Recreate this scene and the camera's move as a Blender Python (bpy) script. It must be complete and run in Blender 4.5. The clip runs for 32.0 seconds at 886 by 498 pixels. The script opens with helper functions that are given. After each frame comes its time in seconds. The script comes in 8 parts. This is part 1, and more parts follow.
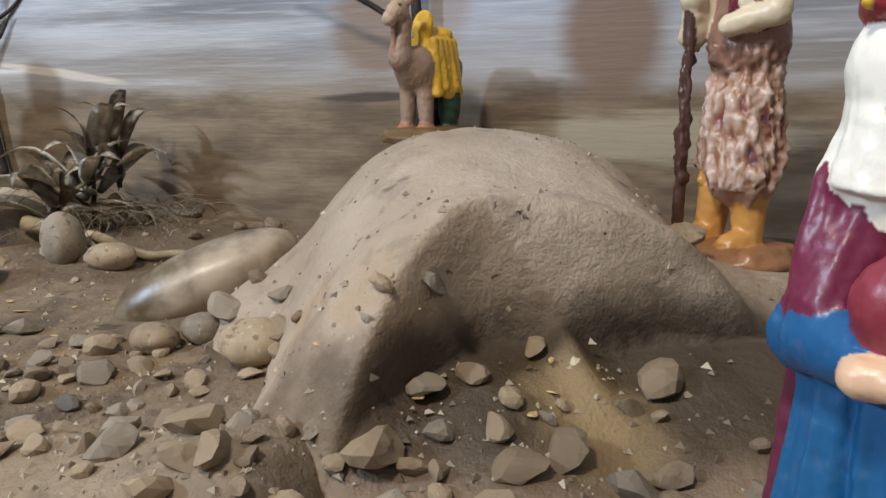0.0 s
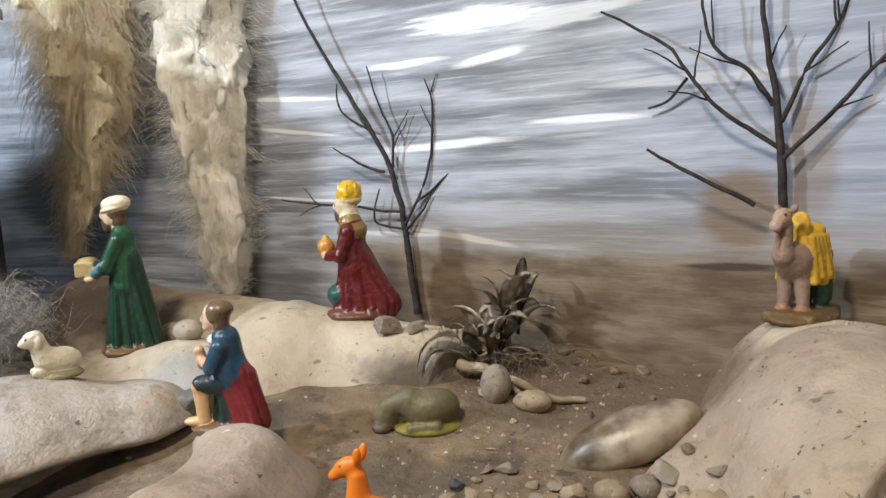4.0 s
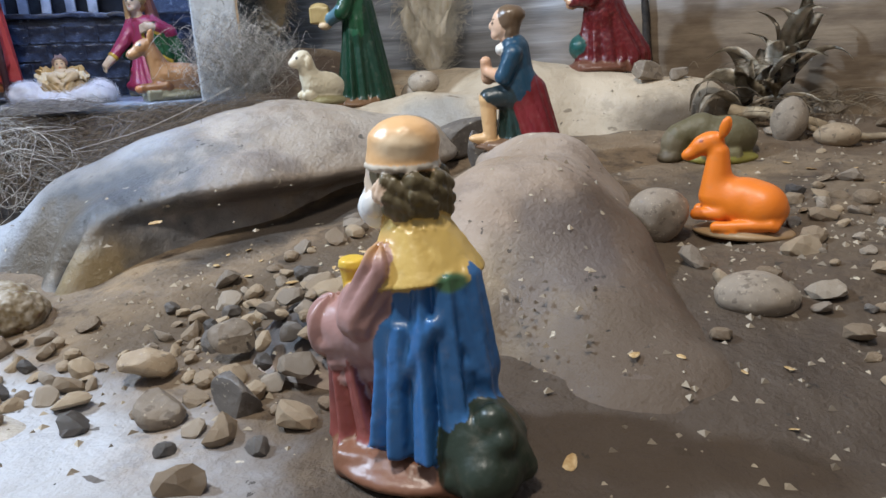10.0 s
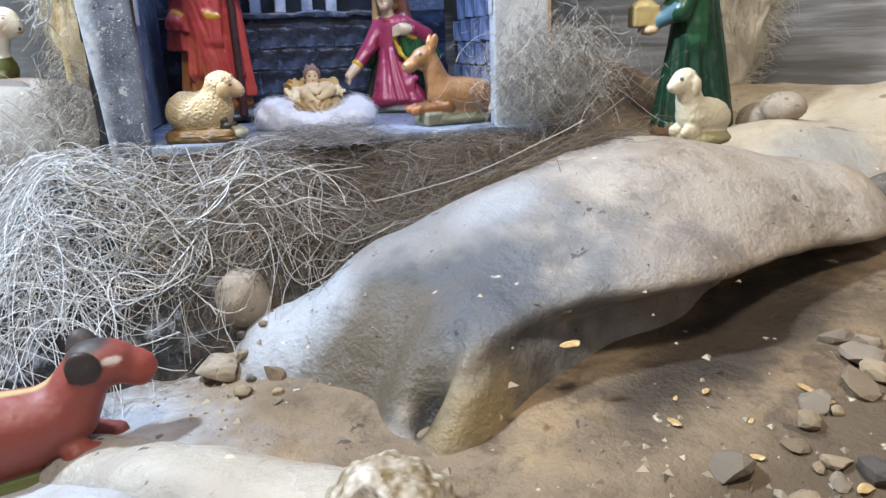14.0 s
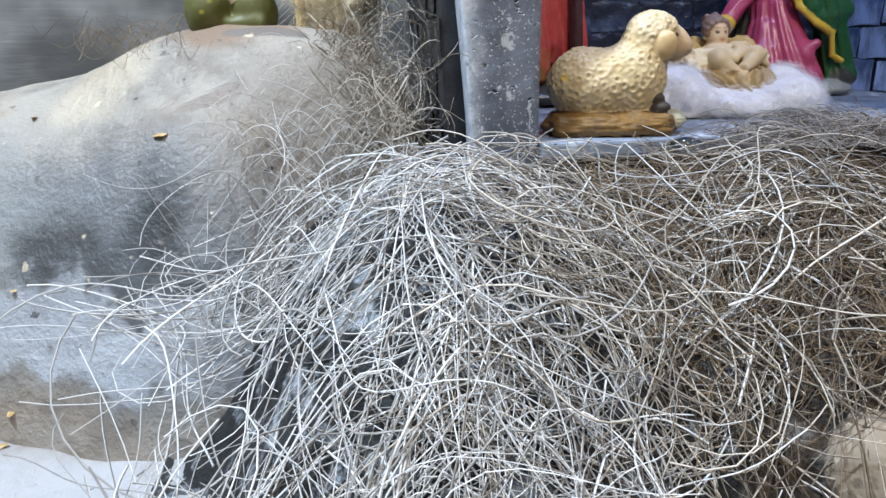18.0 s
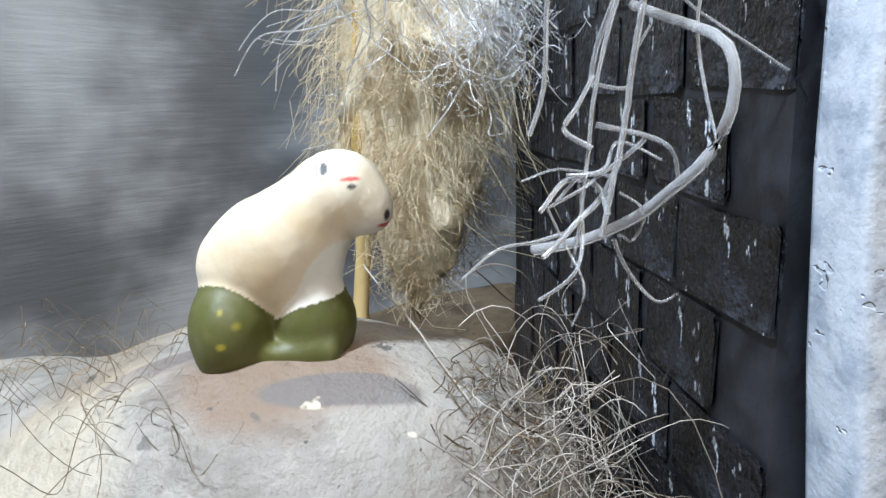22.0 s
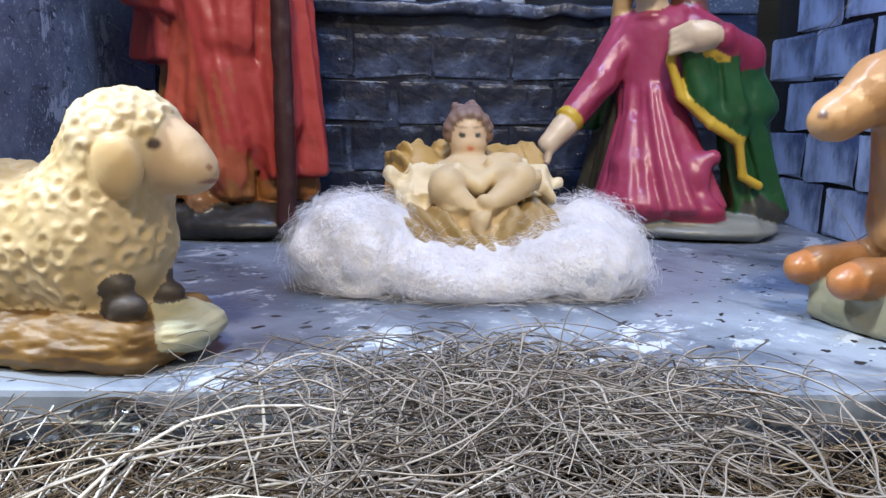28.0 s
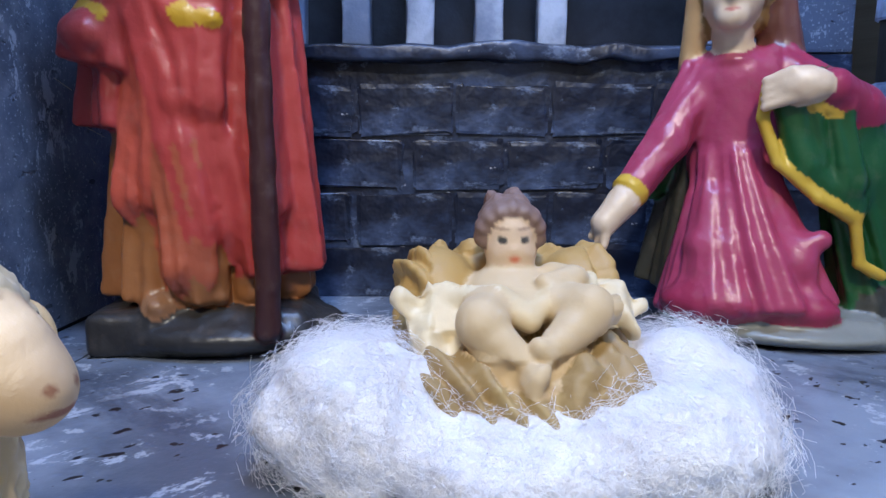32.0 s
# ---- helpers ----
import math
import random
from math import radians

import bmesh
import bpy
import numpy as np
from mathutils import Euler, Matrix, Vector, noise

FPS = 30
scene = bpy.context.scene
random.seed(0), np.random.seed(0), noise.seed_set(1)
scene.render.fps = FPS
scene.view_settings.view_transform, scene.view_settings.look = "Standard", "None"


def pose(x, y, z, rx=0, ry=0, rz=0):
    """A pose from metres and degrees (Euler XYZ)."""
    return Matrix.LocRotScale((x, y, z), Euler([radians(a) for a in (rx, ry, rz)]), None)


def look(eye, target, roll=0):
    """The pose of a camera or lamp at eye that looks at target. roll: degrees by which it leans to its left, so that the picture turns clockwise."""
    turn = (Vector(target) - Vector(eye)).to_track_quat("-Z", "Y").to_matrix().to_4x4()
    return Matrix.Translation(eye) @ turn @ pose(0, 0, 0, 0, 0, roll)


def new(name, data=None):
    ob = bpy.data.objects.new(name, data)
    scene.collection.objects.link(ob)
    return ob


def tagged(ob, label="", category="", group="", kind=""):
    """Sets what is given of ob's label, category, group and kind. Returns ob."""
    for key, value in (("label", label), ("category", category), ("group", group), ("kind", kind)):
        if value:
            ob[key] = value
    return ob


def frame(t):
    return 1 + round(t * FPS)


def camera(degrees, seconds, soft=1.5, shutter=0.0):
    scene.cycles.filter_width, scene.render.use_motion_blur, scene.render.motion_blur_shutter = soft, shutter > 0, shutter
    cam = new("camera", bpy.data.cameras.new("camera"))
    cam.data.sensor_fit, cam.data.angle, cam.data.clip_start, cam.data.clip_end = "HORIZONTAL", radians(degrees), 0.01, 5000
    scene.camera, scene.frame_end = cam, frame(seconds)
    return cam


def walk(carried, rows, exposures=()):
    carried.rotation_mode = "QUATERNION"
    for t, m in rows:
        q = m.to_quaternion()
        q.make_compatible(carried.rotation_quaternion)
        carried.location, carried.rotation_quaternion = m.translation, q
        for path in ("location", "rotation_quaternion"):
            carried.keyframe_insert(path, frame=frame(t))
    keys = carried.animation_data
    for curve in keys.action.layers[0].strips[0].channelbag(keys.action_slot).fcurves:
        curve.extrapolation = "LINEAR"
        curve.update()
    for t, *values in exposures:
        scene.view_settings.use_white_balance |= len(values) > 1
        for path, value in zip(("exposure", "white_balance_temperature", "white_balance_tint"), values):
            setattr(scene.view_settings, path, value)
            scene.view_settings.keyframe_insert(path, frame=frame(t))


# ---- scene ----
cam = camera(65.22, 32.0)
# seconds, place in metres, turn in degrees
ROWS = [
    (0.0, -0.0100, -0.0053, 0.3032, 77.40, 0.23, 0.04),
    (0.5, 0.0074, -0.0004, 0.3002, 79.10, -0.11, 3.23),
    (1.0, 0.0216, 0.0047, 0.3085, 80.98, 0.44, 5.00),
    (1.5, 0.0262, 0.0113, 0.3259, 82.14, 0.39, 6.48),
    (2.0, 0.0118, 0.0227, 0.3533, 83.25, 0.47, 8.23),
    (2.5, -0.0265, 0.0211, 0.3765, 83.70, 0.76, 10.82),
    (3.0, -0.0749, -0.0177, 0.3884, 83.11, 1.76, 15.00),
    (3.5, -0.0983, -0.0640, 0.3911, 83.00, 1.95, 19.03),
    (5.5, -0.0199, -0.1833, 0.3808, 81.29, 3.96, 18.57),
    (6.0, -0.0061, -0.1882, 0.3818, 80.51, 4.49, 18.50),
    (6.5, 0.0018, -0.1919, 0.3832, 80.00, 4.23, 17.73),
    (7.0, -0.0122, -0.2031, 0.3840, 79.61, 5.17, 18.00),
    (7.5, -0.0429, -0.2111, 0.3878, 79.46, 5.22, 19.85),
    (8.0, -0.0819, -0.2112, 0.3825, 79.30, 5.24, 21.74),
    (8.5, -0.1299, -0.2052, 0.3712, 79.39, 4.53, 24.90),
    (9.0, -0.1686, -0.1921, 0.3462, 77.71, 4.15, 26.36),
    (9.5, -0.1986, -0.1719, 0.3112, 74.71, 3.45, 25.26),
    (10.0, -0.2259, -0.1497, 0.2831, 73.62, 2.46, 25.69),
    (10.5, -0.2470, -0.1347, 0.2690, 72.99, 1.93, 26.21),
    (11.0, -0.2715, -0.1249, 0.2652, 73.20, 2.06, 28.39),
    (11.5, -0.2909, -0.1170, 0.2647, 73.16, 1.59, 29.91),
    (12.0, -0.3131, -0.1109, 0.2658, 73.28, 1.53, 30.55),
    (12.5, -0.3368, -0.1054, 0.2706, 73.18, 1.64, 31.38),
    (13.0, -0.3639, -0.1035, 0.2766, 73.46, 2.05, 31.95),
    (13.5, -0.3969, -0.1034, 0.2900, 73.21, 2.27, 33.20),
    (14.0, -0.4292, -0.1010, 0.2999, 73.42, 2.14, 33.76),
    (14.5, -0.4607, -0.0950, 0.3176, 72.57, 2.62, 35.01),
    (15.0, -0.5038, -0.1075, 0.3049, 72.95, 1.11, 37.08),
    (15.5, -0.5426, -0.0986, 0.2869, 74.57, 1.72, 38.73),
    (17.5, -0.6409, -0.0698, 0.2799, 73.14, 1.03, 39.01),
    (18.0, -0.6675, -0.0618, 0.2822, 73.14, 1.45, 38.61),
    (18.5, -0.7012, -0.0492, 0.2896, 73.46, 2.18, 38.11),
    (19.0, -0.7319, -0.0416, 0.3001, 74.47, 1.55, 38.25),
    (19.5, -0.7567, -0.0267, 0.3089, 75.27, 1.75, 38.00),
    (20.0, -0.7766, -0.0105, 0.3173, 75.95, 1.74, 37.84),
    (20.5, -0.7871, -0.0033, 0.3249, 76.39, 1.78, 37.90),
    (21.0, -0.7928, 0.0043, 0.3323, 76.65, 1.68, 38.47),
    (21.5, -0.7910, 0.0153, 0.3364, 77.50, 1.42, 38.58),
    (22.0, -0.7905, 0.0216, 0.3393, 78.14, 1.45, 38.74),
    (22.5, -0.7817, 0.0300, 0.3418, 78.46, 1.29, 39.20),
    (23.0, -0.7671, 0.0431, 0.3347, 78.41, 0.87, 40.39),
    (23.5, -0.7582, 0.0486, 0.3293, 78.59, 0.65, 40.57),
    (24.0, -0.7504, 0.0523, 0.3216, 78.90, 0.60, 41.38),
    (24.5, -0.7400, 0.0542, 0.3103, 78.87, 0.69, 42.30),
    (25.0, -0.7257, 0.0602, 0.3016, 78.89, 0.80, 42.59),
    (25.5, -0.7110, 0.0685, 0.2959, 78.67, 0.06, 42.27),
    (26.0, -0.6950, 0.0838, 0.2895, 78.25, -0.55, 42.28),
    (26.5, -0.6823, 0.0986, 0.2886, 78.52, -0.81, 41.99),
    (28.5, -0.6574, 0.1290, 0.2850, 79.85, -0.69, 44.64),
    (29.0, -0.6607, 0.1321, 0.2857, 80.40, -0.61, 45.19),
    (29.5, -0.6655, 0.1346, 0.2866, 80.87, -0.78, 45.26),
    (30.0, -0.6706, 0.1388, 0.2889, 81.22, -0.75, 44.68),
    (30.5, -0.6779, 0.1435, 0.2910, 81.39, -0.58, 45.06),
    (31.0, -0.6853, 0.1479, 0.2924, 81.47, -0.38, 45.02),
    (31.5, -0.6917, 0.1520, 0.2936, 81.61, -0.25, 45.19),
    (32.0, -0.6950, 0.1585, 0.2963, 81.82, -0.07, 45.20),
]
walk(cam, [(t, pose(x, y, z, rx, ry, rz)) for t, x, y, z, rx, ry, rz in ROWS], exposures=[(0.0, 0.05, 6250, 10), (1.0, 0.05, 6250, 8), (3.0, 0.05, 6550, 10), (8.0, 0.05, 6450, 10), (9.0, 0.15, 6500, 10), (10.5, -0.2, 5750, 10), (12.5, -0.1, 5900, 10), (14.0, 0.15, 6350, 10), (15.0, -0.15, 6050, 10), (18.0, -0.1, 6500, 10), (22.0, -0.05, 6500, 10), (25.0, 0.1, 6650, 10), (26.0, 0.25, 6850, 10), (29.0, 0.1, 6900, 10), (30.0, 0.0, 6450, 10), (31.0, 0.15, 5900, 10), (32.0, 0.25, 5950, 10)])

# ---- light: one cool lamp above the stable, a warm one over the other end, soft room light ----
world = bpy.data.worlds.new("room_light")
scene.world = world
world.use_nodes = True
world.node_tree.nodes["Background"].inputs["Color"].default_value = (0.93, 0.95, 1.0, 1)
world.node_tree.nodes["Background"].inputs["Strength"].default_value = 0.30


def lamp(name, eye, target, size, power, color):
    light = bpy.data.lights.new(name, "AREA")
    light.shape, light.size, light.energy, light.color = "DISK", size, power, color
    ob = new(name, light)
    ob.matrix_world = look(eye, target)
    return ob


lamp("led_lamp", (-0.92, -0.14, 0.80), (-0.62, 0.12, 0.20), 0.06, 8.2, (0.72, 0.85, 1.0))
lamp("warm_lamp", (-0.34, -0.20, 0.98), (-0.24, 0.32, 0.25), 0.12, 5.9, (1.0, 0.89, 0.74))
lamp("stable_lamp", (-0.735, 0.215, 0.530), (-0.79, 0.27, 0.25), 0.06, 0.62, (0.36, 0.54, 1.0))


# ---- materials ----
def nodes_of(name):
    m = bpy.data.materials.new(name)
    m.use_nodes = True
    nt = m.node_tree
    return m, nt, nt.nodes["Principled BSDF"]


class Net:
    """Short hand for node trees."""

    def __init__(self, name):
        self.mat, self.nt, self.bsdf = nodes_of(name)
        tc = self.nt.nodes.new("ShaderNodeTexCoord")
        self.co = tc.outputs["Object"]
        self.uv = tc.outputs["UV"]

    def link(self, a, b):
        self.nt.links.new(a, b)

    def put(self, socket, value):
        if isinstance(value, bpy.types.NodeSocket):
            self.link(value, socket)
        else:
            socket.default_value = value

    def noise(self, scale, detail=4, rough=0.55, stretch=(1, 1, 1), co=None, shift=(0, 0, 0)):
        m = self.nt.nodes.new("ShaderNodeMapping")
        m.inputs["Scale"].default_value = stretch
        m.inputs["Location"].default_value = shift
        self.link(co or self.co, m.inputs["Vector"])
        n = self.nt.nodes.new("ShaderNodeTexNoise")
        n.inputs["Scale"].default_value, n.inputs["Detail"].default_value, n.inputs["Roughness"].default_value = scale, detail, rough
        self.link(m.outputs[0], n.inputs["Vector"])
        return n.outputs["Fac"]

    def math(self, op, a, b=0.0, c=0.0):
        n = self.nt.nodes.new("ShaderNodeMath")
        n.operation = op
        for s, v in zip(n.inputs, (a, b, c)):
            self.put(s, v)
        return n.outputs[0]

    def step(self, v, lo, hi):
        n = self.nt.nodes.new("ShaderNodeMapRange")
        n.interpolation_type = "SMOOTHSTEP"
        self.put(n.inputs["Value"], v)
        n.inputs["From Min"].default_value, n.inputs["From Max"].default_value = lo, hi
        return n.outputs[0]

    def mix(self, fac, a, b):
        n = self.nt.nodes.new("ShaderNodeMix")
        n.data_type = "RGBA"
        self.put(n.inputs[0], fac)
        self.put(n.inputs[6], a if isinstance(a, bpy.types.NodeSocket) else (*a, 1))
        self.put(n.inputs[7], b if isinstance(b, bpy.types.NodeSocket) else (*b, 1))
        return n.outputs[2]

    def blob(self, centre, radii, ragged=0.5, scale=40, soft=0.35, turn=0):
        """1 inside a ragged ellipsoid of paint, 0 outside."""
        m = self.nt.nodes.new("ShaderNodeMapping")
        m.vector_type = "TEXTURE"
        m.inputs["Location"].default_value = centre
        m.inputs["Rotation"].default_value = (0, 0, radians(turn))
        m.inputs["Scale"].default_value = radii
        self.link(self.co, m.inputs["Vector"])
        n = self.nt.nodes.new("ShaderNodeVectorMath")
        n.operation = "LENGTH"
        self.link(m.outputs[0], n.inputs[0])
        d = self.math("ADD", n.outputs["Value"], self.math("MULTIPLY", self.math("SUBTRACT", self.noise(scale, 3), 0.5), ragged * 2))
        return self.math("SUBTRACT", 1.0, self.step(d, 1 - soft, 1 + soft))

    def bump(self, height, strength=0.3, dist=0.001):
        n = self.nt.nodes.new("ShaderNodeBump")
        n.inputs["Strength"].default_value, n.inputs["Distance"].default_value = strength, dist
        self.link(height, n.inputs["Height"])
        self.link(n.outputs[0], self.bsdf.inputs["Normal"])

    def done(self, color, rough=0.6, **more):
        self.put(self.bsdf.inputs["Base Color"], color if isinstance(color, bpy.types.NodeSocket) else (*color, 1))
        self.put(self.bsdf.inputs["Roughness"], rough)
        for key, value in more.items():
            self.put(self.bsdf.inputs[key.replace("_", " ")], value)
        return self.mat


def plaster(name, pale, mid, dark, blobs=(), gloss=0.45, dirt=0.5, shift=(0, 0, 0), busy=0.0):
    """Painted papier-mache: pale paint, ochre wash, brown dust, a few peeled dark flakes, and given patches of colour:
    brown or grey spray, and some painted-in shade or sheen.
    busy: how much gravelly dirt lies over the paint."""
    n = Net(name)
    big = n.noise(9, 4, 0.55, shift=(3, 1, 0))
    c = n.mix(n.math("MULTIPLY", n.step(big, 0.40 + 0.1 * (1 - dirt), 0.72), 0.55 + 0.4 * busy), pale, mid)
    c = n.mix(n.math("MULTIPLY", n.step(n.noise(48, 6, 0.7), 0.45, 0.75), 0.30 + 0.45 * busy), c, mid)
    c = n.mix(n.math("MULTIPLY", n.step(n.noise(6.5, 5, 0.6, (1, 1, 1.4), None, (1, 6, 3)), 0.50, 0.70), 0.50 + 0.25 * busy), c, (0.24, 0.16, 0.09))
    c = n.mix(n.math("MULTIPLY", n.step(n.noise(17, 4, 0.6, shift=(7, 7, 2)), 0.53, 0.70), 0.50 + 0.1 * busy), c, (0.38, 0.26, 0.14))
    c = n.mix(n.math("MULTIPLY", n.step(n.noise(28, 6, 0.72, (1, 1, 1.5), None, (4, 8, 1)), 0.53, 0.62), 0.35), c, tuple(0.6 * v for v in mid))
    c = n.mix(n.math("MULTIPLY", n.step(n.noise(21, 5, 0.6, shift=(2, 3, 8)), 0.55, 0.70), 0.45 - 0.4 * busy), c, tuple(min(0.80, 1.22 * v) for v in pale))
    if busy:
        c = n.mix(n.math("MULTIPLY", n.step(n.noise(26, 6, 0.72, (1, 1, 2.0), None, (8, 3, 6)), 0.54, 0.64), 0.70 * busy), c, (0.075, 0.052, 0.035))
        c = n.mix(n.math("MULTIPLY", n.step(n.noise(36, 6, 0.75, (1.0, 1.6, 2.2), None, (2, 5, 5)), 0.60, 0.645), 0.6 * busy), c, (0.11, 0.08, 0.055))
    for centre, radii, turn, colour, much, *rag in blobs:
        c = n.mix(n.math("MULTIPLY", n.blob(centre, radii, rag[0] if rag else 0.4, 42, rag[1] if rag else 0.42, turn), much), c, colour)
    # long thin flakes of lifted paint, pits and pale crumbs
    c = n.mix(n.math("MULTIPLY", n.step(n.noise(44, 3, 0.55, (1.0, 1.9, 1.6), None, (2, 5, 5)), 0.685, 0.705), 0.8), c, tuple(0.55 * v for v in mid))
    c = n.mix(n.math("MULTIPLY", n.step(n.noise(85, 4, 0.65, (1.5, 1.0, 1.5), None, (5, 1, 9)), 0.67, 0.69), 0.75), c, dark)
    c = n.mix(n.math("MULTIPLY", n.step(n.noise(330, 4, 0.7), 0.62, 0.76), 0.22 + 0.15 * busy), c, dark)
    c = n.mix(n.step(n.noise(150, 2, 0.5, shift=(9, 2, 4)), 0.76, 0.785), c, dark)
    c = n.mix(n.math("MULTIPLY", n.step(n.noise(110, 3, 0.5, shift=(1, 7, 4)), 0.71, 0.75), 0.7), c, (0.74, 0.66, 0.5))
    wet = n.step(n.noise(13, 3, 0.6, shift=(4, 9, 1)), 0.40, 0.60)
    r = n.math("ADD", gloss + 0.16, n.math("MULTIPLY", n.math("SUBTRACT", n.noise(60, 5, 0.65), n.math("MULTIPLY", wet, 0.9)), 0.40))
    h = n.math("ADD", n.math("MULTIPLY", n.noise(38, 5, 0.58), 1.4 + 0.6 * busy), n.math("MULTIPLY", n.noise(420, 5, 0.7), 0.30))
    n.bump(h, 0.8 + 0.15 * busy, 0.0035)
    return n.done(c, r)


def simple(name, a, b, scale=60, rough=0.6, bump=0.3, dist=0.0006, stretch=(1, 1, 1), contrast=(0.35, 0.65), **more):
    n = Net(name)
    f = n.step(n.noise(scale, 5, 0.6, stretch), *contrast)
    c = n.mix(f, a, b)
    n.bump(n.noise(scale * 5, 4, 0.65, stretch), bump, dist)
    return n.done(c, rough, **more)


CREAM, SAND, BROWN, DARK, GREY = (0.64, 0.545, 0.42), (0.33, 0.26, 0.185), (0.145, 0.10, 0.062), (0.03, 0.024, 0.018), (0.33, 0.34, 0.36)

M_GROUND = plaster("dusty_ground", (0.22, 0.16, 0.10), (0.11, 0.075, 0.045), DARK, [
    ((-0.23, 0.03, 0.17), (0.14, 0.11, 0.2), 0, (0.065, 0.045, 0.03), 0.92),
    # next patch: shade below the lamb mound's overhang, painted on the ground
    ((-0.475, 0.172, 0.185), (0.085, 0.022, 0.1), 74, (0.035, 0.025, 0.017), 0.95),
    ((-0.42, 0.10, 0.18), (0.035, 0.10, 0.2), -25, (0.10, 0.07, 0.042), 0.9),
    # next two: pale blue-grey painted in place of the lamp's glare on wet ground
    ((-0.48, -0.05, 0.17), (0.12, 0.05, 0.2), 0, (0.52, 0.53, 0.56), 0.9),
    ((-0.78, -0.02, 0.16), (0.16, 0.09, 0.2), 0, (0.48, 0.50, 0.54), 0.9),
    ((-0.15, 0.40, 0.2), (0.12, 0.06, 0.2), 0, BROWN, 0.9),
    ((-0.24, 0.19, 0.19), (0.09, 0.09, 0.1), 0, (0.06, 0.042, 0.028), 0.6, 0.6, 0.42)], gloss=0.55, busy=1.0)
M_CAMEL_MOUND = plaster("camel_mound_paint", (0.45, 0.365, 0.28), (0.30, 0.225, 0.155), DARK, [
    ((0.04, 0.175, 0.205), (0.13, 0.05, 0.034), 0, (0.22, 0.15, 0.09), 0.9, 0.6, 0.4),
    # brown paint of the hollow, made darker for the shade under its rim
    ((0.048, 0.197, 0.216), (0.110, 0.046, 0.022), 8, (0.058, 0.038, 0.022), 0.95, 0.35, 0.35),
    ((0.034, 0.185, 0.222), (0.020, 0.022, 0.035), 20, (0.36, 0.25, 0.12), 0.7, 0.6, 0.5),
    ((0.14, 0.235, 0.25), (0.07, 0.025, 0.012), 8, BROWN, 0.9),
    ((-0.022, 0.362, 0.275), (0.035, 0.016, 0.02), 20, (0.66, 0.56, 0.42), 0.8, 0.5, 0.2),
    ((0.055, 0.345, 0.262), (0.02, 0.05, 0.012), 10, (0.20, 0.145, 0.10), 0.8),
    ((-0.07, 0.37, 0.22), (0.03, 0.08, 0.05), 20, BROWN, 0.8)], gloss=0.40, dirt=0.25)
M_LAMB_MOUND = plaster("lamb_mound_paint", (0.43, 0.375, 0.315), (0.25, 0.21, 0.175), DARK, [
    ((-0.595, 0.110, 0.20), (0.095, 0.070, 0.09), 40, (0.19, 0.185, 0.185), 0.85, 0.8, 0.45),
    ((-0.570, 0.070, 0.19), (0.045, 0.018, 0.018), 10, (0.13, 0.10, 0.055), 0.85, 0.7, 0.5),
    ((-0.548, 0.096, 0.214), (0.020, 0.020, 0.020), 0, (0.10, 0.10, 0.105), 0.8, 0.9, 0.5),
    ((-0.556, 0.100, 0.205), (0.022, 0.022, 0.026), 0, (0.16, 0.16, 0.165), 0.85, 0.6, 0.5),
    ((-0.535, 0.075, 0.185), (0.030, 0.020, 0.020), 10, (0.20, 0.15, 0.09), 0.8, 0.6, 0.5),
    ((-0.505, 0.150, 0.216), (0.040, 0.013, 0.014), 70, (0.22, 0.20, 0.19), 0.75, 0.6, 0.5),
    # next two: shade under the overhang, put into the colour
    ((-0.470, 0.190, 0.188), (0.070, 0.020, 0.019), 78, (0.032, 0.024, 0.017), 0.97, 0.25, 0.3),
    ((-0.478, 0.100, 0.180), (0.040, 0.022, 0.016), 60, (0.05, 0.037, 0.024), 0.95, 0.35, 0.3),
    # next two: paler and bluish on the left toe and the crest
    ((-0.640, 0.098, 0.185), (0.03, 0.03, 0.03), 0, (0.40, 0.42, 0.46), 0.8),
    ((-0.572, 0.150, 0.235), (0.014, 0.024, 0.02), -20, (0.46, 0.48, 0.52), 0.45, 0.6, 0.5),
    ((-0.508, 0.075, 0.175), (0.045, 0.035, 0.022), 10, (0.27, 0.20, 0.095), 0.85, 0.8, 0.5),
    ((-0.566, 0.103, 0.203), (0.048, 0.030, 0.050), 40, (0.085, 0.09, 0.10), 0.92, 1.0, 0.4),
    ((-0.588, 0.085, 0.185), (0.050, 0.026, 0.024), 30, (0.11, 0.085, 0.055), 0.9, 0.9, 0.4),
    ((-0.500, 0.160, 0.208), (0.026, 0.016, 0.020), 60, (0.20, 0.165, 0.145), 0.85, 0.5, 0.35),
    # near-black colour for the shaded inside of the small hole
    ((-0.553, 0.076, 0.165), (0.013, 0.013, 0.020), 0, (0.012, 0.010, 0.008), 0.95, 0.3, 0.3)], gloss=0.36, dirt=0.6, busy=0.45)
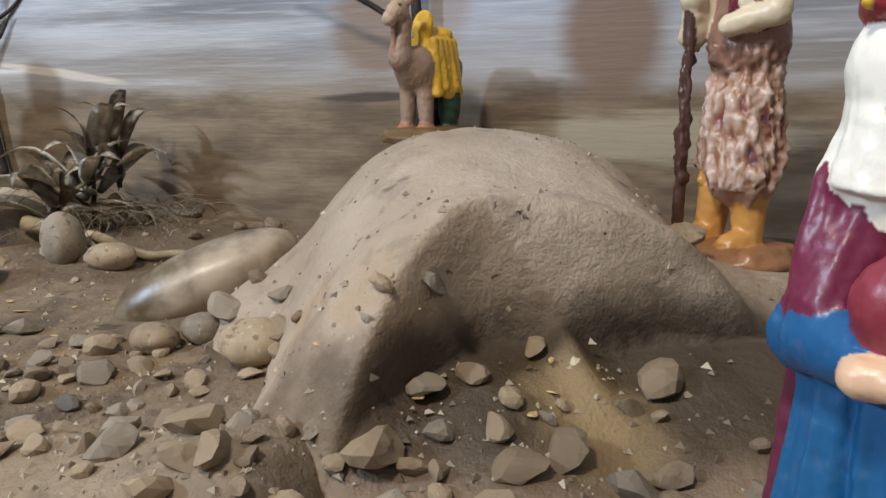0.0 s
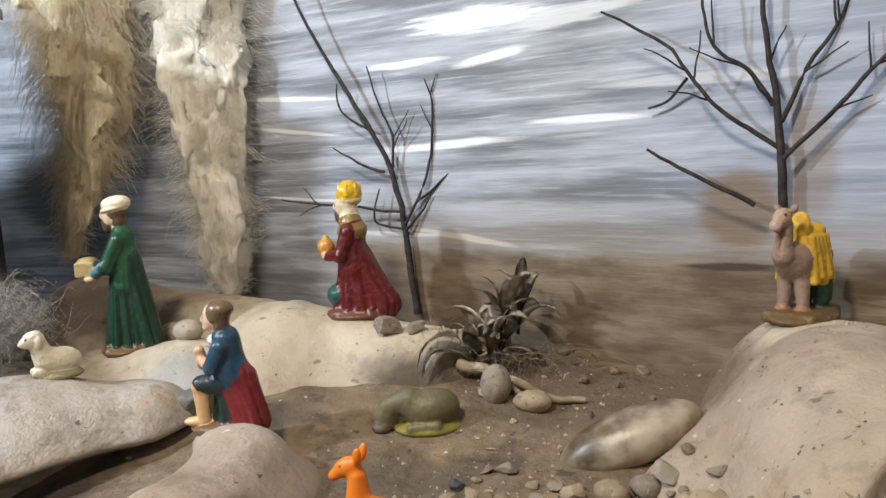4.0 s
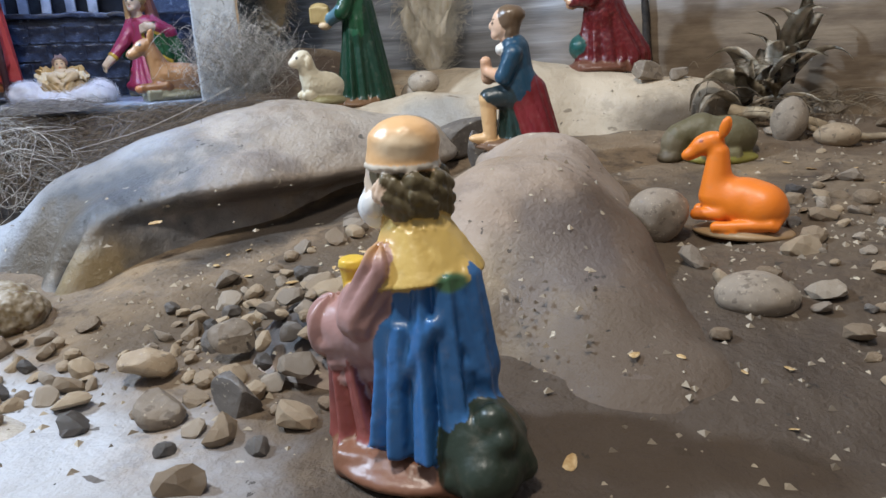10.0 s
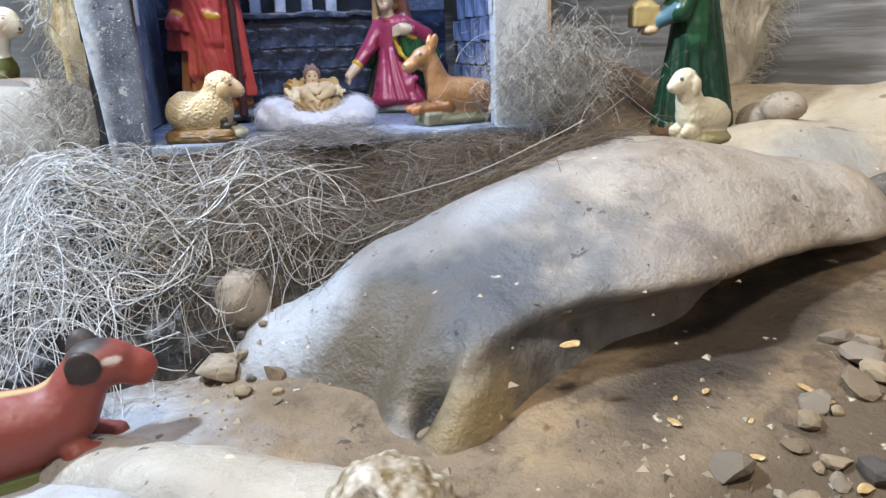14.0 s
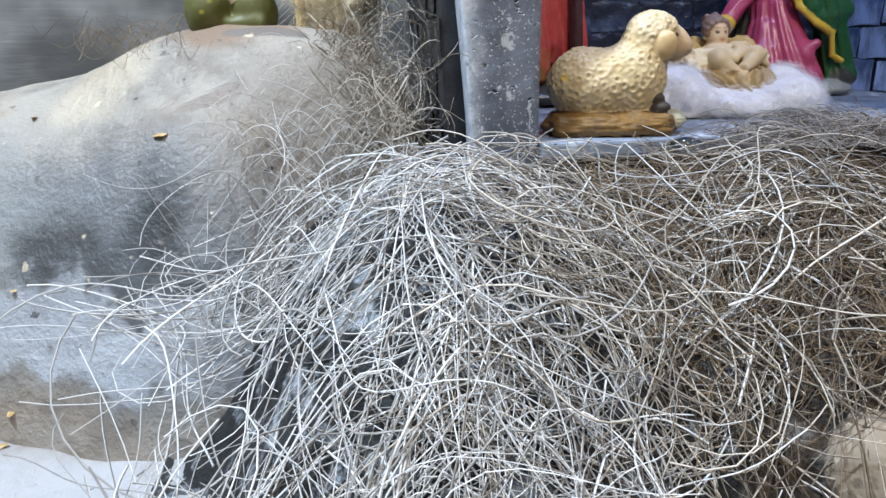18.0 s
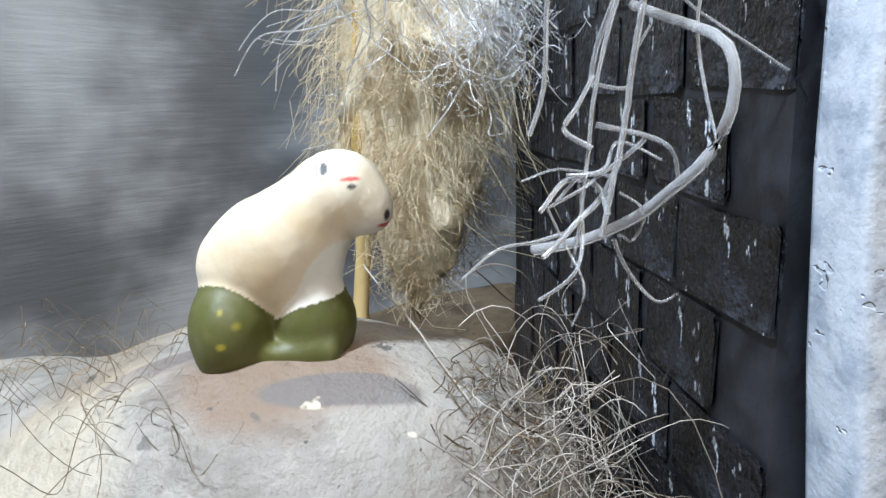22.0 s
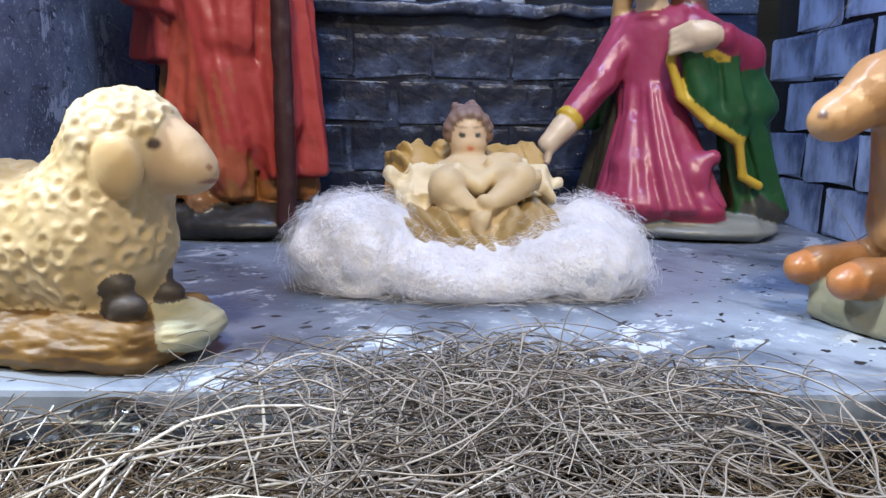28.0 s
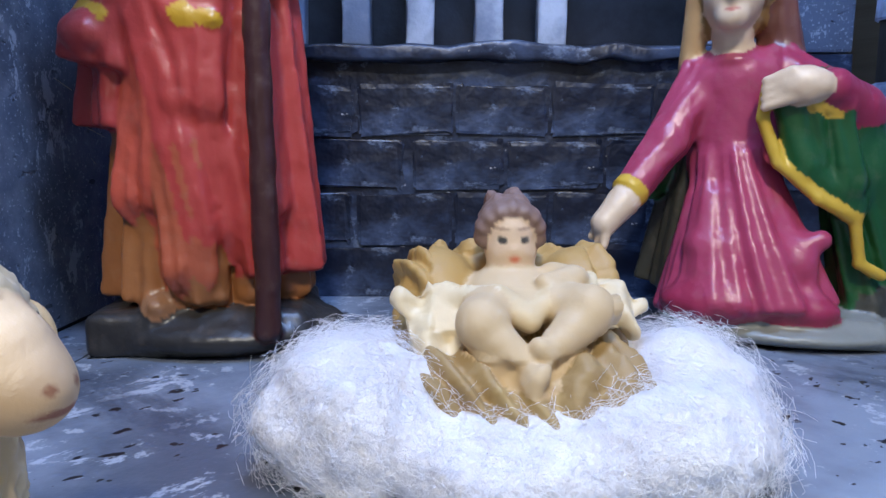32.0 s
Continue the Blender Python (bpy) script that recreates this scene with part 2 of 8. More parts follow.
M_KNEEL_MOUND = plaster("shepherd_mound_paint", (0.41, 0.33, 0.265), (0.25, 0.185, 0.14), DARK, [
    # near-black strip along the front foot of the ridge
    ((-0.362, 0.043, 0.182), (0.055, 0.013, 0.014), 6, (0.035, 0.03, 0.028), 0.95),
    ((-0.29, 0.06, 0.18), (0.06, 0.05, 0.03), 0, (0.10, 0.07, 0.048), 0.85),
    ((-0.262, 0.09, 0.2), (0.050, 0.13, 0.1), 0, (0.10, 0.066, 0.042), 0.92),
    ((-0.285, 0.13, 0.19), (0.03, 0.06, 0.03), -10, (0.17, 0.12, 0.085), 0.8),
    # dark strip slanting along the same foot
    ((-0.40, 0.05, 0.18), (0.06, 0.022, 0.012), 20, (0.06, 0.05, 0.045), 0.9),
    ((-0.31, 0.085, 0.185), (0.03, 0.03, 0.03), 0, (0.42, 0.33, 0.2), 0.6),
    ((-0.245, 0.045, 0.18), (0.085, 0.11, 0.1), 0, (0.115, 0.082, 0.055), 0.88, 0.8, 0.45),
    ((-0.300, 0.110, 0.20), (0.022, 0.030, 0.035), 0, (0.14, 0.115, 0.105), 0.7, 0.8, 0.5)], gloss=0.42)
M_KING_MOUND = plaster("king_mound_paint", (0.54, 0.45, 0.33), (0.36, 0.28, 0.185), DARK, [
    ((-0.27, 0.38, 0.22), (0.06, 0.03, 0.025), 0, (0.09, 0.065, 0.04), 0.95),
    ((-0.63, 0.40, 0.26), (0.07, 0.08, 0.06), 0, (0.10, 0.07, 0.05), 1.0),
    ((-0.47, 0.34, 0.22), (0.03, 0.04, 0.03), 0, (0.30, 0.29, 0.27), 0.8)], gloss=0.5)
M_LEFT_MOUND = plaster("left_mound_paint", (0.36, 0.335, 0.30), (0.225, 0.205, 0.185), (0.05, 0.05, 0.05), [
    ((-0.86, 0.02, 0.2), (0.07, 0.04, 0.03), 0, (0.17, 0.185, 0.195), 0.9),
    ((-0.885, 0.045, 0.215), (0.09, 0.04, 0.036), 0, (0.15, 0.17, 0.195), 0.85),
    ((-0.96, 0.02, 0.21), (0.06, 0.05, 0.04), 0, (0.25, 0.27, 0.28), 0.8),
    ((-0.85, 0.10, 0.25), (0.035, 0.03, 0.035), 0, (0.22, 0.2, 0.18), 0.8),
    ((-0.900, 0.102, 0.284), (0.024, 0.016, 0.04), 35, (0.22, 0.145, 0.095), 0.8, 0.6, 0.3),
    ((-0.884, 0.105, 0.278), (0.015, 0.0045, 0.05), 42, (0.15, 0.135, 0.13), 0.85, 0.3, 0.12),
    ((-0.925, 0.090, 0.280), (0.014, 0.004, 0.05), 60, (0.17, 0.14, 0.13), 0.8, 0.4, 0.15),
    ((-0.876, 0.075, 0.262), (0.012, 0.004, 0.05), 80, (0.20, 0.17, 0.15), 0.8, 0.5, 0.15),
    ((-0.872, 0.050, 0.224), (0.012, 0.030, 0.015), 20, (0.045, 0.05, 0.055), 0.9, 1.0, 0.5),
    ((-0.905, 0.035, 0.215), (0.020, 0.035, 0.012), 20, (0.06, 0.065, 0.07), 0.85, 1.2, 0.5),
    ((-0.860, 0.035, 0.200), (0.055, 0.045, 0.018), 20, (0.095, 0.105, 0.115), 0.85, 1.2, 0.35),
    ((-0.850, 0.020, 0.188), (0.06, 0.05, 0.014), 20, (0.44, 0.48, 0.54), 0.75, 1.6, 0.2),
    ((-0.90, 0.03, 0.195), (0.06, 0.05, 0.014), 20, (0.46, 0.50, 0.56), 0.7, 1.8, 0.2),
    ((-0.93, 0.065, 0.27), (0.02, 0.02, 0.03), 20, (0.52, 0.46, 0.36), 0.7, 0.8, 0.5)], gloss=0.34, dirt=0.6, busy=0.4)
M_LEDGE = plaster("ledge_paint", (0.30, 0.23, 0.155), (0.16, 0.115, 0.072), DARK, [((-0.03, 0.12, 0.2), (0.05, 0.06, 0.04), 0, BROWN, 0.7),
    # the hollow's brown paint and painted shade, continued over this ledge
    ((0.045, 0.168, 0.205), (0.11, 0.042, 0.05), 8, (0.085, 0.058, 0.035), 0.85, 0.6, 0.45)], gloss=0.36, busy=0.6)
M_SHELL_MOUND = plaster("shell_mound_paint", (0.50, 0.46, 0.40), (0.34, 0.28, 0.20), DARK, [
    ((-0.60, 0.0, 0.15), (0.1, 0.03, 0.02), 0, (0.2, 0.2, 0.2), 0.6)], gloss=0.2)

# painted sky
sky = Net("painted_sky")
su, sz = sky.nt.nodes.new("ShaderNodeSeparateXYZ"), None
sky.link(sky.uv, su.inputs[0])
S, ZZ = su.outputs["X"], su.outputs["Y"]
streak = sky.noise(9, 5, 0.6, (0.55, 6.0, 1), sky.uv)
streak2 = sky.noise(30, 4, 0.6, (0.35, 7.0, 1), sky.uv, (4, 2, 0))
sc = sky.mix(sky.step(streak, 0.32, 0.68), (0.15, 0.16, 0.18), (0.48, 0.51, 0.575))
sc = sky.mix(sky.math("MULTIPLY", sky.step(streak2, 0.5, 0.72), 0.55), sc, (0.66, 0.69, 0.76))
sc = sky.mix(sky.math("MULTIPLY", sky.step(sky.noise(16, 4, 0.6, (0.4, 4, 1), sky.uv, (8, 3, 0)), 0.54, 0.72), 0.7), sc, (0.17, 0.16, 0.165))
cloud = sky.noise(7, 4, 0.55, (1, 1.3, 1), sky.uv, (2, 5, 0))
sc = sky.mix(sky.math("SUBTRACT", 1.0, sky.step(S, -1.02, -0.86)), sc, sky.mix(sky.step(cloud, 0.36, 0.64), (0.13, 0.135, 0.14), (0.46, 0.475, 0.49)))
# bluish part above the camel, grey dark behind the plumes
sc = sky.mix(sky.math("MULTIPLY", sky.math("SUBTRACT", 1.0, sky.step(sky.math("ABSOLUTE", sky.math("SUBTRACT", S, 0.03)), 0.02, 0.22)), 0.45), sc, (0.42, 0.50, 0.66))


def stroke(s0, z0, s1, z1, thick, colour, much=0.95, ragged=0.4):
    """One brush stroke of the sky, from (s0, z0) to (s1, z1)."""
    global sc
    m = sky.nt.nodes.new("ShaderNodeMapping")
    m.vector_type = "TEXTURE"
    m.inputs["Location"].default_value = ((s0 + s1) / 2, (z0 + z1) / 2, 0)
    m.inputs["Rotation"].default_value = (0, 0, math.atan2(z1 - z0, s1 - s0))
    m.inputs["Scale"].default_value = (math.hypot(s1 - s0, z1 - z0) / 2, thick, 1)
    sky.link(sky.uv, m.inputs["Vector"])
    n = sky.nt.nodes.new("ShaderNodeVectorMath")
    n.operation = "LENGTH"
    sky.link(m.outputs[0], n.inputs[0])
    d = sky.math("ADD", n.outputs["Value"], sky.math("MULTIPLY", sky.math("SUBTRACT", sky.noise(60, 5, 0.65, (0.3, 3.5, 1), sky.uv), 0.5), ragged * 3))
    sc = sky.mix(sky.math("MULTIPLY", sky.math("SUBTRACT", 1.0, sky.step(d, 0.6, 1.15)), much), sc, colour)


WHITE = (0.86, 0.87, 0.90)
stroke(-0.90, 0.44, -0.76, 0.28, 0.07, (0.06, 0.058, 0.05), 0.9, 0.3)
stroke(-0.66, 0.45, -0.52, 0.44, 0.09, (0.34, 0.38, 0.46), 0.55)
stroke(-0.60, 0.27, -0.46, 0.27, 0.03, (0.16, 0.15, 0.14), 0.6)
stroke(-1.35, 0.30, -1.10, 0.52, 0.05, (0.13, 0.135, 0.14), 0.8, 0.25)
stroke(-1.30, 0.52, -1.12, 0.36, 0.03, (0.50, 0.52, 0.54), 0.6, 0.25)
stroke(-1.15, 0.30, -0.95, 0.48, 0.06, (0.20, 0.205, 0.21), 0.75, 0.25)
stroke(-0.66, 0.37, -0.52, 0.36, 0.05, (0.33, 0.38, 0.48), 0.7)
stroke(-0.224, 0.420, -0.112, 0.419, 0.0036, WHITE)
stroke(-0.38, 0.402, -0.22, 0.408, 0.0045, WHITE)
stroke(-0.55, 0.466, -0.42, 0.457, 0.003, WHITE)
stroke(-0.55, 0.436, -0.42, 0.420, 0.0025, WHITE, 0.8)
stroke(-0.53, 0.36, -0.40, 0.352, 0.0018, WHITE, 0.8)
stroke(-0.39, 0.482, -0.30, 0.483, 0.004, WHITE)
stroke(-0.29, 0.474, -0.215, 0.484, 0.005, WHITE)
stroke(-0.34, 0.515, -0.20, 0.512, 0.011, WHITE, 1.0, 0.6)
stroke(-0.24, 0.500, -0.12, 0.508, 0.008, (0.7, 0.71, 0.74), 0.8, 0.6)
stroke(0.03, 0.418, 0.26, 0.408, 0.010, (0.72, 0.73, 0.82), 0.9)
stroke(-0.17, 0.446, 0.0, 0.440, 0.005, (0.72, 0.74, 0.8), 0.6)
stroke(0.0, 0.45, 0.30, 0.455, 0.014, (0.25, 0.25, 0.29), 0.8)
# painted earth below the sky, and two brown shapes
edge = sky.math("ADD", ZZ, sky.math("MULTIPLY", sky.math("SUBTRACT", sky.noise(12, 4, 0.6, (1, 3, 1), sky.uv), 0.5), 0.035))
earthy = sky.mix(sky.step(sky.noise(20, 5, 0.65, (0.6, 2, 1), sky.uv), 0.35, 0.7), (0.12, 0.082, 0.050), (0.27, 0.205, 0.135))
mid = sky.math("MULTIPLY", sky.step(S, -0.50, -0.36), 1.0)
sc = sky.mix(sky.math("MULTIPLY", sky.math("SUBTRACT", 1.0, sky.step(edge, 0.30, 0.375)), sky.math("MULTIPLY", mid, 0.6)), sc, (0.34, 0.28, 0.21))
sc = sky.mix(sky.math("MULTIPLY", sky.math("SUBTRACT", 1.0, sky.step(edge, 0.296, 0.318)), mid), sc, earthy)
stroke(-0.345, 0.327, -0.235, 0.312, 0.0035, (0.62, 0.56, 0.48), 0.8)
stroke(-0.44, 0.322, -0.30, 0.320, 0.0025, (0.66, 0.64, 0.62), 0.8)
stroke(-0.10, 0.30, -0.02, 0.303, 0.0035, (0.05, 0.035, 0.025), 0.9)
stroke(-0.085, 0.345, -0.02, 0.345, 0.034, (0.20, 0.13, 0.075), 0.8, 0.3)
stroke(-0.03, 0.375, 0.01, 0.375, 0.05, (0.26, 0.16, 0.08), 0.45, 0.3)
stroke(0.056, 0.338, 0.118, 0.338, 0.046, (0.18, 0.11, 0.065), 0.88, 0.10)
stroke(0.02, 0.275, 0.20, 0.280, 0.016, (0.42, 0.36, 0.26), 0.8, 0.5)
sky.bump(sky.noise(60, 5, 0.6, (0.5, 6, 1), sky.uv), 0.25, 0.0015)
M_SKY = sky.done(sc, sky.math("ADD", 0.42, sky.math("MULTIPLY", streak, 0.3)))

M_BOARD = simple("grey_board", (0.20, 0.18, 0.16), (0.30, 0.27, 0.24), 30, 0.8)
M_WOOD = simple("raw_plywood", (0.45, 0.32, 0.19), (0.58, 0.43, 0.27), 25, 0.65, 0.3, 0.0004, (1, 1, 0.12))

# stable paint: dark blue-grey dry-brushed with pale paint, chips and dots
st = Net("stable_paint")
c = st.mix(st.step(st.noise(24, 5, 0.65), 0.34, 0.68), (0.062, 0.074, 0.10), (0.17, 0.195, 0.25))
c = st.mix(st.math("MULTIPLY", st.step(st.noise(95, 6, 0.78, (1, 1, 0.45), None, (4, 4, 1)), 0.585, 0.605), 0.85), c, (0.52, 0.55, 0.60))
c = st.mix(st.math("MULTIPLY", st.step(st.noise(62, 7, 0.78, (1, 1, 0.8), None, (7, 2, 5)), 0.59, 0.605), 0.8), c, (0.52, 0.55, 0.60))
c = st.mix(st.step(st.noise(1100, 3, 0.6), 0.61, 0.66), c, (0.50, 0.53, 0.58))
c = st.mix(st.step(st.noise(210, 2, 0.5, (1, 1, 1.6), None, (2, 9, 3)), 0.70, 0.72), c, (0.015, 0.015, 0.018))
st.bump(st.math("SUBTRACT", st.noise(120, 5, 0.65), st.math("MULTIPLY", st.step(st.noise(210, 2, 0.5, (1, 1, 1.6), None, (2, 9, 3)), 0.66, 0.69), 0.8)), 0.6, 0.0010)
sep = st.nt.nodes.new("ShaderNodeSeparateXYZ")
st.link(st.co, sep.inputs[0])
along = st.math("MULTIPLY", st.math("ADD", sep.outputs["X"], sep.outputs["Y"]), 0.70710678)
edge_ = st.math("ADD", along, st.math("MULTIPLY", st.math("SUBTRACT", st.noise(110, 5, 0.7), 0.5), 0.008))
# mottled pale band painted in place of the post's lit left chamfer
pale_ = st.math("MULTIPLY", st.math("SUBTRACT", 1.0, st.step(edge_, -0.4850, -0.4770)), st.step(along, -0.4930, -0.4910))
c = st.mix(st.math("MULTIPLY", pale_, 0.9), c, st.mix(st.step(st.noise(140, 4, 0.65), 0.36, 0.6), (0.35, 0.40, 0.47), (0.56, 0.60, 0.66)))
M_STABLE = st.done(c, 0.38)
st = Net("pale_stable_paint")
c = st.mix(st.step(st.noise(30, 5, 0.6), 0.36, 0.7), (0.40, 0.43, 0.47), (0.60, 0.63, 0.66))
c = st.mix(st.math("MULTIPLY", st.step(st.noise(150, 4, 0.65), 0.52, 0.66), 0.6), c, (0.22, 0.24, 0.27))
c = st.mix(st.step(st.noise(170, 2, 0.5, shift=(2, 1, 3)), 0.71, 0.745), c, (0.03, 0.03, 0.034))
st.bump(st.math("ADD", st.noise(120, 5, 0.65), st.noise(420, 3, 0.6)), 0.5, 0.0008)
M_STABLE_PALE = st.done(c, 0.45)
bw = Net("blue_black_brick_paint")
_b = bw.mix(bw.step(bw.noise(42, 5, 0.65), 0.50, 0.76), (0.006, 0.007, 0.010), (0.055, 0.066, 0.09))
_b = bw.mix(bw.math("MULTIPLY", bw.step(bw.noise(55, 6, 0.75, (1, 1, 0.30), None, (3, 1, 2)), 0.57, 0.66), 0.75), _b, (0.15, 0.17, 0.20))
_b = bw.mix(bw.step(bw.noise(190, 4, 0.7, (1, 1, 0.40), None, (6, 4, 1)), 0.66, 0.685), _b, (0.50, 0.54, 0.60))
_b = bw.mix(bw.math("MULTIPLY", bw.step(bw.noise(60, 4, 0.7, (1, 1, 2.5), None, (9, 9, 4)), 0.68, 0.72), 0.7), _b, (0.13, 0.085, 0.05))
bw.bump(bw.math("ADD", bw.noise(70, 5, 0.7, (1, 1, 0.5)), bw.noise(330, 3, 0.6)), 0.9, 0.0022)
M_BRICK = bw.done(_b, bw.math("ADD", 0.16, bw.math("MULTIPLY", bw.noise(80, 4), 0.3)))
M_BRICK_PALE = simple("blue_pale_brick_paint", (0.075, 0.11, 0.22), (0.55, 0.66, 0.88), 60, 0.5, 0.6, 0.0012, (1, 1, 0.5), (0.36, 0.62))
nv = Net("navy_smeared_brick_paint")
_b = nv.mix(nv.step(nv.noise(30, 5, 0.65, (1, 1, 1.8)), 0.44, 0.74), (0.007, 0.010, 0.022), (0.075, 0.105, 0.18))
_b = nv.mix(nv.math("MULTIPLY", nv.step(nv.noise(75, 6, 0.75, (1, 1, 1.5), None, (2, 7, 1)), 0.56, 0.66), 0.6), _b, (0.20, 0.25, 0.34))
_b = nv.mix(nv.step(nv.noise(170, 3, 0.6, shift=(6, 2, 2)), 0.71, 0.73), _b, (0.52, 0.50, 0.46))
nv.bump(nv.math("ADD", nv.noise(60, 4, 0.6), nv.noise(200, 2, 0.5)), 0.4, 0.0018)
M_BACK = nv.done(_b, 0.42)
M_MORTAR = simple("black_joint_paint", (0.006, 0.007, 0.010), (0.02, 0.022, 0.03), 90, 0.6)
M_BLUEWALL = simple("blue_white_speckled_paint", (0.16, 0.23, 0.46), (0.55, 0.66, 0.88), 85, 0.5, 0.5, 0.001, (1, 1, 1), (0.4, 0.62))
M_BAR = simple("pale_bar_paint", (0.16, 0.20, 0.28), (0.46, 0.52, 0.62), 60, 0.55, 0.5, 0.0007)
st = Net("stable_floor_paint")
c = st.mix(st.step(st.noise(26, 5, 0.6, (1, 1, 1)), 0.34, 0.66), (0.095, 0.117, 0.158), (0.26, 0.305, 0.38))
c = st.mix(st.math("MULTIPLY", st.step(st.noise(150, 4, 0.7), 0.58, 0.66), 0.55), c, (0.60, 0.65, 0.72))
c = st.mix(st.math("MULTIPLY", st.step(st.noise(34, 6, 0.75, (2.6, 1, 1), None, (5, 2, 7)), 0.57, 0.61), 0.75), c, (0.50, 0.55, 0.63))
c = st.mix(st.math("MULTIPLY", st.step(st.noise(22, 5, 0.65, (1, 2.2, 1), None, (1, 2, 3)), 0.52, 0.64), 0.7), c, (0.055, 0.07, 0.105))
c = st.mix(st.step(st.noise(210, 2, 0.5, (1.8, 1, 1), None, (2, 9, 3)), 0.665, 0.69), c, (0.015, 0.015, 0.02))
st.bump(st.noise(220, 4, 0.6), 0.4, 0.0006)
M_FLOOR = st.done(c, 0.42)

M_BARK = simple("dark_twig_bark", (0.012, 0.010, 0.009), (0.045, 0.035, 0.028), 160, 0.75, 0.6, 0.0008)
M_PALEWOOD = simple("pale_dry_wood", (0.24, 0.18, 0.11), (0.46, 0.37, 0.24), 90, 0.7, 0.5, 0.0006)


def hair_mat(name, a, b):
    """Thin dry hairs that let half of the light through."""
    n = Net(name)
    c = n.mix(n.noise(20, 3), a, b)
    n.done(c, 0.75)
    t = n.nt.nodes.new("ShaderNodeBsdfTranslucent")
    n.link(c, t.inputs["Color"])
    mix = n.nt.nodes.new("ShaderNodeMixShader")
    mix.inputs[0].default_value = 0.35
    n.link(n.bsdf.outputs[0], mix.inputs[1])
    n.link(t.outputs[0], mix.inputs[2])
    n.link(mix.outputs[0], n.nt.nodes["Material Output"].inputs["Surface"])
    return n.mat


def matted(name, a, b):
    """Matted hair: fine upright streaks."""
    n = Net(name)
    c = n.mix(n.step(n.noise(240, 5, 0.7, (1, 1, 0.10)), 0.35, 0.62), a, b)
    n.bump(n.math("ADD", n.noise(420, 4, 0.7, (1, 1, 0.10)), n.noise(60, 4, 0.6, (1, 1, 0.4))), 0.8, 0.004)
    return n.done(c, 0.95)


M_PLUME_MAT = matted("cream_plume_down", (0.84, 0.77, 0.62), (0.95, 0.91, 0.82))
M_PLUME_BROWN_MAT = matted("tan_plume_down", (0.70, 0.58, 0.38), (0.88, 0.79, 0.60))
M_PLUME = hair_mat("cream_plume_hair", (0.92, 0.86, 0.73), (0.96, 0.93, 0.85))
M_PLUME_BROWN = hair_mat("tan_plume_hair", (0.74, 0.61, 0.40), (0.88, 0.78, 0.58))
M_STALK = simple("yellow_dry_stalk", (0.46, 0.31, 0.10), (0.66, 0.50, 0.24), 60, 0.6, 0.4, 0.0005, (1, 1, 0.2))
M_LEAF = simple("dry_olive_leaf", (0.22, 0.185, 0.125), (0.52, 0.45, 0.35), 70, 0.55, 0.4, 0.0005)
M_ROOT = simple("dry_grass_blade", (0.10, 0.075, 0.045), (0.27, 0.20, 0.12), 70, 0.7, 0.0)


def hay_mat(name, a, b, rough):
    n = Net(name)
    geo = n.nt.nodes.new("ShaderNodeNewGeometry")
    return n.done(n.mix(geo.outputs["Random Per Island"], a, b), rough)


M_HAY = hay_mat("straw", (0.09, 0.07, 0.05), (0.66, 0.61, 0.54), 0.4)
M_HAY_GREY = hay_mat("grey_brown_straw", (0.05, 0.04, 0.034), (0.34, 0.30, 0.27), 0.5)
M_HAY_BROWN = hay_mat("brown_straw", (0.045, 0.03, 0.018), (0.24, 0.17, 0.10), 0.6)
M_WOOL = simple("white_cotton_wool", (0.80, 0.80, 0.84), (0.90, 0.90, 0.92), 120, 0.9, 0.8, 0.0012)
M_FUZZ = simple("cotton_hair", (0.84, 0.84, 0.87), (0.92, 0.92, 0.94), 30, 0.9, 0.0)
glue = Net("hot_glue")
M_GLUE = glue.done((0.92, 0.94, 0.97), 0.08, Transmission_Weight=0.78, IOR=1.42)
clear = Net("clear_glass")
M_GLASS = clear.done((0.95, 0.98, 0.97), 0.03, Transmission_Weight=1.0, IOR=1.5)


def stone_mat(name, a, b, rough=0.7):
    n = Net(name)
    info = n.nt.nodes.new("ShaderNodeObjectInfo")
    tint = n.math("MULTIPLY", info.outputs["Random"], 0.8)
    c = n.mix(n.math("ADD", tint, n.math("MULTIPLY", n.step(n.noise(90, 5, 0.65), 0.35, 0.7), 0.35)), a, b)
    c = n.mix(n.math("MULTIPLY", n.step(n.noise(500, 3, 0.6), 0.62, 0.7), 0.5), c, (0.62, 0.54, 0.4))
    c = n.mix(n.math("MULTIPLY", n.step(n.noise(200, 3, 0.6, shift=(4, 4, 4)), 0.58, 0.68), 0.6), c, (0.07, 0.05, 0.035))
    n.bump(n.noise(260, 5, 0.65), 0.5, 0.0008)
    return n.done(c, rough)


M_STONE = stone_mat("dusty_pebble", (0.15, 0.105, 0.065), (0.42, 0.32, 0.205))
M_STONE_GREY = stone_mat("grey_pebble", (0.16, 0.125, 0.09), (0.38, 0.315, 0.24))
M_STONE_DARK = stone_mat("dark_stone", (0.045, 0.04, 0.038), (0.16, 0.14, 0.12), 0.5)
M_BRONZE = simple("stone_with_gold_paint", (0.085, 0.058, 0.028), (0.42, 0.34, 0.25), 24, 0.36, 0.4, 0.0006)


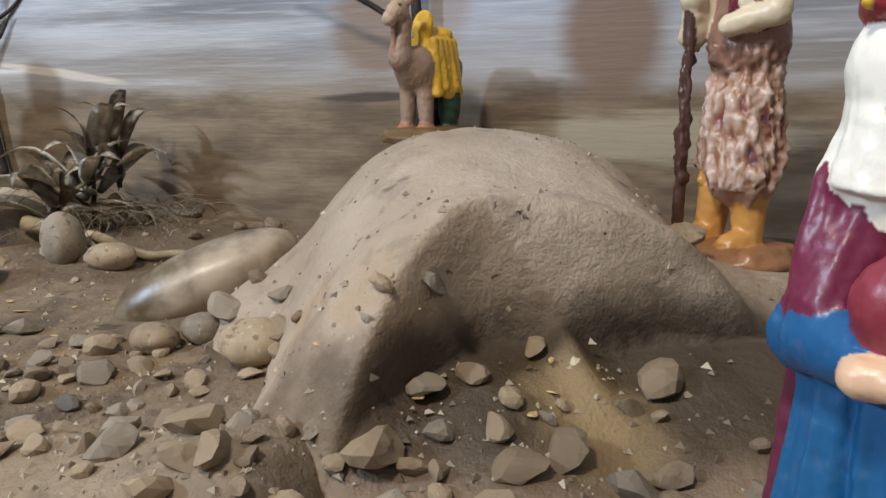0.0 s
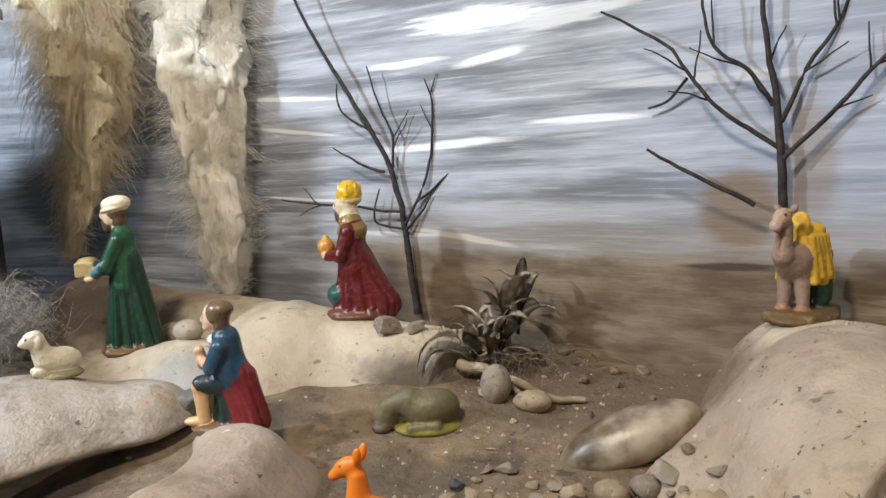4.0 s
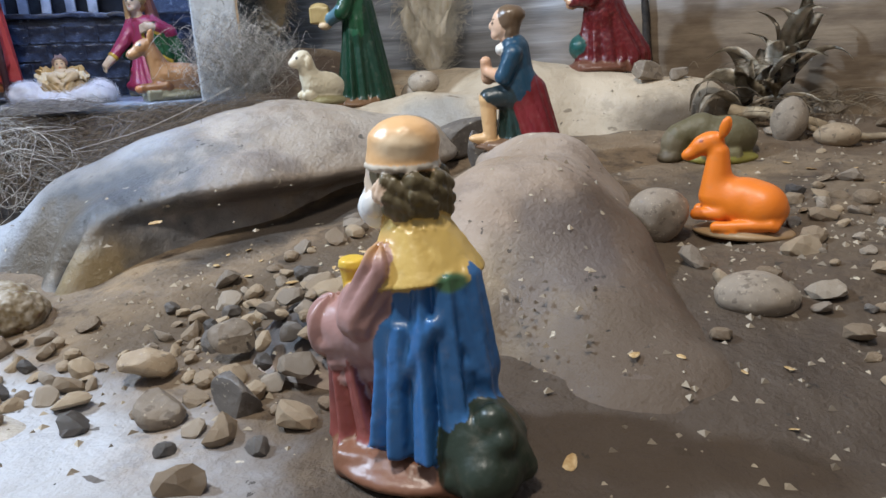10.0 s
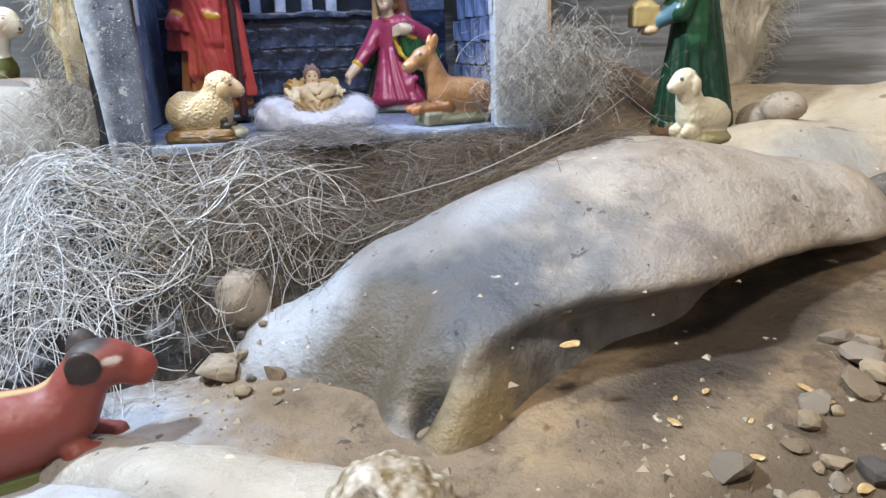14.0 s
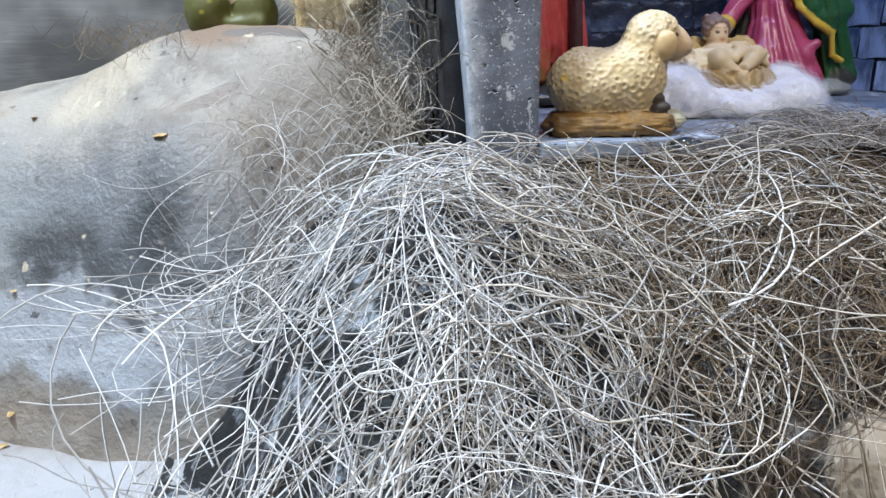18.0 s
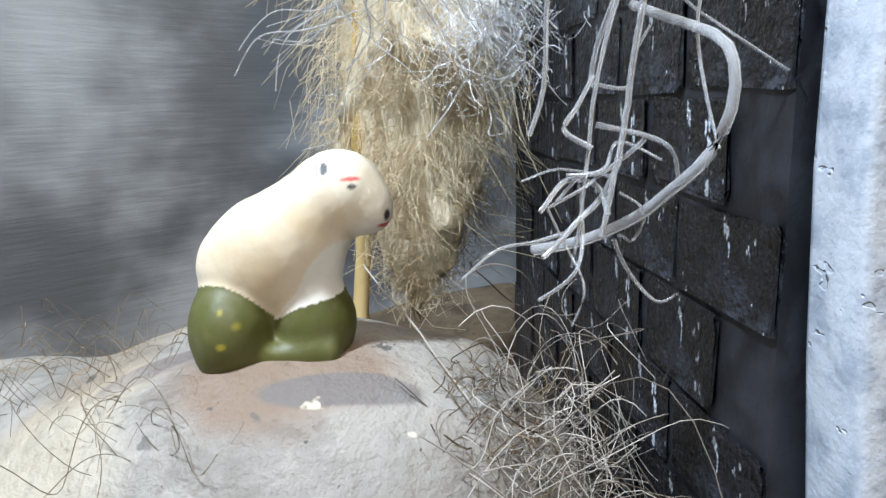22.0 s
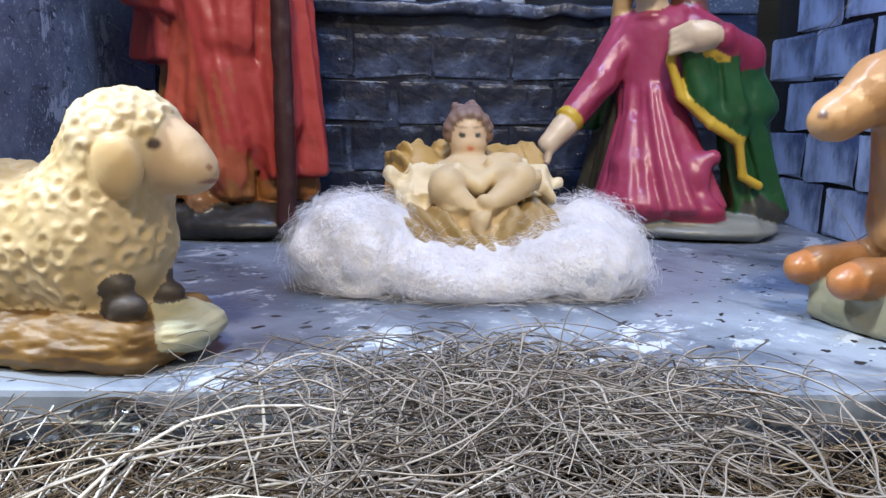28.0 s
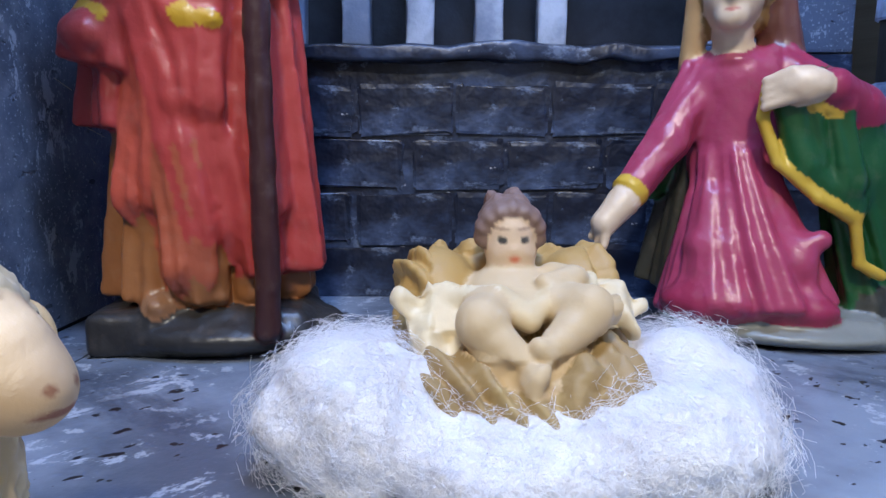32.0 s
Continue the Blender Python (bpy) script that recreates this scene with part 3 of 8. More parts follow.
def resin(name, gloss):
    """Painted resin: the colour of each place is stored with the mesh; a little wear and dust."""
    n = Net(name)
    a = n.nt.nodes.new("ShaderNodeAttribute")
    a.attribute_name = "paint"
    worn = n.math("MULTIPLY", n.step(n.noise(260, 5, 0.65), 0.5, 0.78), 0.30)
    c = n.mix(worn, a.outputs["Color"], n.mix(0.5, a.outputs["Color"], (0.30, 0.24, 0.18)))
    n.bump(n.noise(500, 4, 0.6), 0.22, 0.0005)
    return n.done(c, n.math("ADD", gloss, n.math("MULTIPLY", n.noise(90, 3), 0.25)))


M_RESIN = resin("painted_resin", 0.22)
M_RESIN_DULL = resin("painted_clay", 0.42)
M_PLASTIC = resin("painted_plastic", 0.3)


# ---- shared builders ----
def mesh_ob(name, verts, faces, mat, parent=None, smooth=True, label=""):
    me = bpy.data.meshes.new(name)
    me.from_pydata(np.asarray(verts, dtype=float).tolist() if not isinstance(verts, list) else verts, [], faces if isinstance(faces, list) else np.asarray(faces).tolist())
    me.materials.append(mat)
    if smooth:
        me.polygons.foreach_set("use_smooth", [True] * len(me.polygons))
    ob = new(name, me)
    if parent:
        ob.parent = parent
    if label:
        ob["label"] = label
    return ob


def part(name, bm, mat, parent, label="", smooth=False):
    me = bpy.data.meshes.new(name)
    bm.normal_update()
    bm.to_mesh(me)
    bm.free()
    me.materials.append(mat)
    if smooth:
        me.polygons.foreach_set("use_smooth", [True] * len(me.polygons))
    ob = new(name, me)
    ob.parent = parent
    if label:
        ob["label"] = label
    return ob


def empty(name, place=(0, 0, 0)):
    ob = new(name)
    ob.location = place
    ob.empty_display_size = 0.01
    return ob


LAT = np.random.RandomState(5).rand(64, 64, 64).astype(np.float32)


def vnoise(p):
    """Smooth value noise of points (n, 3), 0 to 1."""
    i = np.floor(p).astype(int)
    f = p - i
    f = f * f * (3 - 2 * f)
    out = 0
    for dx in (0, 1):
        for dy in (0, 1):
            for dz in (0, 1):
                w = (f[:, 0] if dx else 1 - f[:, 0]) * (f[:, 1] if dy else 1 - f[:, 1]) * (f[:, 2] if dz else 1 - f[:, 2])
                out = out + w * LAT[(i[:, 0] + dx) % 64, (i[:, 1] + dy) % 64, (i[:, 2] + dz) % 64]
    return out


def fbm(p, octaves=4):
    out, a, tot = 0, 1.0, 0
    for o in range(octaves):
        out, tot = out + a * vnoise(p * 2 ** o + 17.3 * o), tot + a
        a *= 0.5
    return out / tot - 0.5


def sstep(a, b, x):
    t = np.clip((x - a) / (b - a), 0, 1)
    return t * t * (3 - 2 * t)


# ---- lie of the land ----
def base(x, y):
    z = 0.168 + 0.052 * sstep(-0.05, 0.5, y) - 0.014 * sstep(-0.52, -0.72, x) + 0.010 * sstep(-0.12, -0.03, x)
    z = z - 0.03 * sstep(-0.12, -0.5, y)
    return z


def ridge(x, y, x0, y0, z0, r0, x1, y1, z1, r1, p=2.6):
    """A rounded ridge from one place to another; 45 mm lower at its radius."""
    dx, dy = x1 - x0, y1 - y0
    t = np.clip(((x - x0) * dx + (y - y0) * dy) / (dx * dx + dy * dy), 0, 1)
    d = np.hypot(x - x0 - t * dx, y - y0 - t * dy) / (r0 + (r1 - r0) * t)
    return z0 + (z1 - z0) * t - 0.045 * (np.minimum(d, 2.0) ** p)


def blend(zs, k=0.008):
    zs = np.stack(zs)
    m = zs.max(0)
    return m + k * np.log(np.exp((zs - m) / k).sum(0)) - k * 0.35


MOUNDS = {
    "camel_mound": [(-0.015, 0.390, 0.279, 0.058, 0.010, 0.310, 0.287, 0.080, 2.8), (0.010, 0.310, 0.287, 0.080, 0.020, 0.235, 0.273, 0.080, 2.8), (-0.02, 0.37, 0.270, 0.060, -0.078, 0.285, 0.230, 0.045, 2.4),
                    (0.07, 0.270, 0.243, 0.060, 0.24, 0.29, 0.228, 0.080, 2.8), (-0.045, 0.205, 0.214, 0.050, 0.12, 0.20, 0.218, 0.070, 2.0), (-0.02, 0.15, 0.199, 0.06, 0.12, 0.14, 0.204, 0.06, 2.0)],
    "lamb_mound": [(-0.480, 0.278, 0.241, 0.062, -0.536, 0.226, 0.250, 0.068, 3.2), (-0.536, 0.226, 0.250, 0.068, -0.566, 0.180, 0.236, 0.068, 3.0), (-0.566, 0.180, 0.236, 0.066, -0.600, 0.140, 0.220, 0.058, 2.8),
                   (-0.600, 0.140, 0.216, 0.052, -0.655, 0.104, 0.190, 0.040, 2.6), (-0.492, 0.235, 0.232, 0.048, -0.514, 0.165, 0.226, 0.050, 3.2), (-0.514, 0.165, 0.226, 0.050, -0.548, 0.108, 0.212, 0.050, 2.8),
                   (-0.550, 0.110, 0.206, 0.042, -0.532, 0.074, 0.192, 0.030, 2.4)],
    "shepherd_mound": [(-0.348, 0.235, 0.228, 0.046, -0.335, 0.150, 0.226, 0.058, 2.8), (-0.335, 0.150, 0.226, 0.058, -0.378, 0.062, 0.195, 0.060, 2.6), (-0.335, 0.150, 0.220, 0.060, -0.268, 0.070, 0.186, 0.060, 2.2),
                       (-0.384, 0.265, 0.222, 0.034, -0.345, 0.235, 0.227, 0.040, 3.0)],
    "king_mound": [(-0.300, 0.428, 0.256, 0.050, -0.420, 0.430, 0.265, 0.056, 3.0), (-0.420, 0.420, 0.262, 0.060, -0.480, 0.365, 0.243, 0.060, 2.8), (-0.450, 0.450, 0.262, 0.060, -0.600, 0.500, 0.262, 0.070, 2.8),
                   (-0.500, 0.360, 0.242, 0.050, -0.580, 0.370, 0.241, 0.052, 3.0), (-0.615, 0.375, 0.258, 0.05, -0.665, 0.450, 0.288, 0.080, 2.4)],
    "left_mound": [(-0.892, 0.124, 0.288, 0.052, -0.925, 0.112, 0.287, 0.060, 3.4), (-0.925, 0.110, 0.287, 0.060, -1.03, 0.075, 0.262, 0.080, 3.0), (-0.885, 0.080, 0.266, 0.042, -1.00, 0.045, 0.256, 0.056, 3.0)],
    "shell_mound": [(-0.665, 0.008, 0.166, 0.040, -0.550, 0.028, 0.182, 0.036, 2.4), (-0.56, -0.01, 0.168, 0.05, -0.45, -0.035, 0.172, 0.05, 2.2)],
    "ledge_mound": [(-0.135, 0.190, 0.200, 0.042, -0.065, 0.172, 0.211, 0.040, 2.8), (-0.110, 0.150, 0.202, 0.050, -0.050, 0.100, 0.204, 0.055, 2.6), (0.035, 0.112, 0.216, 0.05, 0.10, 0.115, 0.218, 0.05, 3.0)],
}
def hollow(x, y):
    """How far a place lies in the hollow of the camel mound, and how far in front of its rim."""
    rim = 0.216 + 0.12 * np.clip(x, -0.01, 0.2) - 0.075 * sstep(0.006, -0.075, x)
    d = rim + 0.0012 * np.sin(x * 120) - y
    wide = 0.9 * np.clip(d - 0.02, 0, 0.08)
    return sstep(-0.001, 0.007, d) * sstep(-0.075, -0.012, x + wide) * sstep(0.135, 0.085, x), d


def mound_z(name, x, y):
    z = blend([ridge(x, y, *b) for b in MOUNDS[name]])
    if name == "camel_mound":
        m, d = hollow(x, y)
        floor_ = 0.193 + 0.026 * sstep(0.12, 0.225, y) + 0.002 * np.sin(x * 95 + 1) * sstep(0.0, 0.03, d) + 0.010 * np.exp(-((x - 0.034 - 0.4 * (0.2 - y)) / 0.007) ** 2) * sstep(0.05, 0.0, d)
        z = z + (np.minimum(z, floor_) - z) * m
    if name == "lamb_mound":
        z = z - 0.022 * np.exp(-((x + 0.556) ** 2 + (y - 0.074) ** 2) / 0.008 ** 2)
    return z


def relief(x, y):
    p = np.stack([x * 16, y * 16, 0 * x], -1).reshape(-1, 3)
    q = np.stack([x * 70, y * 70, 0 * x + 3], -1).reshape(-1, 3)
    return (fbm(p, 3).reshape(x.shape) * 0.018 + fbm(q, 3).reshape(x.shape) * 0.0035)


def height(x, y):
    """Top of the ground or mound at a place."""
    X, Y = np.atleast_1d(np.asarray(x, float)), np.atleast_1d(np.asarray(y, float))
    r = relief(X, Y)
    z = base(X, Y) + 0.7 * r
    for k in MOUNDS:
        z = np.maximum(z, mound_z(k, X, Y) + 0.6 * r)
    return z if np.ndim(x) else float(z[0])


def sheet(name, x0, x1, y0, y1, step, zfun, mat, keep=None):
    nx, ny = int((x1 - x0) / step) + 1, int((y1 - y0) / step) + 1
    X, Y = np.meshgrid(np.linspace(x0, x1, nx), np.linspace(y0, y1, ny))
    X, Y, Z = zfun(X, Y)
    idx = np.arange(nx * ny).reshape(ny, nx)
    q = np.stack([idx[:-1, :-1], idx[:-1, 1:], idx[1:, 1:], idx[1:, :-1]], -1).reshape(-1, 4)
    V = np.stack([X, Y, Z], -1).reshape(-1, 3)
    if keep is not None:
        ok = keep(X, Y, Z).reshape(-1)
        q = q[ok[q].any(1)]
        used = np.unique(q)
        new_id = np.zeros(len(V), int)
        new_id[used] = np.arange(len(used))
        V, q = V[used], new_id[q]
    return mesh_ob(name, V, q, mat)


def ground_z(X, Y):
    return X, Y, base(X, Y) + 0.7 * relief(X, Y)


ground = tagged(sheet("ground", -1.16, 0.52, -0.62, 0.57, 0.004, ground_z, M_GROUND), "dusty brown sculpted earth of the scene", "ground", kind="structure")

# undercut: how far the foot of a mound draws back under its edge, and which way
UNDERCUT = {"lamb_mound": (-0.034, 0.026), "shepherd_mound": (0.006, 0.006)}
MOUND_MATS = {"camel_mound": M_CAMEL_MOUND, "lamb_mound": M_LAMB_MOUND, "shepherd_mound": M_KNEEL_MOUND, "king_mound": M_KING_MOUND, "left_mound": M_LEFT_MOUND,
              "shell_mound": M_SHELL_MOUND, "ledge_mound": M_LEDGE}
MOUND_LABELS = {"camel_mound": "cream painted rock mound with brown hollow under camel", "lamb_mound": "pale glossy papier rock ridge, undercut side darkened as shade",
                "shepherd_mound": "sandy painted rock ridge under kneeling shepherd statue", "king_mound": "yellowish painted rock bank under kneeling king statue",
                "left_mound": "grey white painted boulder beside the stable", "shell_mound": "low glossy pale painted rock in front", "ledge_mound": "brown dusty ledge beside the gravel"}
for key, bumps in MOUNDS.items():
    pad = 1.3 * max(max(b[3], b[7]) for b in bumps)
    x0, x1 = min(min(b[0], b[4]) for b in bumps) - pad, max(max(b[0], b[4]) for b in bumps) + pad
    y0, y1 = min(min(b[1], b[5]) for b in bumps) - pad, max(max(b[1], b[5]) for b in bumps) + pad

    def zfun(X, Y, key=key):
        r = relief(X, Y)
        Z = mound_z(key, X, Y) + 0.6 * r
        if key in UNDERCUT:
            top = mound_z(key, X, Y)
            low = sstep(0.214, 0.194, top) * sstep(-0.56, -0.47, X if key == "lamb_mound" else X + 9)
            X, Y = X + UNDERCUT[key][0] * low, Y + UNDERCUT[key][1] * low
        if key == "camel_mound":
            m, d = hollow(X, Y)
            Y = Y + 0.007 * m * m * sstep(0.030, 0.006, d) * sstep(0.0, 0.006, d)
        return X, Y, Z

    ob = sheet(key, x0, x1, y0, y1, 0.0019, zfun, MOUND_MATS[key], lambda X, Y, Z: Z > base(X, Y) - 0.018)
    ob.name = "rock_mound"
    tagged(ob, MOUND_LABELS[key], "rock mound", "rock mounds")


# ---- backdrop: one bent board, painted as sky and earth ----
def wall_line(step=0.012):
    pts = [(x, 0.436 - 0.29 * x - 0.15 * x * x) for x in np.arange(0.55, -0.80, -step)]
    ex, ey = pts[-1]
    for a in np.linspace(0, 90, 24)[1:]:
        pts.append((ex - 0.36 * math.sin(radians(a)), ey - 0.36 * (1 - math.cos(radians(a)))))
    lx, ly = pts[-1]
    pts += [(lx, y) for y in np.linspace(ly, -0.65, 30)[1:]]
    return pts


line = wall_line()
lens_ = [line[0][0]]
for a, b in zip(line, line[1:]):
    lens_.append(lens_[-1] - (math.hypot(b[0] - a[0], b[1] - a[1]) if b[0] < -0.80 else a[0] - b[0]))
zs = np.linspace(0.12, 0.95, 12)
verts, faces = [], []
for thick in (0.0, 0.006):
    for i, (x, y) in enumerate(line):
        j = min(i + 1, len(line) - 1)
        k = max(i - 1, 0)
        dx, dy = line[j][0] - line[k][0], line[j][1] - line[k][1]
        n = math.hypot(dx, dy)
        for z in zs:
            verts.append((x + thick * dy / n, y - thick * dx / n, z))
NZ, NL = len(zs), len(line)
for s in (0, 1):
    for i in range(NL - 1):
        for j in range(NZ - 1):
            a = s * NL * NZ + i * NZ + j
            f = (a, a + NZ, a + NZ + 1, a + 1)
            faces.append(f if s == 0 else f[::-1])
wall = mesh_ob("wall_backdrop", verts, faces, M_SKY)
uvl = wall.data.uv_layers.new(name="UVMap")
for poly in wall.data.polygons:
    for li in poly.loop_indices:
        v = wall.data.loops[li].vertex_index % (NL * NZ)
        uvl.data[li].uv = (lens_[v // NZ], zs[v % NZ])
tagged(wall, "bent board painted with cloudy grey sky and brown earth", "backdrop", kind="structure")


def box(x0, x1, y0, y1, z0, z1, bevel=0.0):
    bm = bmesh.new()
    bmesh.ops.create_cube(bm, size=1)
    for v in bm.verts:
        v.co = Vector(((x0 + x1) / 2 + v.co.x * (x1 - x0), (y0 + y1) / 2 + v.co.y * (y1 - y0), (z0 + z1) / 2 + v.co.z * (z1 - z0)))
    if bevel:
        bmesh.ops.bevel(bm, geom=bm.edges[:], offset=bevel, segments=2, affect="EDGES", profile=0.6)
    return bm


# case round the scene: table top, right side, room floor and walls behind the camera
def slab(name, x0, x1, y0, y1, z0, z1, mat, label, category):
    bm = box(x0, x1, y0, y1, z0, z1, 0.002)
    me = bpy.data.meshes.new(name)
    bm.to_mesh(me)
    bm.free()
    me.materials.append(mat)
    return tagged(new(name, me), label, category, kind="structure")


slab("table_top", -1.2, 0.56, -0.66, 0.62, 0.085, 0.115, M_BOARD, "plain grey board under the whole scene", "table top")
slab("wall_right", 0.555, 0.575, -0.66, 0.40, 0.12, 0.95, M_BOARD, "plain grey side board of the case", "wall")


# ---- stable: built along its own axes u (along the front) and v (into it), turned by 45 degrees ----
TURN = pose(0, 0, 0, 0, 0, 45)
stable = empty("stable", (TURN @ Vector((-0.372, 0.645, 0.25)))[:])
tagged(stable, "blue-grey painted model stable with arched front and barred window", "stable")


def sbox(name, u0, u1, v0, v1, z0, z1, mat, bevel=0.0015, parent=None, label="", rough=0.0):
    bm = box(u0, u1, v0, v1, z0, z1, bevel)
    if rough:
        bmesh.ops.subdivide_edges(bm, edges=[e for e in bm.edges if e.calc_length() > 0.02], cuts=12, use_grid_fill=True)
        for v in bm.verts:
            d = noise.noise_vector(v.co * 90) * rough + noise.noise_vector(v.co * 260) * rough * 0.4
            v.co += d
    bm.transform(TURN)
    par = parent or stable
    ob = part(name, bm, mat, par, label, smooth=bool(rough))
    ob.matrix_parent_inverse = Matrix.Translation(-Vector(stable.location)) if par is stable else Matrix()
    return ob


FU0, FU1, FV = -0.490, -0.228, 0.645
sbox("floor_strip", -0.4785, -0.4612, FV + 0.0115, 0.819, 0.240, 0.2498, M_FLOOR, 0.0)
sbox("stable_floor", -0.4610, FU1, FV - 0.004, 0.83, 0.236, 0.2500, M_FLOOR, 0.001, label="speckled blue-grey floor board")
sbox("floor_edge", FU0 + 0.028, FU1 - 0.03, FV - 0.010, FV - 0.0045, 0.226, 0.246, M_BRICK, 0.001, label="dark front edge of the floor")
post = sbox("post", -0.4892, -0.4610, FV, FV + 0.011, 0.205, 0.53, M_STABLE, 0.0012, label="chipped grey post with pale left edge", rough=0.0008)
for v in post.data.vertices:
    # the post narrows towards its foot
    u_, low_ = (v.co.x + v.co.y) * 0.70710678, float(sstep(0.350, 0.240, v.co.z)) * 0.0062
    k_ = low_ * (-0.4610 - u_) / 0.0282
    v.co.x, v.co.y = v.co.x + k_ * 0.70710678, v.co.y + k_ * 0.70710678
sbox("pillar", -0.262, -0.2285, FV, FV + 0.011, 0.215, 0.55, M_STABLE_PALE, 0.0012, label="pale grey front pillar", rough=0.0007)
sbox("raw_edge", -0.2283, -0.2265, FV + 0.001, FV + 0.010, 0.22, 0.55, M_WOOD, 0.0, label="bare wood edge")


# arched front board over the opening
def arch_board():
    bm = bmesh.new()
    cu, half, spring, rise, top = -0.361, 0.0985, 0.315, 0.19, 0.55
    ring = []
    for i in range(33):
        a = math.pi * i / 32
        u, z = cu - half * math.cos(a), spring + rise * math.sin(a)
        ring.append((u, z))
    for v in (FV + 0.001, FV + 0.010):
        for u, z in ring:
            bm.verts.new((u, v, z))
            bm.verts.new((u, v, top))
    bm.verts.ensure_lookup_table()
    n = len(ring)
    for i in range(n - 1):
        a, b, o = 2 * i, 2 * i + 2, 2 * n
        bm.faces.new([bm.verts[k] for k in (a, b, b + 1, a + 1)])
        bm.faces.new([bm.verts[k] for k in (o + a, o + a + 1, o + b + 1, o + b)])
        bm.faces.new([bm.verts[k] for k in (a, o + a, o + b, b)])
    bm.transform(TURN)
    return bm


ob = part("arch_board", arch_board(), M_STABLE_PALE, stable, "pale arched front board")
ob.matrix_parent_inverse = Matrix.Translation(-Vector(stable.location))


def brick_wall(name, origin, along, up0, up1, length, mat_b, hole=None, label="", normal=None, joint=M_MORTAR, worn=1.0):
    """A wall core with single raised bricks in courses."""
    core = part(name, box(0, length, 0, 0.008, up0, up1), joint, stable, label)
    m = TURN @ Matrix(((along[0], normal[0], 0, origin[0]), (along[1], normal[1], 0, origin[1]), (0, 0, 1, 0), (0, 0, 0, 1)))
    core.matrix_world = m
    core.matrix_parent_inverse = Matrix.Translation(-Vector(stable.location))
    core.matrix_basis = m
    rnd = random.Random(len(name))
    z, row = up0 + 0.001, 0
    shapes = []
    for k in range(4):
        bm = box(-0.0145, 0.0145, -0.0016, 0.0015, -0.0075, 0.0075, 0.0011)
        for v in bm.verts:
            v.co += Vector((rnd.uniform(-1, 1), rnd.uniform(-0.6, 0.6), rnd.uniform(-1, 1))) * 0.0011
        me = bpy.data.meshes.new("brick")
        bm.to_mesh(me)
        bm.free()
        me.materials.append(mat_b)
        shapes.append(me)
    while z + 0.016 <= up1:
        x = 0.0145 - (0.016 if row % 2 else 0)
        while x < length + 0.005:
            if 0.012 < x < length - 0.012 and not (hole and hole[0] - 0.012 < x < hole[1] + 0.012 and hole[2] - 0.006 < z + 0.008 < hole[3] + 0.006):
                b = new("brick", shapes[rnd.randrange(4)])
                b.parent = core
                b.location = (x + rnd.uniform(-0.0006, 0.0006), -0.0004 if normal is not None else 0, z + 0.008)
                b.rotation_euler = (rnd.uniform(-0.02, 0.02), rnd.uniform(-0.03, 0.03), rnd.uniform(-0.02, 0.02))
                b.scale = (rnd.uniform(0.92, 1.05), worn * rnd.uniform(0.2, 0.45), rnd.uniform(0.94, 1.06))
            x += 0.0305
        z += 0.0168
        row += 1
    return core


# back wall in pieces round the barred window
BV = 0.82
sbox("back_wall_top", -0.482, -0.256, BV, BV + 0.008, 0.437, 0.55, M_BLUEWALL, 0.001, label="blue and white speckled upper wall")
sbox("back_wall_left", -0.482, -0.428, BV, BV + 0.008, 0.3255, 0.437, M_BACK, 0.001)
sbox("back_wall_right", -0.3015, -0.256, BV, BV + 0.008, 0.3255, 0.437, M_STABLE, 0.001)
low = brick_wall("back_wall_low", (-0.482, BV), (1, 0), 0.249, 0.3250, 0.226, M_BACK, None, "black-blue brick wall below the window", normal=(0, 1), joint=M_BACK, worn=0.7)
sbox("window_sill", -0.430, -0.298, BV - 0.004, BV + 0.006, 0.3225, 0.3275, M_BACK, 0.0012, label="rough dark sill", rough=0.0022)
sbox("window_head", -0.430, -0.298, BV - 0.003, BV + 0.006, 0.434, 0.441, M_BAR, 0.0012, label="rough pale lintel", rough=0.0007)
for i, u in enumerate((-0.4255, -0.406, -0.387, -0.3665, -0.3475)):
    sbox("window_bar", u - 0.0042, u + 0.0042, BV - 0.003, BV + 0.004, 0.327, 0.437, M_BAR, 0.001, label="rough pale wooden bar" if i == 0 else "", rough=0.0006)
sbox("window_jamb", -0.3035, -0.2995, BV - 0.003, BV + 0.004, 0.327, 0.437, M_BAR, 0.001, rough=0.0006)
brick_wall("right_wall", (-0.248, 0.656), (0, 1), 0.249, 0.55, 0.165, M_BRICK_PALE, None, "blue dry-brushed brick side wall", normal=(1, 0), worn=0.5)
sbox("left_wall_lining", -0.4815, -0.4790, 0.657, BV, 0.2505, 0.55, M_STABLE, 0.0, label="plain grey inner side")
brick_wall("left_wall", (-0.4905, 0.657), (0, 1), 0.205, 0.55, 0.165, M_BRICK, None, "black outer brick side wall", normal=(1, 0), worn=0.55)
sbox("roof", FU0 - 0.01, FU1 + 0.01, FV - 0.004, 0.835, 0.551, 0.561, M_STABLE, 0.001, label="flat grey roof board")
# added black sheet that makes the opening behind the bars look dark
sbox("window_blackout", -0.430, -0.298, 0.848, 0.851, 0.30, 0.46, M_MORTAR, 0.0, label="added black board keeping the window opening dark")


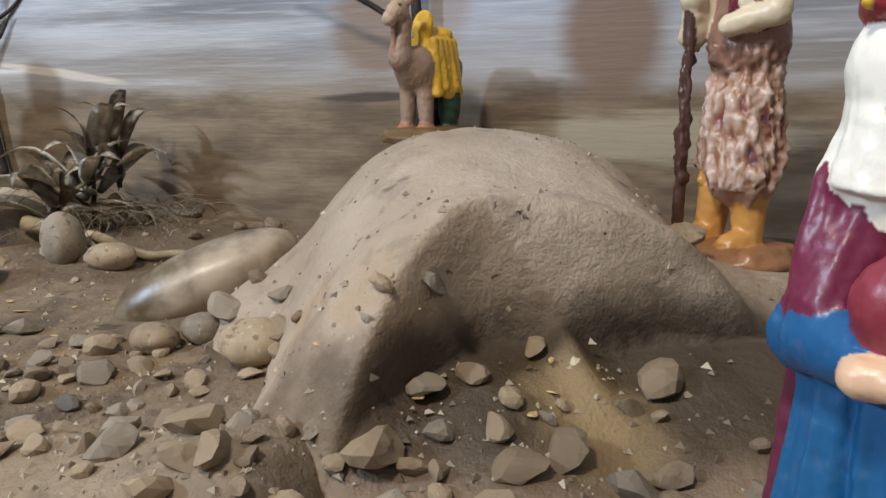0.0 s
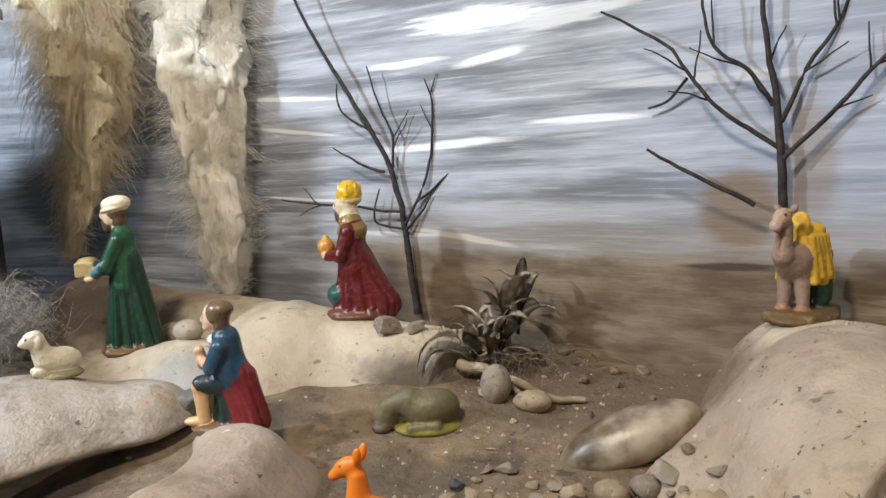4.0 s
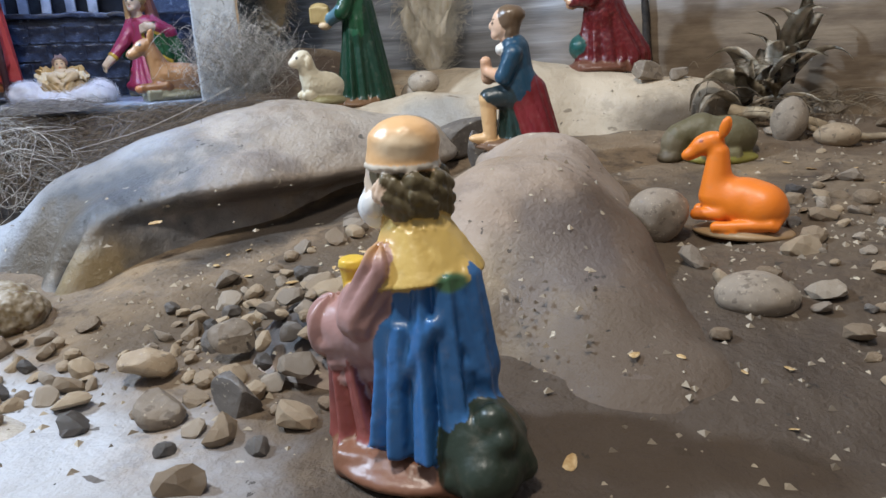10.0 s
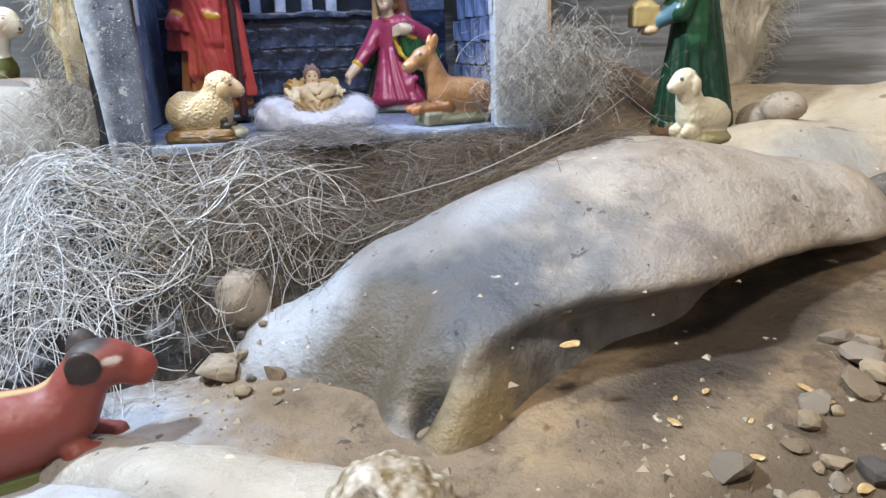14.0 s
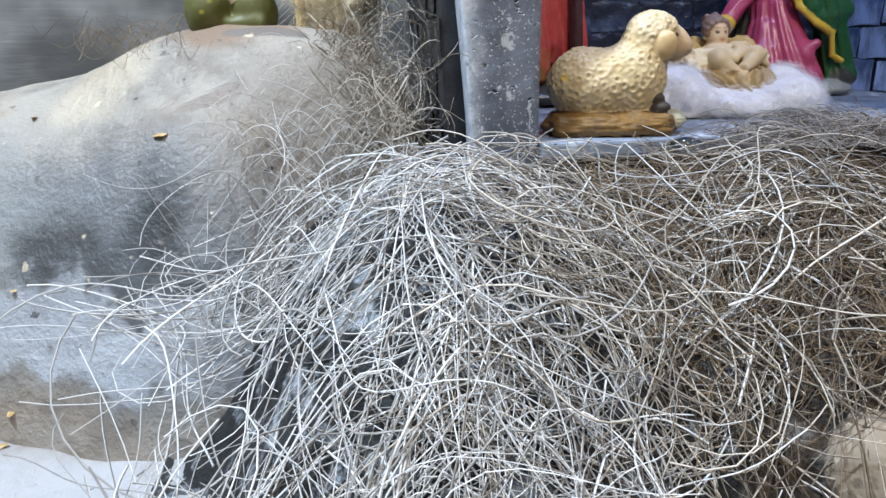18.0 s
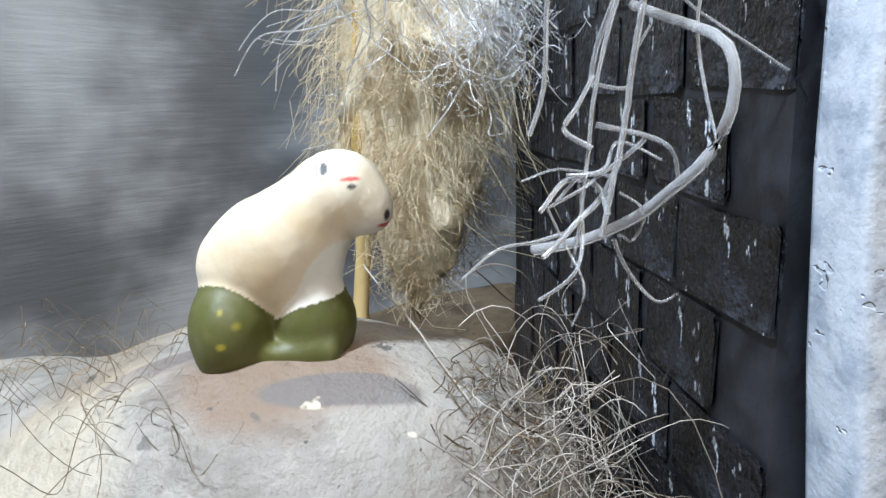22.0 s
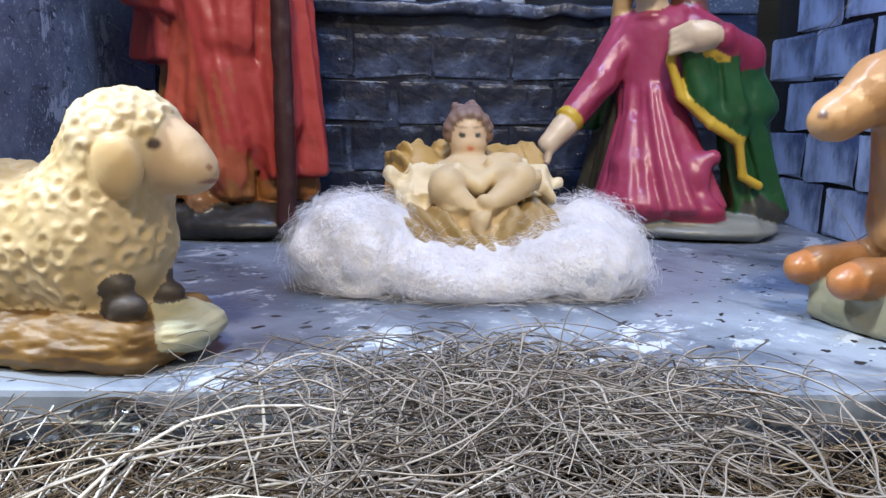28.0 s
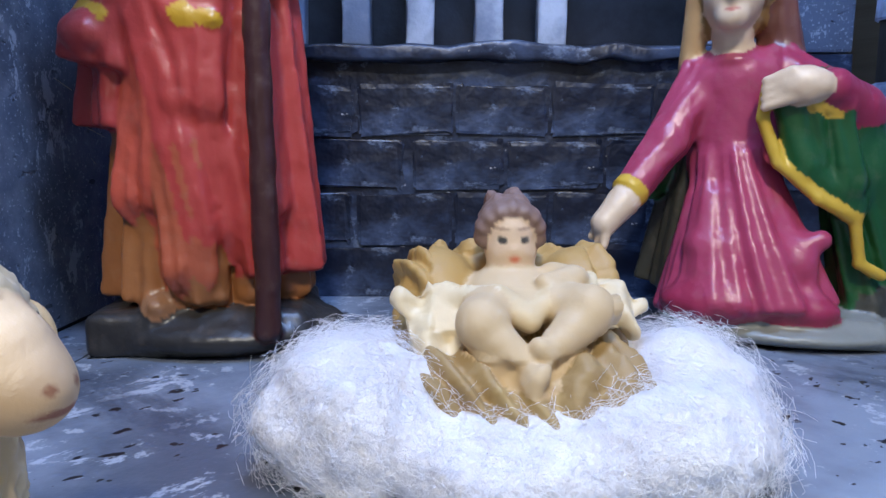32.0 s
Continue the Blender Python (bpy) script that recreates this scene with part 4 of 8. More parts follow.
# ---- statues: blended solids, each one plain mesh, with its paint stored at the points (lengths in millimetres) ----
class Statue:
    def __init__(self):
        self.prims, self.dots = [], []

    def ell(self, c, r, col, rot=(0, 0, 0), k=1.5, bias=0.0):
        r = (r, r, r) if np.isscalar(r) else r
        m = np.array(Euler([radians(a) for a in rot]).to_matrix())
        self.prims.append(("e", np.array(c, float), np.array(r, float), m, col, k, bias))
        return self

    def cap(self, a, b, ra, rb, col, k=1.5, bias=0.0, folds=0, amp=0.0, phase=0.0, flat=(1, 1)):
        self.prims.append(("c", np.array(a, float), np.array(b, float), (ra, rb, folds, amp, phase, flat), col, k, bias))
        return self

    def cone(self, a, b, ra, rb, col, k=1.0, bias=0.0, folds=0, amp=0.0, phase=0.0, flat=(1, 1), rnd=0.8):
        """A cut-off cone with flat ends: hems, mantles, caps, brims."""
        self.prims.append(("k", np.array(a, float), np.array(b, float), (ra, rb, folds, amp, phase, flat), col, k, bias, rnd))
        return self

    def slab(self, c, r, col, rot=(0, 0, 0), k=1.0, bias=0.0, rnd=1.0):
        m = np.array(Euler([radians(a) for a in rot]).to_matrix())
        self.prims.append(("b", np.array(c, float), (np.array(r, float), rnd), m, col, k, bias))
        return self

    def dot(self, c, r, col, soft=0.3):
        self.dots.append((np.array(c, float), np.array((r, r, r) if np.isscalar(r) else r, float), col, soft))
        return self

    def one(self, q, P):
        kind = q[0]
        if kind == "e":
            p = (P - q[1]) @ q[3]
            k0 = np.sqrt(((p / q[2]) ** 2).sum(-1)) + 1e-6
            k1 = np.sqrt(((p / q[2] ** 2) ** 2).sum(-1)) + 1e-9
            return k0 * (k0 - 1) / k1
        if kind == "b":
            p = np.abs((P - q[1]) @ q[3]) - (q[2][0] - q[2][1])
            return np.sqrt((np.maximum(p, 0) ** 2).sum(-1)) + np.minimum(p.max(-1), 0) - q[2][1]
        a, b, (ra, rb, folds, amp, phase, flat) = q[1], q[2], q[3]
        ab = b - a
        t = ((P - a) @ ab) / (ab @ ab)
        over = (np.abs(t - 0.5) - 0.5) * np.linalg.norm(ab)
        if kind == "c":
            t = np.clip(t, 0, 1)
        d = P - (a + t[..., None] * ab)
        rad = ra + (rb - ra) * t
        if folds:
            ang = np.arctan2(d[..., 1] / flat[1], d[..., 0] / flat[0])
            turn = folds * ang + phase + 1.4 * np.sin(2 * ang + phase) + 2.2 * t
            rad = rad + amp * (0.35 + 0.65 * (1 - t)) * (0.95 * (2 * np.abs(np.sin(0.5 * turn)) - 1.2) + 0.3 * np.sin(2.3 * folds * ang + 5 * t))
        if flat != (1, 1):
            out = (np.sqrt((d[..., 0] / flat[0]) ** 2 + (d[..., 1] / flat[1]) ** 2 + d[..., 2] ** 2) - rad) * min(flat)
        else:
            out = np.sqrt((d ** 2).sum(-1)) - rad
        if kind == "k":
            e, g = np.maximum(out + q[7], 0), np.maximum(over + q[7], 0)
            return np.sqrt(e * e + g * g) + np.minimum(np.maximum(out, over) + q[7], 0) - q[7]
        return out

    def near(self, P):
        """For each solid, which of the points (n, 3) it can touch, by cells of 8 mm."""
        cell = np.floor(P / 8).astype(np.int64) + 64
        key, inv = np.unique((cell[:, 0] * 256 + cell[:, 1]) * 256 + cell[:, 2], return_inverse=True)
        mid = (np.stack([key // 65536, key // 256 % 256, key % 256], -1) - 63.5) * 8
        dq = np.stack([self.one(q, mid) for q in self.prims])
        lim = dq.min(0) + 22
        return [np.flatnonzero((d < lim)[inv]) for d in dq]

    def field(self, P):
        D = None
        if P.ndim == 2:
            D = np.full(len(P), 1e6)
            for q, idx in zip(self.prims, self.near(P)):
                if len(idx):
                    d, k, e = self.one(q, P[idx]), q[5], D[idx]
                    h = np.maximum(k - np.abs(e - d), 0) / k
                    D[idx] = np.minimum(e, d) - h * h * k * 0.25
            return D
        for q in self.prims:
            d = self.one(q, P)
            k = q[5]
            if D is None:
                D = d
            else:
                h = np.maximum(k - np.abs(D - d), 0) / k
                D = np.minimum(D, d) - h * h * k * 0.25
        return D

    def bounds(self):
        lo, hi = np.full(3, 1e9), np.full(3, -1e9)
        for q in self.prims:
            if q[0] in "ck":
                ra, rb, _, amp, _, fl = q[3]
                r = (max(ra, rb) + amp) * max(1, *fl)
                pts = np.stack([q[1] - r, q[1] + r, q[2] - r, q[2] + r])
                if fl != (1, 1):
                    pass
            else:
                r = (q[2] if q[0] == "e" else q[2][0]).max() * (1.0 if q[0] == "e" else 1.75)
                pts = np.stack([q[1] - r, q[1] + r])
            lo, hi = np.minimum(lo, pts.min(0)), np.maximum(hi, pts.max(0))
        return lo - 2, hi + 2

    def mesh(self, h, floor=0.0):
        lo, hi = self.bounds()
        lo[2] = max(lo[2], floor - 2.5 * h)
        B = 6
        nb = np.ceil((hi - lo) / h / B).astype(int) + 1
        n = nb * B
        ax = [lo[i] + h * (B * np.arange(nb[i]) + (B - 1) / 2) for i in range(3)]
        G = np.stack(np.meshgrid(*ax, indexing="ij"), -1)
        C = np.maximum(self.field(G), floor - G[..., 2]).astype(np.float32)
        D = C.repeat(B, 0).repeat(B, 1).repeat(B, 2)
        near = np.argwhere(np.abs(C) < B * h * 1.7)
        inner = np.stack(np.meshgrid(*[np.arange(B)] * 3, indexing="ij"), -1).reshape(-1, 3)
        for i in range(0, len(near), 6000):
            idx = (near[i:i + 6000, None, :] * B + inner).reshape(-1, 3)
            P = lo + h * idx
            D[tuple(idx.T)] = np.maximum(self.field(P), floor - P[:, 2])
        S = D < 0
        cnt = sum(S[i:n[0] - 1 + i, j:n[1] - 1 + j, k:n[2] - 1 + k].astype(np.int8) for i in (0, 1) for j in (0, 1) for k in (0, 1))
        cells = np.argwhere((cnt > 0) & (cnt < 8))
        ident = np.full(n, -1, int)
        ident[tuple(cells.T)] = np.arange(len(cells))
        acc, num = np.zeros((len(cells), 3)), np.zeros(len(cells))
        corners = [(i, j, k) for i in (0, 1) for j in (0, 1) for k in (0, 1)]
        for a in corners:
            for axis in range(3):
                if a[axis]:
                    continue
                b = list(a)
                b[axis] = 1
                va = D[tuple((cells + a).T)]
                vb = D[tuple((cells + b).T)]
                x = (va < 0) != (vb < 0)
                t = np.where(x, va / np.where(x, va - vb, 1), 0)
                p = np.array(a, float) + t[:, None] * (np.array(b) - np.array(a))
                acc += np.where(x[:, None], p, 0)
                num += x
        V = lo + h * (cells + acc / num[:, None])
        F = []
        for axis in range(3):
            sh = [slice(None)] * 3
            s2 = [slice(None)] * 3
            sh[axis], s2[axis] = slice(0, -1), slice(1, None)
            A, B = S[tuple(sh)], S[tuple(s2)]
            e = np.argwhere(A != B)
            o1, o2 = (axis + 1) % 3, (axis + 2) % 3
            e = e[(e[:, o1] > 0) & (e[:, o2] > 0)]
            inside = A[tuple(e.T)]
            u, v = np.zeros(3, int), np.zeros(3, int)
            u[o1], v[o2] = 1, 1
            q = np.stack([ident[tuple((e - u - v).T)], ident[tuple((e - v).T)], ident[tuple(e.T)], ident[tuple((e - u).T)]], 1)
            ok = (q >= 0).all(1)
            q, inside = q[ok], inside[ok]
            q[~inside] = q[~inside][:, ::-1]
            F.append(q)
        return V, np.concatenate(F)

    def paint(self, V):
        best, col = np.full(len(V), 1e9), np.zeros((len(V), 3))
        for q, idx in zip(self.prims, self.near(V)):
            d = self.one(q, V[idx]) - q[6]
            w = d < best[idx]
            best[idx[w]] = d[w]
            col[idx[w]] = q[4]
        for c, r, cc, soft in self.dots:
            d = np.sqrt((((V - c) / r) ** 2).sum(1))
            w = 1 - sstep(1 - soft, 1 + soft, d)
            col = col * (1 - w[:, None]) + np.array(cc) * w[:, None]
        return col

    def build(self, name, place, yaw, h, label, category, mat, shape=None, tint=None, lean=(0, 0), size=1.0):
        V, F = self.mesh(h)
        col = self.paint(V)
        if shape is not None or tint is not None:
            g = np.stack([self.field(V + d) for d in np.eye(3) * 0.6], -1) - self.field(V)[:, None]
            N = g / (np.linalg.norm(g, axis=1, keepdims=True) + 1e-9)
            if tint is not None:
                col = tint(V, N, col)
            if shape is not None:
                V = V + N * shape(V, N)[:, None]
        ob = mesh_ob(name, V * 0.001 * size, F, mat)
        attr = ob.data.attributes.new("paint", "FLOAT_COLOR", "POINT")
        attr.data.foreach_set("color", np.concatenate([col, np.ones((len(V), 1))], 1).astype(np.float32).ravel())
        ob.matrix_world = pose(*place, lean[0], lean[1], yaw)
        return tagged(ob, label, category)


SKIN, PALE, HAIR, BEARD = (0.60, 0.36, 0.22), (0.72, 0.55, 0.36), (0.10, 0.055, 0.03), (0.09, 0.055, 0.035)
GOLD, EARTH, DKGREEN, RED, BLUE = (0.62, 0.40, 0.04), (0.19, 0.105, 0.05), (0.009, 0.040, 0.020), (0.095, 0.006, 0.008), (0.02, 0.075, 0.20)
EYE = (0.03, 0.022, 0.02)


def lumps(scale, amp, seed=0):
    return lambda V, N: fbm(V * scale + seed, 3) * amp * 0.55 + fbm(V * np.array((3.2, 3.2, 1.1)) * scale + seed + 5, 2) * amp * 0.30


def head(s, c, r, face, hair, beard=None, look_down=0.0):
    """A small head that faces -y."""
    x, y, z = c
    s.ell((x, y, z), (r * 0.82, r * 0.95, r * 1.12), face, k=1)
    s.ell((x, y - r * 0.92, z - r * 0.12), (r * 0.16, r * 0.22, r * 0.28), face, k=1.2)
    s.ell((x, y - r * 0.62, z - r * 0.72), (r * 0.45, r * 0.38, r * 0.38), beard or face, k=1.5)
    if beard:
        s.ell((x, y - r * 0.55, z - r * 1.05), (r * 0.5, r * 0.42, r * 0.6), beard, k=1.5)
        s.dot((x, y - r * 0.95, z - r * 0.48), (r * 0.35, r * 0.4, r * 0.12), beard)
    if hair:
        s.ell((x, y + r * 0.25, z + r * 0.22), (r * 0.98, r * 0.95, r * 1.05), hair, k=0.8)
        s.ell((x, y + r * 0.45, z - r * 0.55), (r * 0.9, r * 0.6, r * 0.8), hair, k=1.2)
    for e in (-1, 1):
        s.dot((x + e * r * 0.34, y - r * 0.88, z + r * 0.06), (r * 0.14, r * 0.35, r * 0.10), EYE)
        s.dot((x + e * r * 0.34, y - r * 0.85, z + r * 0.30), (r * 0.2, r * 0.35, r * 0.045), hair or BEARD)
    s.dot((x, y - r * 0.95, z - r * 0.56), (r * 0.2, r * 0.3, r * 0.07), (0.45, 0.13, 0.09))


def rocky_base(s, rx, ry, hz, col=EARTH, c=(0, 0)):
    s.slab((c[0], c[1], hz * 0.45), (rx * 0.86, ry * 0.82, hz * 0.5), col, (0, 0, 8), k=3, rnd=2)
    s.ell((c[0] + rx * 0.15, c[1] - ry * 0.1, hz * 0.4), (rx, ry, hz * 0.62), col, k=3)


# standing king in green with a golden casket
def green_king():
    s = Statue()
    rocky_base(s, 24, 19, 8)
    s.cone((0, 0, 7), (0, 2, 70), 21, 12, DKGREEN, 3, folds=9, amp=2.4, flat=(1, 0.85))
    s.cap((4, 16, 8), (2, 8, 80), 14, 10, (0.008, 0.035, 0.018), 5, folds=6, amp=1.5)
    s.cap((0, 3, 62), (0, 4, 102), 12, 10.5, (0.016, 0.085, 0.035), 6, flat=(1.2, 0.85))
    s.cap((-13, 2, 99), (-16, -8, 76), 6, 6, (0.010, 0.06, 0.026), 3)
    s.cap((13, 2, 99), (16, -8, 76), 6, 6, (0.010, 0.06, 0.026), 3)
    s.cap((-16, -8, 78), (-6, -22, 70), 5.5, 4, (0.10, 0.20, 0.26), 2)
    s.cap((16, -8, 78), (6, -22, 70), 5.5, 4, (0.10, 0.20, 0.26), 2)
    s.ell((-7, -24, 67), (5, 5, 3.5), PALE, k=1).ell((7, -24, 67), (5, 5, 3.5), PALE, k=1)
    s.slab((0, -27, 75), (11, 8, 6.5), (0.42, 0.31, 0.13), (0, 0, 0), k=0.6, rnd=1.5)
    s.ell((0, -27, 81), (11, 8, 4), (0.48, 0.36, 0.16), k=1)
    s.cap((0, 3, 100), (0, 1, 112), 6, 5.5, PALE, 2)
    s.cap((0, 4, 101), (0, 4, 104), 9, 8, (0.16, 0.08, 0.04), 2)
    head(s, (0, -2, 121), 10, PALE, HAIR, BEARD)
    s.ell((0, 1, 130), (11.5, 12, 7), (0.78, 0.70, 0.52), (8, 0, 0), k=1, bias=0.8).ell((0, 0, 126), (12, 12.4, 3.4), (0.72, 0.60, 0.4), (12, 0, 0), k=0.8, bias=0.8)
    return s.build("king_statue", (-0.556, 0.366, height(-0.556, 0.366) - 0.003), -60, 0.8, "standing painted king statue in green robe with golden casket", "statue", M_RESIN, lumps(0.22, 1.1))


# kneeling king in dark red with a crown
def red_king():
    s = Statue()
    rocky_base(s, 21, 27, 9, (0.15, 0.06, 0.035), (0, 4))
    s.cap((0, 4, 12), (0, 4, 48), 20, 13.5, RED, 4, folds=8, amp=1.8, flat=(0.9, 1.05))
    s.cap((0, 24, 12), (0, 9, 50), 16, 11, (0.11, 0.007, 0.008), 6, folds=7, amp=2.0).cap((0, 30, 11), (0, 18, 30), 11, 10, (0.10, 0.007, 0.008), 5, folds=6, amp=1.5)
    s.cap((0, 3, 46), (0, 2, 80), 14, 11, RED, 6, flat=(1.15, 0.9))
    s.cap((-13, 1, 77), (-15, -6, 56), 6.5, 6, RED, 3).cap((13, 1, 77), (15, -6, 56), 6.5, 6, RED, 3)
    s.cap((-15, -6, 57), (-5, -20, 55), 6, 4, RED, 2).cap((15, -6, 57), (5, -20, 55), 6, 4, RED, 2)
    s.ell((-4, -21, 54), (5, 5, 4), SKIN, k=1).ell((4, -21, 56), (5, 5, 4), SKIN, k=1)
    s.ell((0, -22, 63), (7.5, 7.5, 8), (0.58, 0.27, 0.06), k=0.8).ell((0, -22, 71), (3, 3, 3), (0.6, 0.36, 0.07), k=1)
    s.ell((0, -14, 20), (13, 9, 10), (0.02, 0.09, 0.08), k=3)
    s.cap((0, 2, 78), (0, 1, 84), 14, 10, (0.26, 0.16, 0.04), 2, flat=(1.15, 0.95))
    s.cap((0, 0, 84), (0, 0, 95), 8.5, 8, (0.78, 0.68, 0.48), 2)
    head(s, (0, -3, 99), 9.5, PALE, (0.72, 0.62, 0.44), (0.10, 0.06, 0.04))
    s.ell((0, 1, 104), (10.5, 11, 6), (0.74, 0.62, 0.40), k=0.8)
    s.cap((0, 1, 107), (0, 1, 110), 10.2, 10.8, (0.66, 0.40, 0.02), 1, bias=0.7)
    for i in range(7):
        a = i * math.tau / 7
        s.cap((9 * math.cos(a), 1 + 9 * math.sin(a), 108), (9.5 * math.cos(a), 1 + 9.5 * math.sin(a), 117), 2.8, 0.9, (0.70, 0.44, 0.02), 0.6)
    s.dot((0, -9, 111), 3, (0.5, 0.05, 0.03))
    tint = lambda V, N, c: np.where((fbm(V * 0.55, 3)[:, None] > 0.13) & (V[:, 2:3] > 12) & (V[:, 2:3] < 82) & (c[:, :1] > 0.09) & (c[:, 1:2] < 0.03), np.array((0.15, 0.014, 0.014)), c)
    return s.build("king_statue", (-0.368, 0.437, height(-0.368, 0.437) - 0.003), -76, 0.9, "kneeling painted king statue in dark red robe with gold crown", "statue", M_RESIN, lumps(0.3, 1.6), tint)


# shepherd kneeling on one knee
def kneeling_shepherd():
    s = Statue()
    rocky_base(s, 17, 25, 6, (0.16, 0.09, 0.05), (0, 2))
    s.cap((4, 13, 8), (2, 4, 40), 12, 9, (0.17, 0.015, 0.018), 5, folds=6, amp=1.6)
    s.cap((8, 18, 7), (3, 12, 36), 9, 8, (0.15, 0.012, 0.016), 5, folds=5, amp=1.5)
    s.cap((0, 2, 10), (0, 2, 34), 12, 10, (0.015, 0.035, 0.03), 4, folds=7, amp=1.2)
    s.cap((5, -2, 33), (7, -15, 32), 8, 6.5, (0.015, 0.03, 0.035), 3)
    s.cap((7, -16, 31), (7, -15, 9), 5.4, 4.2, (0.66, 0.42, 0.20), 1.2, bias=0.8).ell((7, -20, 7.5), (4.4, 8.5, 3.2), (0.66, 0.42, 0.20), k=2)
    s.cap((0, 4, 36), (0, 1, 60), 11, 10, (0.015, 0.055, 0.10), 5, flat=(1.15, 0.9))
    s.cap((-12, 0, 58), (-13, -6, 45), 5.5, 5, (0.015, 0.06, 0.11), 2).cap((12, 0, 58), (13, -6, 45), 5.5, 5, (0.015, 0.06, 0.11), 2)
    s.cap((-13, -6, 45), (-2, -15, 44), 4, 3, SKIN, 1.5).cap((13, -6, 45), (2, -16, 48), 4, 3, SKIN, 1.5)
    s.cap((-2, -16, 44), (1, -17, 54), 4, 3.5, SKIN, 2)
    s.ell((0, -6, 61), (7, 5, 4), (0.72, 0.68, 0.6), k=1)
    s.cap((0, 0, 60), (0, -3, 68), 4.5, 4.5, SKIN, 2)
    head(s, (0, -5, 76), 8.6, (0.68, 0.47, 0.33), (0.13, 0.085, 0.05))
    s.ell((0, -1, 81), (8.6, 8.8, 6), (0.14, 0.09, 0.05), k=1)
    return s.build("shepherd_statue", (-0.380, 0.270, height(-0.380, 0.270) - 0.002), -70, 0.75, "kneeling painted shepherd statue in blue shirt and maroon cloak", "statue", M_RESIN, lumps(0.3, 1.0))


# shepherd with a staff and a lamb over his shoulders
def lamb_shepherd():
    s = Statue()
    rocky_base(s, 24, 20, 9, (0.30, 0.14, 0.06))
    for e in (-1, 1):
        s.cap((e * 9, 0, 10), (e * 7, 2, 42), 5.5, 7.5, (0.55, 0.27, 0.07), 2)
        s.ell((e * 9, -5, 10), (5.5, 9.5, 4.5), (0.55, 0.27, 0.07), k=2)
    s.cone((1, 3, 38), (0, 2, 82), 16.5, 12, (0.32, 0.185, 0.135), 3, folds=9, amp=2.2, flat=(1, 0.8))
    s.cap((6, -2, 36), (2, 0, 60), 12, 12, (0.32, 0.185, 0.135), 4, folds=5, amp=1.5)
    s.cap((0, 2, 80), (0, 3, 84), 13.5, 13.5, (0.24, 0.13, 0.09), 1)
    s.cap((0, 3, 84), (0, 3, 108), 12.5, 11.5, (0.28, 0.16, 0.12), 4, flat=(1.15, 0.85))
    s.ell((8, -5, 96), (9, 7, 10), (0.13, 0.012, 0.03), k=3)
    s.cap((-13, 1, 106), (-17, -8, 86), 5.5, 5, (0.66, 0.56, 0.40), 2).cap((-17, -8, 86), (-14, -11, 98), 4.6, 4, (0.66, 0.56, 0.40), 1.5)
    s.cap((13, 1, 106), (17, -6, 92), 5.5, 5, (0.66, 0.56, 0.40), 2).cap((17, -6, 92), (5, -14, 88), 4.6, 4, (0.68, 0.58, 0.42), 1.5)
    s.ell((-14, -12, 99), (5, 5, 5), (0.66, 0.58, 0.42), k=1)
    s.cap((-16, -10, 6), (-14, -13, 110), 2.3, 2.1, (0.075, 0.035, 0.026), 1)
    s.cap((0, 2, 106), (0, 0, 116), 6, 6, (0.66, 0.52, 0.38), 2)
    head(s, (-1, -3, 122), 10, (0.68, 0.54, 0.38), (0.17, 0.065, 0.03), (0.05, 0.035, 0.03))
    s.ell((-1, 0, 129), (10.5, 10.5, 6.5), (0.20, 0.075, 0.035), k=1)
    s.ell((13, 3, 116), (9, 14, 9), (0.70, 0.63, 0.45), k=2).ell((13, -10, 123), (6.5, 8.5, 6.5), (0.74, 0.66, 0.48), (20, 0, 0), k=2)
    s.ell((14, -17, 121), (4, 5, 4), (0.74, 0.66, 0.48), k=2).ell((20, -8, 121), (2.5, 4.5, 7.5), (0.70, 0.60, 0.42), k=1)
    s.cap((12, -8, 112), (9, -11, 96), 3.5, 2.6, (0.72, 0.64, 0.47), 1)
    s.dot((9, -15, 125), 1.3, EYE)
    fur = lambda V, N: np.where((V[:, 2] > 30) & (V[:, 2] < 82), fbm(V * np.array((0.42, 0.42, 0.22)), 4) * 6.0, fbm(V * 0.4, 2) * 0.8)
    tint = lambda V, N, c: np.where(((V[:, 2:3] > 30) & (V[:, 2:3] < 82) & (c[:, :1] > 0.29) & (c[:, :1] < 0.36)), np.clip(np.array((0.42, 0.27, 0.20)) + 1.1 * fbm(V * np.array((0.42, 0.42, 0.22)), 4)[:, None], 0.06, 0.7), c)
    return s.build("shepherd_statue", (0.113, 0.290, height(0.113, 0.290) - 0.003), -62, 0.9, "standing painted shepherd statue with staff carrying a lamb", "statue", M_RESIN, fur, tint, size=(0.370 - height(0.113, 0.290)) / 0.122)


